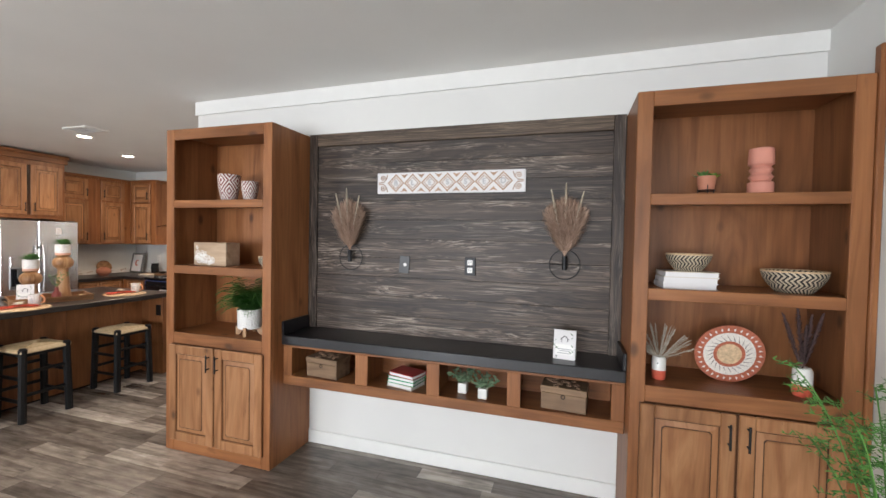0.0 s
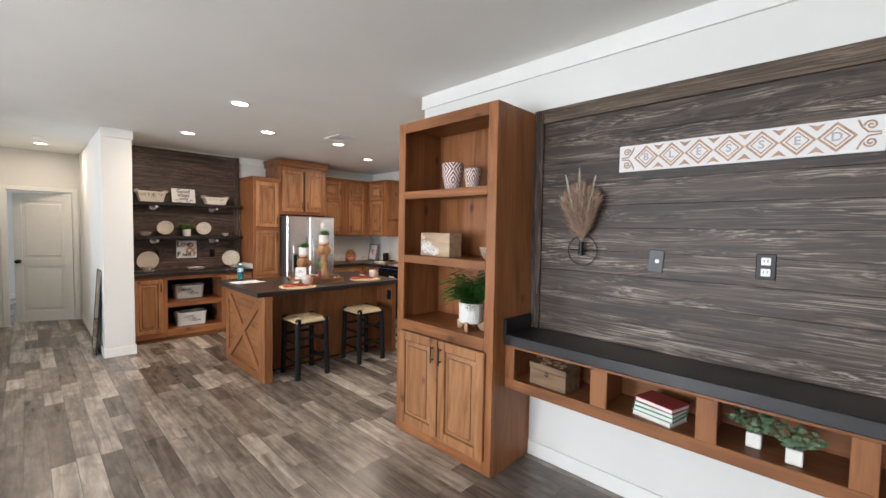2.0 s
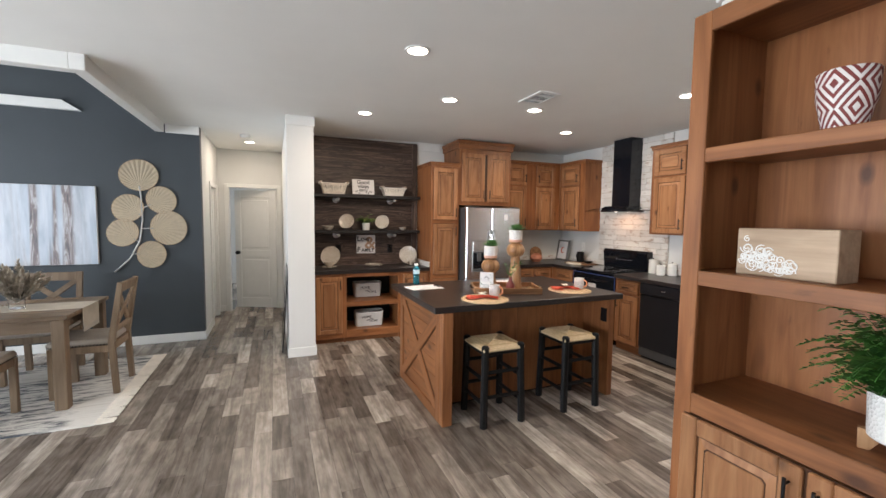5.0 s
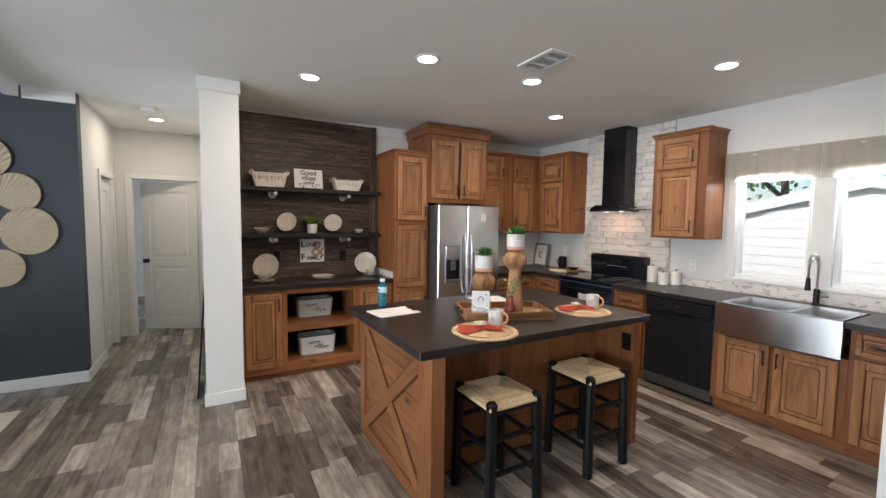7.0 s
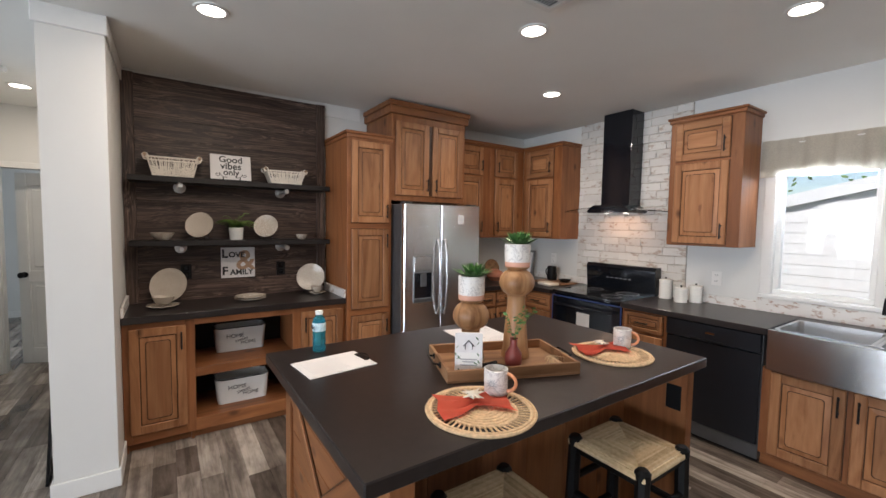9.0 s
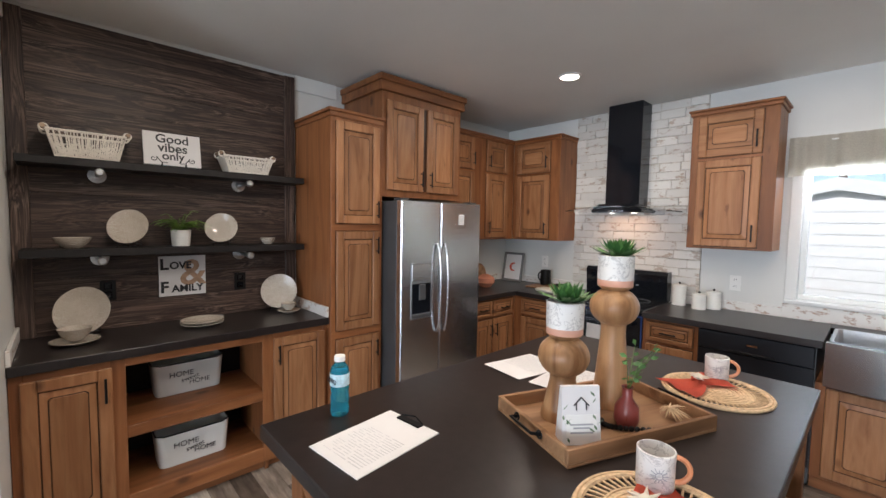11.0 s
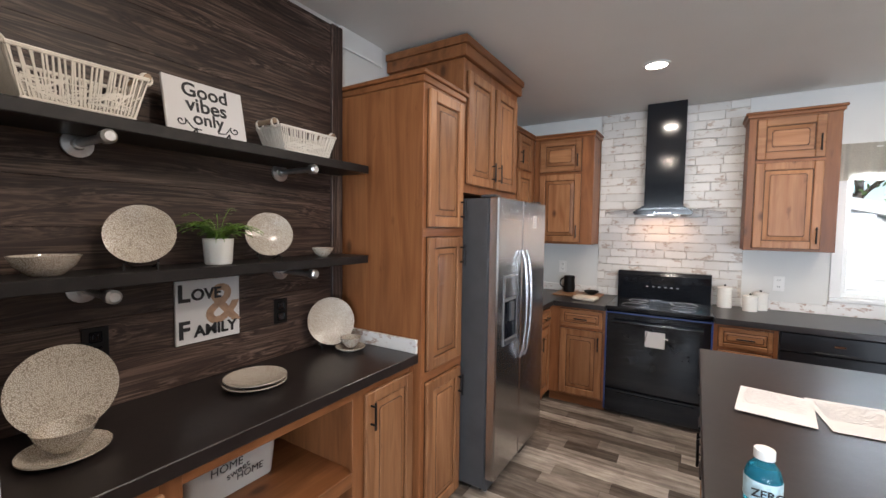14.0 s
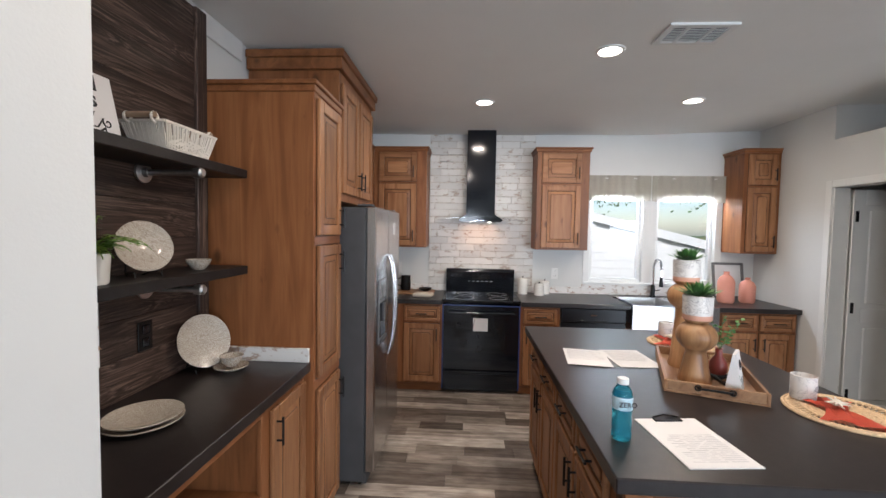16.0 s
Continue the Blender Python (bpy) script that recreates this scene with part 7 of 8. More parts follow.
def jug():
    ob = thing("jug", pose(-6.27, 5.18, IT + 0.016), "matt black ceramic jug on a wooden board", "jug")
    part("body", lathe(B(), ((0, 0), (0.05, 0), (0.055, 0.03), (0.05, 0.12), (0.053, 0.155), (0.047, 0.155), (0.044, 0.02), (0, 0.015)), 24), M_BLACK_PAINT, ob, smooth=True)
    h = B()
    tube(h, [(-0.05 - 0.04 * math.sin(a), 0, 0.085 + 0.045 * math.cos(a)) for a in [math.pi * i / 8 for i in range(9)]], 0.007, 8)
    part("handle", h, M_BLACK_PAINT, ob, smooth=True)
    b = thing("serving_board", pose(-6.15, 5.08, IT), "dark wooden serving board under the jug", "serving board")
    part("board", box(B(), -0.22, 0.2, -0.12, 0.16, 0, 0.015, 0.004), M_ACACIA_X, b)
    part("bowl", lathe(B(), bowl_profile(0.07, 0.03), 24), M_BLACK_PAINT, b, "low dark dish", True, pose(0.1, 0.06, 0.016))
    t = thing("folded_towel", pose(-6.04, 4.86, IT + 0.001, 0, 0, -8), "folded white kitchen towel on the counter", "towel")
    part("cloth", box(B(), -0.1, 0.1, -0.07, 0.07, 0, 0.035, 0.012), M_LINEN, t, smooth=True)


jug()


def framed_moon(m, w, h, moon=True, fmat=None):
    ob = thing("picture_frame", m, "small grey wooden frame with a white print leaning on the wall", "picture frame", "leaning frames")
    for a in ((-w / 2, w / 2, 0, 0.025), (-w / 2, w / 2, h - 0.025, h), (-w / 2, -w / 2 + 0.025, 0.025, h - 0.025), (w / 2 - 0.025, w / 2, 0.025, h - 0.025)):
        part("frame", box(B(), a[0], a[1], -0.02, 0.0, a[2], a[3], 0.003), fmat or M_GREYWOOD, ob)
    part("print", box(B(), -w / 2 + 0.025, w / 2 - 0.025, -0.008, -0.002, 0.025, h - 0.025), M_PAPER, ob)
    c = B()
    n = 14
    pts = [(0.05 * math.cos(a), 0.05 * math.sin(a)) for a in [radians(60 + 240 * i / n) for i in range(n + 1)]]
    pts += [(0.018 + 0.038 * math.cos(a), 0.036 * math.sin(a)) for a in [radians(300 - 240 * i / n) for i in range(1, n)]]
    c.faces.new([c.verts.new((x, -0.009, h / 2 + z)) for x, z in pts])
    part("motif", c, M_CORAL, ob, "coral crescent motif")


M_GREYWOOD = plain("grey washed wood", (0.16, 0.155, 0.15), 0.6, var=0.2, scale=30)
framed_moon(pose(-6.72, 5.19, IT, -10, 0, 0) @ pose(0, 0, 0, 0, 0, 0), 0.27, 0.33)
framed_moon(pose(-2.82, 5.28, IT, -8, 0, 0), 0.32, 0.38)


def round_board():
    ob = thing("round_board", pose(-6.84, 4.78, IT, 0, 0, 90) @ pose(0, 0, 0, -12), "round wooden board with a white dipped edge leaning on the wall", "serving board")
    part("board", lathe(B(), ((0, 0), (0.11, 0), (0.11, 0.015), (0, 0.015)), 36), M_ACACIA, ob, smooth=True, m=pose(0, 0, 0.11, 90))
    seg = [(0.109 * math.cos(radians(a)), 0.11 + 0.109 * math.sin(radians(a))) for a in range(200, 341, 10)]
    part("painted_edge", prism(B(), seg, "y", -0.018, -0.0155), M_WHITE, ob, "white dipped paint")
    v = thing("round_vase", pose(-6.62, 4.62, IT), "squat round brown clay vase", "vase")
    part("body", lathe(B(), ((0, 0), (0.05, 0), (0.095, 0.05), (0.09, 0.095), (0.035, 0.13), (0.03, 0.13), (0.03, 0.1), (0, 0.1)), 28), M_TERRA, v, smooth=True)


round_board()


def pink_bottle(x, y, r, h):
    ob = thing("vase", pose(x, y, IT), "matt dusty pink bottle-shaped vase on the corner counter", "vase", "pink bottle vases")
    part("body", lathe(B(), ((0, 0), (r * 0.85, 0), (r, 0.02), (r, h * 0.68), (r * 0.75, h * 0.82), (r * 0.35, h * 0.9), (r * 0.32, h * 0.98), (r * 0.4, h), (r * 0.25, h), (0, h * 0.9)), 28), M_PINK, ob, smooth=True)


pink_bottle(-3.03, 4.98, 0.075, 0.31)
pink_bottle(-2.80, 5.02, 0.07, 0.25)


def valance(x0, x1):
    ob = thing("valance", pose(x0, 5.285, 1.93), "short gathered beige linen valance over the window", "curtain", "window valances")
    w, h = x1 - x0, 0.275
    bm = B()
    nx, nz = 70, 8
    rnd = random.Random(int(-x0 * 10))
    ph = [rnd.uniform(0, 6.28) for _ in range(4)]
    vs = []
    for j in range(nz + 1):
        t = j / nz
        row = []
        for i in range(nx + 1):
            u = i / nx
            fold = 0.5 * math.sin(u * 31 + ph[0]) + 0.35 * math.sin(u * 57 + ph[1]) + 0.3 * math.sin(u * 13 + ph[2])
            row.append(bm.verts.new((u * w, -0.012 - fold * 0.02 * (1 - 0.5 * t), h * t - (1 - t) * 0.008 * math.sin(u * 9 + ph[3]))))
        vs.append(row)
    for j in range(nz):
        for i in range(nx):
            bm.faces.new((vs[j][i], vs[j][i + 1], vs[j + 1][i + 1], vs[j + 1][i]))
    part("cloth", bm, M_VALANCE, ob, smooth=True)
    rod = B()
    tube(rod, ((0.005, 0, h - 0.03), (w - 0.005, 0, h - 0.03)), 0.006, 8)
    part("rod", rod, M_PLASTIC, ob)


def valance_build(nt, bsdf):
    n = noise_tex(nt, coords(nt, (40, 40, 40)), 3.0, 5.0)
    nt.links.new(ramp(nt, n, ((0.3, (0.36, 0.34, 0.29)), (0.7, (0.48, 0.45, 0.39)))), bsdf.inputs["Base Color"])
    tr = nt.nodes.new("ShaderNodeBsdfTranslucent")
    tr.inputs["Color"].default_value = (0.6, 0.56, 0.46, 1)
    ms = node(nt, "MixShader", Fac=0.3)
    nt.links.new(bsdf.outputs[0], ms.inputs[1])
    nt.links.new(tr.outputs[0], ms.inputs[2])
    nt.links.new(ms.outputs[0], nt.nodes["Material Output"].inputs["Surface"])


M_VALANCE = mat("beige linen", valance_build, 0.9)
valance(-4.36, -3.665)
valance(-3.655, -2.905)


# ---- hall ----
def leaning_mirror():
    ob = thing("leaning_mirror", pose(-6.68, 0.92, 0, -4), "tall narrow mirror in a thin black frame leaning on the wall", "mirror")
    for a in ((0, 0.42, 0, 0.02), (0, 0.42, 0.98, 1.0), (0, 0.02, 0.02, 0.98), (0.40, 0.42, 0.02, 0.98)):
        part("frame", box(B(), a[0], a[1], -0.008, 0.006, a[2], a[3], 0.002), M_BLACK, ob)
    part("glass", box(B(), 0.02, 0.40, -0.005, 0.004, 0.02, 0.98), M_MIRROR, ob, "mirror glass")


M_MIRROR = plain("mirror", (0.85, 0.87, 0.87), 0.03, 1.0, var=0.01)
leaning_mirror()


# ---- dining room ----
M_OAK_X = wood("weathered oak boards", ((0.3, (0.17, 0.115, 0.07)), (0.6, (0.28, 0.2, 0.13)), (0.8, (0.22, 0.155, 0.1))), "y", 0.45, 0.2, 0.2)
M_SEAT = plain("taupe seat cloth", (0.34, 0.3, 0.26), 0.9, var=0.1, relief=0.2, fine=240)


def dining_table():
    ob = thing("dining_table", pose(-5.765, -1.63, 0.012), "weathered oak dining table on the fringed rug", "dining table")
    for i in range(5):
        x = -0.435 + i * 0.174
        part("plank", box(B(), x + 0.001, x + 0.173, -0.98, 0.98, 0.722, 0.755, 0.003), M_OAK_X, ob)
    ap = B()
    for s in (-1, 1):
        box(ap, s * 0.37 - 0.012, s * 0.37 + 0.012, -0.9, 0.9, 0.62, 0.722)
        box(ap, -0.36, 0.36, s * 0.89 - 0.012, s * 0.89 + 0.012, 0.62, 0.722)
    part("apron", ap, M_OAK_X, ob)
    for sx in (-1, 1):
        for sy in (-1, 1):
            part("leg", box(B(), sx * 0.385 - 0.042, sx * 0.385 + 0.042, sy * 0.915 - 0.042, sy * 0.915 + 0.042, 0, 0.722, 0.004), M_OAK, ob)


dining_table()


def runner():
    ob = thing("table_runner", pose(-5.765, -1.63, 0.768), "cream cotton runner hanging over the table end", "table runner")
    bm = B()
    box(bm, -0.16, 0.16, -0.99, 0.985, 0, 0.003)
    box(bm, -0.16, 0.16, 0.983, 0.988, -0.16, 0.003)
    part("cloth", bm, M_LINEN, ob)
    fr = B()
    for i in range(33):
        tube(fr, ((-0.158 + i * 0.00985, 0.986, -0.16), (-0.158 + i * 0.00985, 0.986, -0.2)), 0.0025, 4)
    part("fringe", fr, M_LINEN, ob)
    g = B()
    rnd = random.Random(17)
    for i in range(60):
        t = i / 59
        lathe(g, ((0, -0.01), (0.01, 0), (0, 0.01)), 8, -0.1 + 0.18 * math.sin(t * 5), -0.3 + 1.1 * t, 0.014)
    solid("bead_garland", g, M_BOXWOOD, "long pale wooden bead garland on the runner", "bead garland", m=pose(-5.765, -1.63, 0.77), smooth=True)


runner()


def x_chair(m):
    """A dining chair with a crossed back; local front towards -y, back posts at +y."""
    ob = thing("dining_chair", m, "weathered oak dining chair with crossed back and padded seat", "chair", "chairs round the table")
    for s in (-1, 1):
        p = B()
        prism(p, ((0.205, 0), (0.245, 0), (0.225, 0.45), (0.30, 0.96), (0.265, 0.965), (0.18, 0.45)), "x", s * 0.205 - 0.022, s * 0.205 + 0.022)
        part("back_post", p, M_OAK, ob)
        part("leg", box(B(), s * 0.205 - 0.022, s * 0.205 + 0.022, -0.225, -0.181, 0, 0.43, 0.003), M_OAK, ob)
        part("side_rail", box(B(), s * 0.205 - 0.014, s * 0.205 + 0.014, -0.181, 0.19, 0.37, 0.43, 0.002), M_OAK, ob)
    part("front_rail", box(B(), -0.183, 0.183, -0.217, -0.19, 0.37, 0.43, 0.002), M_OAK, ob)
    part("back_rail", box(B(), -0.183, 0.183, 0.19, 0.215, 0.37, 0.43, 0.002), M_OAK, ob)
    part("top_rail", box(B(), -0.183, 0.183, -0.013, 0.013, 0, 0.085, 0.004), M_OAK, ob, m=pose(0, 0.268, 0.875, -8))
    part("lower_rail", box(B(), -0.183, 0.183, -0.012, 0.012, 0, 0.045, 0.003), M_OAK, ob, m=pose(0, 0.222, 0.53, -8))
    for s in (-1, 1):
        part("cross_brace", box(B(), -0.235, 0.235, -0.009 + s * 0.006, 0.009 + s * 0.006, -0.024, 0.024, 0.002), M_OAK, ob, m=pose(0, 0.243, 0.725, -8) @ pose(0, 0, 0, 0, s * 40, 0))
    st = part("seat", box(B(), -0.225, 0.225, -0.235, 0.2, 0.43, 0.485, 0.018), M_SEAT, ob, "padded taupe seat", True)
    nl = B()
    for i in range(18):
        y = -0.22 + i * 0.0235
        for s in (-1, 1):
            box(nl, s * 0.226 - 0.002, s * 0.226 + 0.002, y - 0.004, y + 0.004, 0.437, 0.445)
    part("nailheads", nl, M_BLACK, st, "row of dark nailheads")
    return ob


chair = x_chair(pose(-5.80, -0.66, 0.012, 0, 0, 0))
for m in (pose(-5.235, -1.235, 0.012, 0, 0, 270), pose(-5.235, -2.05, 0.012, 0, 0, 270), pose(-6.30, -1.2, 0.012, 0, 0, 90), pose(-6.30, -2.0, 0.012, 0, 0, 90)):
    copy_thing(chair, m)


def pampas_vase(x, y, mat_plume, label, seed):
    ob = thing("glass_vase", pose(x, y, 0.772), label, "vase", "table vases")
    part("glass", lathe(B(), ((0, 0), (0.05, 0), (0.055, 0.2), (0.051, 0.2), (0.046, 0.008), (0, 0.008)), 24), M_GLASS, ob, smooth=True)
    bm = B()
    rnd = random.Random(seed)
    for k in range(22):
        a = 2 * math.pi * k / 22
        R = rnd.uniform(0.04, 0.21)
        tip = (R * math.cos(a), R * math.sin(a), rnd.uniform(0.32, 0.44) - R * 0.75)
        plume(bm, (0.01 * math.cos(a), 0.01 * math.sin(a), 0.05), tip, 0.045, 300, rnd, 0.05, 0.007)
    part("dried_stems", bm, mat_plume, ob)


pampas_vase(-5.74, -1.12, M_DRIED, "glass vase of drooping dried grasses", 51)
M_RUST = leaf_mat("rust dried flowers", (0.3, 0.12, 0.08), (0.5, 0.28, 0.2), 0.9)
pampas_vase(-5.72, -1.62, M_RUST, "glass vase of rust dried flowers", 52)


def rug_build(nt, bsdf):
    n = noise_tex(nt, coords(nt, (26, 4, 1), False), 1.0, 6.0, 0.7, 0.6)
    big = noise_tex(nt, coords(nt, (2.2, 1.4, 1), False), 1.0, 2.0)
    a = ramp(nt, n, ((0.42, (0.07, 0.08, 0.095)), (0.54, (0.6, 0.58, 0.54))))
    b = ramp(nt, n, ((0.3, (0.5, 0.47, 0.43)), (0.5, (0.66, 0.64, 0.6))))
    f = ramp(nt, big, ((0.47, (0, 0, 0)), (0.6, (1, 1, 1))))
    nt.links.new(mix(nt, f, a, b), bsdf.inputs["Base Color"])
    bump(nt, bsdf, n, 0.6, 0.004)


M_RUG = mat("cream and slate woven rug", rug_build, 0.95)


def rug():
    ob = thing("area_rug", pose(0, 0, 0), "cream and slate woven rug with tasselled ends", "rug")
    part("weave", box(B(), -6.65, -4.985, -3.4, -0.40, 0.0005, 0.011, 0.003), M_RUG, ob)
    t = B()
    rnd = random.Random(61)
    for i in range(45):
        x = -6.63 + i * 0.037
        tube(t, ((x, -0.405, 0.008), (x + rnd.uniform(-0.006, 0.006), -0.37, 0.006), (x + rnd.uniform(-0.015, 0.015), -0.285, 0.006)), 0.0085, 6)
    part("tassels", t, M_CREAMCORD, ob, "knotted cream tassels")


rug()


def painting_build(nt, bsdf):
    tc = nt.nodes.new("ShaderNodeTexCoord")
    sp = nt.nodes.new("ShaderNodeSeparateXYZ")
    nt.links.new(tc.outputs["Object"], sp.inputs[0])
    streak = noise_tex(nt, coords(nt, (9, 1, 1.2), False), 1.0, 5.0, 0.6, 0.5)
    pale = ramp(nt, streak, ((0.3, (0.36, 0.42, 0.49)), (0.55, (0.52, 0.57, 0.63)), (0.75, (0.62, 0.65, 0.69))))
    dark = ramp(nt, noise_tex(nt, coords(nt, (22, 1, 3), False), 1.0, 5.0, 0.65, 0.8), ((0.35, (0.1, 0.1, 0.115)), (0.5, (0.23, 0.19, 0.185)), (0.62, (0.48, 0.48, 0.5)), (0.75, (0.33, 0.2, 0.15))))
    trunk = noise_tex(nt, coords(nt, (9, 1, 0.3), False), 1.0, 2.0, 0.5)
    where = ramp(nt, sp.outputs["X"], ((0.0, (0.1, 0.1, 0.1)), (0.45, (0.15, 0.15, 0.15)), (0.62, (1, 1, 1)), (0.96, (1, 1, 1)), (1.0, (0.2, 0.2, 0.2))))
    tr = ramp(nt, trunk, ((0.42, (0, 0, 0)), (0.5, (1, 1, 1))))
    m = mix(nt, 1.0, where, tr, "MULTIPLY")
    nt.links.new(mix(nt, m, pale, dark), bsdf.inputs["Base Color"])


M_PAINTING = mat("abstract birch painting", painting_build, 0.55)


def painting():
    ob = thing("painting", pose(ACC_X + 0.002, -1.015, 0.99, 0, 0, 90) @ pose(-1.19, 0, 0), "large abstract canvas of pale blue and brown birch streaks", "painting")
    part("canvas", box(B(), 0, 1.19, -0.035, 0, 0, 0.885, 0.003), M_PAPER, ob)
    part("paint", box(B(), 0.002, 1.188, -0.0365, -0.035, 0.002, 0.883), M_PAINTING, ob, "streaked painted face", m=pose(0, 0, 0))


painting()


def leaf_art():
    ob = thing("leaf_wall_art", pose(ACC_X + 0.002, 0, 0, 0, 0, 90), "branch of six round woven palm leaves on the wall", "wall art")
    leaves = ((-0.605, 2.023, 0.205), (-0.722, 1.639, 0.172), (-0.39, 1.74, 0.172), (-0.78, 1.351, 0.172), (-0.324, 1.408, 0.215), (-0.506, 1.091, 0.168))
    stem = [(-0.875, -0.012, 0.89), (-0.72, -0.016, 1.05), (-0.62, -0.018, 1.25), (-0.585, -0.018, 1.5), (-0.59, -0.018, 1.75), (-0.605, -0.016, 1.9)]
    s = B()
    tube(s, stem, 0.009, 8)
    part("branch", s, M_STEMGREY, ob, "grey metal branch", True)
    joints = ((-0.605, 1.88), (-0.59, 1.55), (-0.585, 1.64), (-0.625, 1.24), (-0.6, 1.4), (-0.68, 1.1))
    for (y, z, r), (jy, jz) in zip(leaves, joints):
        bm = B()
        n = 44
        hub = bm.verts.new((0, -0.02, -r * 0.7))
        rim = [bm.verts.new((r * math.cos(2 * math.pi * i / n) * 0.95, -0.022 - (0.006 if i % 2 else 0.0), r * math.sin(2 * math.pi * i / n) * 0.88)) for i in range(n)]
        for i in range(n):
            bm.faces.new((hub, rim[i], rim[(i + 1) % n]))
        bmesh.ops.solidify(bm, geom=bm.faces[:], thickness=0.004)
        d = Vector((jy - y, jz - z))
        ang = math.degrees(math.atan2(d.x, -d.y))
        lf = part("leaf", bm, M_PALM, ob, "pleated straw palm leaf", m=pose(y, 0, z, 0, -ang, 0))
        part("binding", ring(B(), r * 0.99, 0.0035, 44, pose(0, -0.024, 0) @ Matrix.Diagonal((0.95, 1, 0.88, 1))), M_STRAW, lf, "bound straw edge")
        st = B()
        e = Vector((y, z)) + d.normalized() * r * 0.72 if d.length > r * 0.72 else Vector((jy, jz))
        tube(st, ((jy, -0.018, jz), (e.x, -0.022, e.y)), 0.006, 6)
        part("twig", st, M_STEMGREY, ob)


M_PALM = plain("pleated palm straw", (0.76, 0.64, 0.47), 0.75, var=0.05, scale=30, relief=0.3)
M_STEMGREY = plain("pale grey painted metal", (0.5, 0.49, 0.47), 0.5)
leaf_art()


def chandelier():
    ob = thing("chandelier", pose(-5.9, -1.6, 2.12), "black metal orb chandelier with candle lamps", "chandelier")
    R = 0.23
    for k in range(4):
        part("hoop", ring(B(), R, 0.0042, 48, pose(0, 0, 0, 0, 0, 45 * k)), M_BLACK, ob)
    st = B()
    tube(st, ((0, 0, R), (0, 0, 1.07)), 0.006, 8)
    part("rod", st, M_BLACK, ob)
    part("canopy", lathe(B(), ((0, 1.08), (0.06, 1.08), (0.05, 1.05), (0, 1.045)), 20), M_BLACK, ob, smooth=True)
    c = B()
    tube(c, ((0, 0, -0.12), (0, 0, R)), 0.008, 8)
    for k in range(4):
        a = math.pi / 2 * k
        tube(c, [(0, 0, -0.12), (0.05 * math.cos(a), 0.05 * math.sin(a), -0.13), (0.09 * math.cos(a), 0.09 * math.sin(a), -0.08)], 0.005, 6)
    part("arms", c, M_BLACK, ob)
    for k in range(4):
        a = math.pi / 2 * k
        part("candle", lathe(B(), ((0, -0.08), (0.011, -0.08), (0.011, 0.0), (0, 0.0)), 10), M_WHITE, ob, m=pose(0.09 * math.cos(a), 0.09 * math.sin(a), 0))
        part("bulb", lathe(B(), ((0.006, 0), (0.016, 0.025), (0.009, 0.05), (0, 0.06)), 12), M_GLASS, ob, "clear glass bulb", True, pose(0.09 * math.cos(a), 0.09 * math.sin(a), 0))


chandelier()


# ---- outdoors ----
def grass_build(nt, bsdf):
    n = noise_tex(nt, coords(nt, (1, 1, 1), False), 0.8, 6.0)
    nt.links.new(ramp(nt, n, ((0.3, (0.05, 0.09, 0.025)), (0.7, (0.12, 0.17, 0.05)))), bsdf.inputs["Base Color"])


structure("ground", box(B(), -900, 900, -900, 900, -0.62, -0.6), mat("mown lawn", grass_build, 0.9), "mown lawn reaching to the horizon", "ground")
structure("foundation_skirt", box(B(), -12.2, 1.75, -4.75, 5.5, -0.6, -0.125), M_GREYWOOD, "grey skirting under the house", "foundation")


def neighbour():
    ob = thing("neighbour_house", pose(-7.8, 9.0, -0.6), "white lap-sided neighbouring house with a shallow gable", "house")
    w, d, eave, peak = 7.0, 9.0, 1.86, 2.69
    part("wall", box(B(), 0, w, 0.03, d, 0, eave), M_SIDING, ob)
    for i in range(17):
        z = i * 0.15
        cut = 0 if z + 0.15 < eave else (z + 0.15 - eave) / (peak - eave) * w / 2
        part("siding_board", prism(B(), ((cut, z + 0.002), (w - cut, z + 0.002), (w - cut, z + 0.146), (cut, z + 0.146)), "y", 0.0, 0.03), M_SIDING, ob)
    part("gable", prism(B(), ((0, eave), (w, eave), (w * 0.5, peak)), "y", 0.032, d), M_SIDING, ob)
    slope = (peak - eave) / (w / 2)
    for s in (-1, 1):
        x0, x1 = (-0.35, w * 0.5) if s < 0 else (w + 0.35, w * 0.5)
        z0 = eave - 0.35 * slope
        part("roof", prism(B(), ((x0, z0 + 0.02), (x1, peak + 0.02), (x1, peak + 0.16), (x0, z0 + 0.16)), "y", -0.03, d + 0.3), M_SHINGLE, ob, "grey shingle roof slope")
        part("fascia", prism(B(), ((x0, z0), (x1, peak), (x1, peak + 0.17), (x0, z0 + 0.17)), "y", -0.06, -0.032), M_TRIM, ob, "white fascia board")


M_SHINGLE = plain("grey shingles", (0.2, 0.19, 0.18), 0.9, var=0.25, scale=12, relief=0.5)
M_SIDING = plain("white vinyl siding", (0.76, 0.75, 0.72), 0.5, var=0.03)
neighbour()


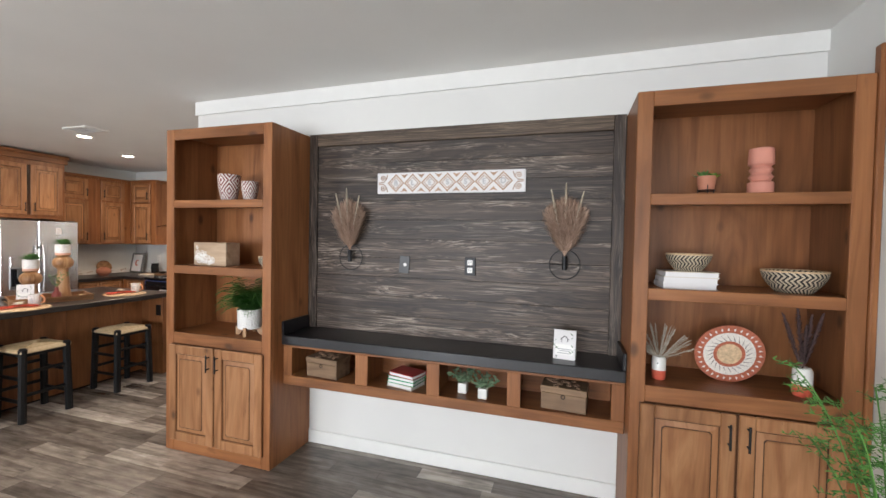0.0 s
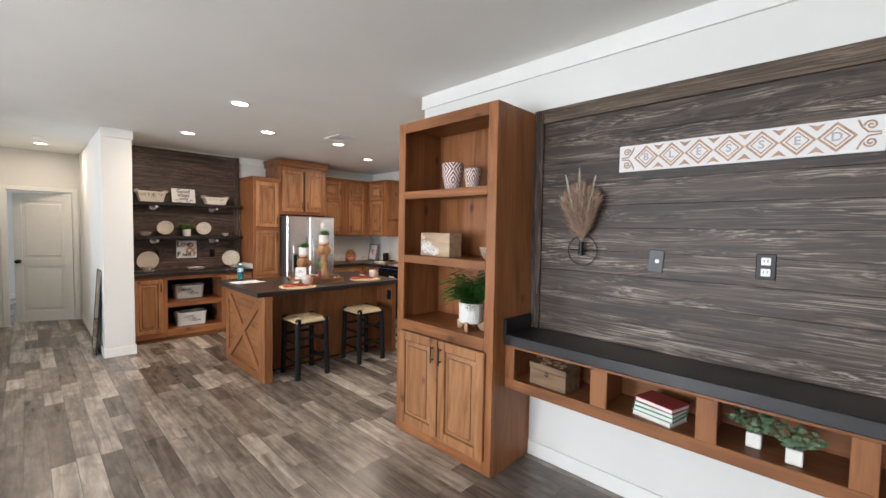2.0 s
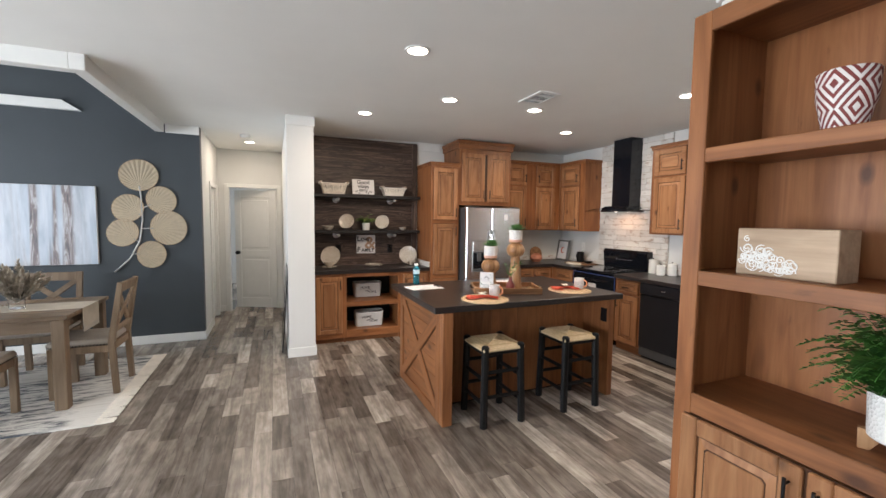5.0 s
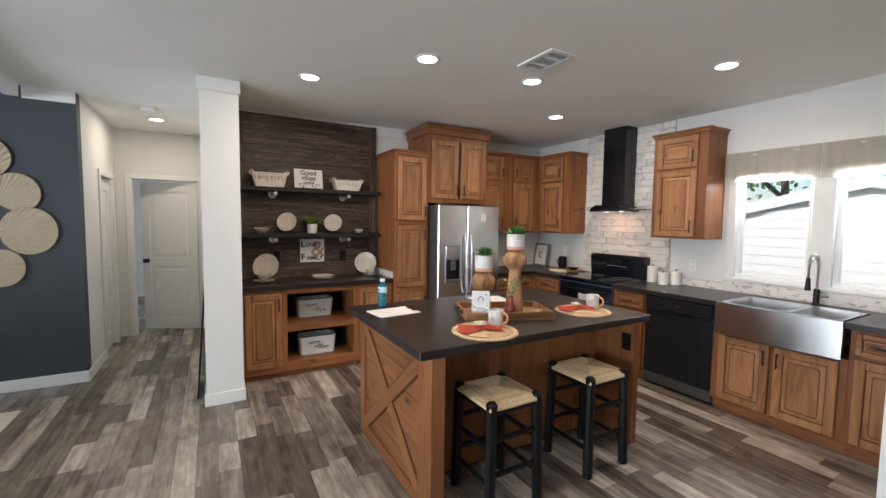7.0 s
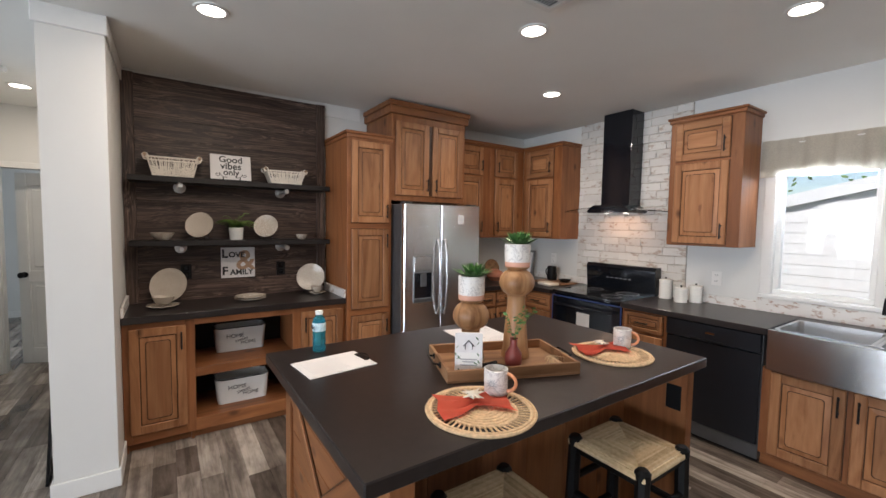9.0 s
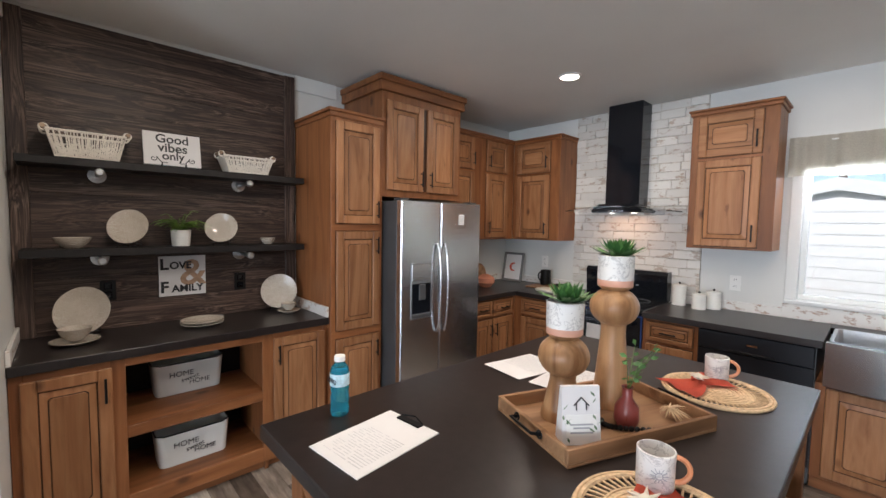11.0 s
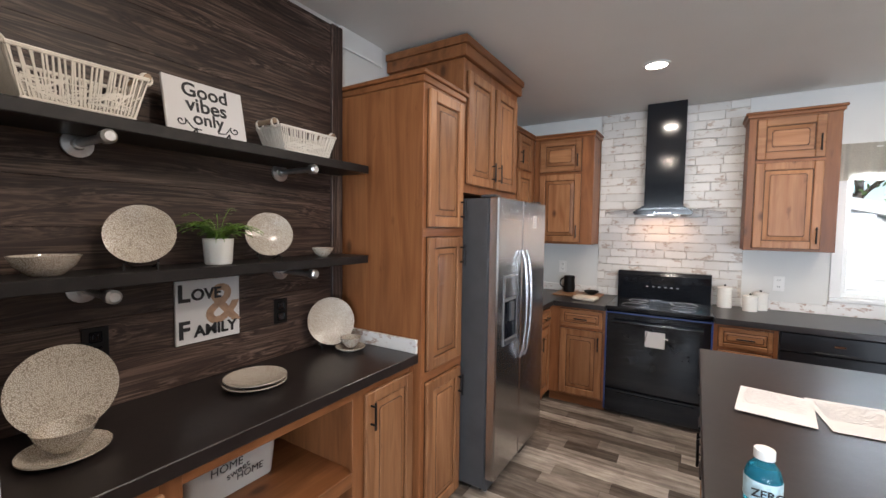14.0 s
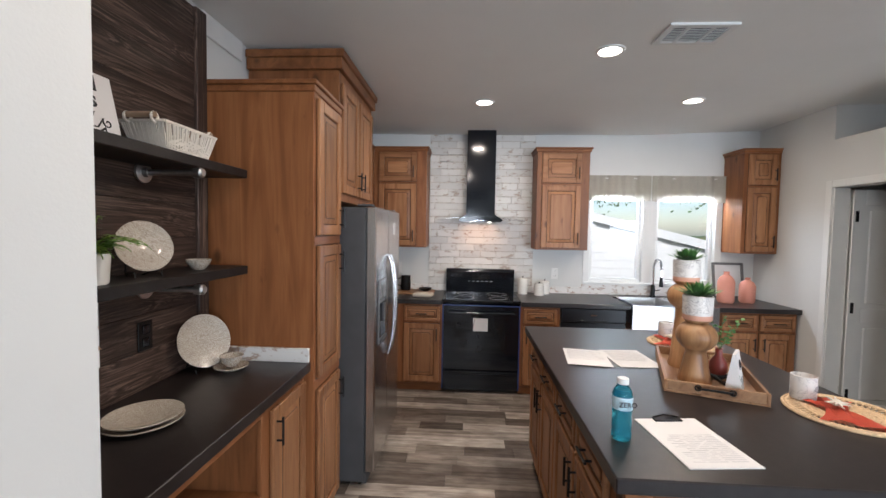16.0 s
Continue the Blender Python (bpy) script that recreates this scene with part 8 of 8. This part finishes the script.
def tree(x, y, h, seed):
    ob = thing("tree", pose(x, y, -0.6), "leafy green tree behind the neighbouring house", "tree", "trees behind the house")
    rnd = random.Random(seed)
    tr = B()
    tube(tr, ((0, 0, 0), (0.1, 0, h * 0.3), (0.05, 0.1, h * 0.62)), 0.2, 10, 0.08)
    tips = []
    for k in range(9):
        a = 2 * math.pi * k / 9 + rnd.uniform(-0.3, 0.3)
        z = h * rnd.uniform(0.35, 0.6)
        p = Vector((math.cos(a) * h * 0.25, math.sin(a) * h * 0.25, z + h * rnd.uniform(0.12, 0.3)))
        tube(tr, ((0.05, 0, z), Vector((0, 0, z)).lerp(p, 0.5) + Vector((0, 0, 0.2)), p), 0.07, 6, 0.02)
        tips.append(p)
    part("trunk", tr, M_TRUNK, ob)
    cr = B()
    for p in tips + [Vector((0, 0, h * 0.8)), Vector((0.3, 0.2, h * 0.7))]:
        for i in range(380):
            q = p + Vector((rnd.gauss(0, 1), rnd.gauss(0, 1), rnd.gauss(0, 0.8))) * h * 0.085
            d = Vector((rnd.uniform(-1, 1), rnd.uniform(-1, 1), rnd.uniform(-1, 0.6))).normalized() * 0.2
            blade(cr, q, q + d, d.orthogonal(), 0.14, 0, 2)
    part("crown", cr, M_TREELEAF, ob)


M_TRUNK = plain("bark", (0.1, 0.075, 0.055), 0.9, var=0.3, relief=0.6)
M_TREELEAF = leaf_mat("tree leaves", (0.07, 0.16, 0.03), (0.18, 0.32, 0.07))
for tx, ty, th, ts in ((-9.5, 20, 9, 1), (-5.0, 22, 10, 2), (-13.5, 23, 10, 3), (-0.5, 21, 9, 4), (3.5, 22, 10, 5), (-17.0, 19, 8, 6)):
    tree(tx, ty, th, ts)


# ---- brick behind the range ----
def brick_build(nt, bsdf):
    n = noise_tex(nt, coords(nt, (8, 8, 16)), 1.0, 6.0, 0.65)
    f = noise_tex(nt, coords(nt), 90, 4.0)
    c = ramp(nt, n, ((0.0, (0.7, 0.68, 0.64)), (0.57, (0.66, 0.64, 0.6)), (0.64, (0.4, 0.31, 0.24)), (0.74, (0.6, 0.57, 0.53))))
    nt.links.new(value_shift(nt, c, 0.88, 1.08), bsdf.inputs["Base Color"])
    bump(nt, bsdf, f, 0.5, 0.003)


M_BRICK = mat("whitewashed brick", brick_build, 0.32)
M_MORTAR = plain("grey-brown mortar", (0.5, 0.45, 0.39), 0.9, var=0.35, scale=30, relief=0.4)


def brick_wall():
    ob = thing("brick_backsplash", pose(-6.034, NORTH - 0.001, 0.915), "whitewashed brick cladding behind the range", "brick cladding", kind="structure")
    w, h = 1.15, 1.726
    part("mortar", box(B(), 0, w, -0.012, 0, 0, h), M_MORTAR, ob)
    rnd = random.Random(77)
    rows = 23
    rh = h / rows
    for r in range(rows):
        x = -rnd.uniform(0.0, 0.2)
        while x < w:
            L = rnd.choice((0.2, 0.23, 0.26, 0.17))
            a, b = max(x, 0), min(x + L, w)
            x += L
            if b - a < 0.03:
                continue
            bm = box(B(), a + 0.003, b - 0.003, -0.019 - rnd.uniform(0, 0.005), -0.012, r * rh + 0.003 + rnd.uniform(0, 0.003), (r + 1) * rh - 0.003 - rnd.uniform(0, 0.003))
            for v in bm.verts:
                v.co.z += rnd.uniform(-0.004, 0.004)
                v.co.x += rnd.uniform(-0.004, 0.004)
            part("brick", bm, M_BRICK, ob)


brick_wall()


# ---- floor planks ----
def planks():
    fl = bpy.data.objects["floor"]
    rnd = random.Random(11)
    W = 0.121
    rest_v, rest_f = [], []
    shapes = {}
    count = 0
    rows = int((5.4 + 4.752) / W)
    for r in range(rows):
        y = -4.752 + r * W
        x = -12.1 + rnd.uniform(-0.9, 0)
        while x < 1.7:
            L = rnd.choice((0.35, 0.5, 0.69, 0.69, 0.9))
            x0, x1 = max(x, -12.1), min(x + L, 1.7)
            x += L
            if x1 - x0 < 0.05:
                continue
            dz = rnd.uniform(-0.0006, 0.0)
            if count < 300 and -5.9 < x0 < -1.6 and 0.1 < y < 2.75 and x1 - x0 == L:
                if L not in shapes:
                    shapes[L] = mesh_of(box(B(), 0.0008, L - 0.0008, 0.0008, W - 0.0008, -0.01, 0.0, 0.0008), "plank", M_FLOOR)
                ob = new("plank", shapes[L])
                ob.parent = fl
                ob.location = (x0, y, dz)
                count += 1
            else:
                k = len(rest_v)
                rest_v += [(p, q, s) for s in (-0.008, dz) for q in (y + 0.0008, y + W - 0.0008) for p in (x0 + 0.0008, x1 - 0.0008)]
                rest_f += [tuple(k + i for i in f) for f in ((4, 5, 7, 6), (0, 1, 5, 4), (2, 6, 7, 3), (0, 4, 6, 2), (1, 3, 7, 5))]
    me = bpy.data.meshes.new("planks")
    me.from_pydata(rest_v, [], rest_f)
    me.materials.append(M_FLOOR)
    ob = new("planks", me)
    ob.parent = fl
    ob["kind"] = "stuff"


planks()
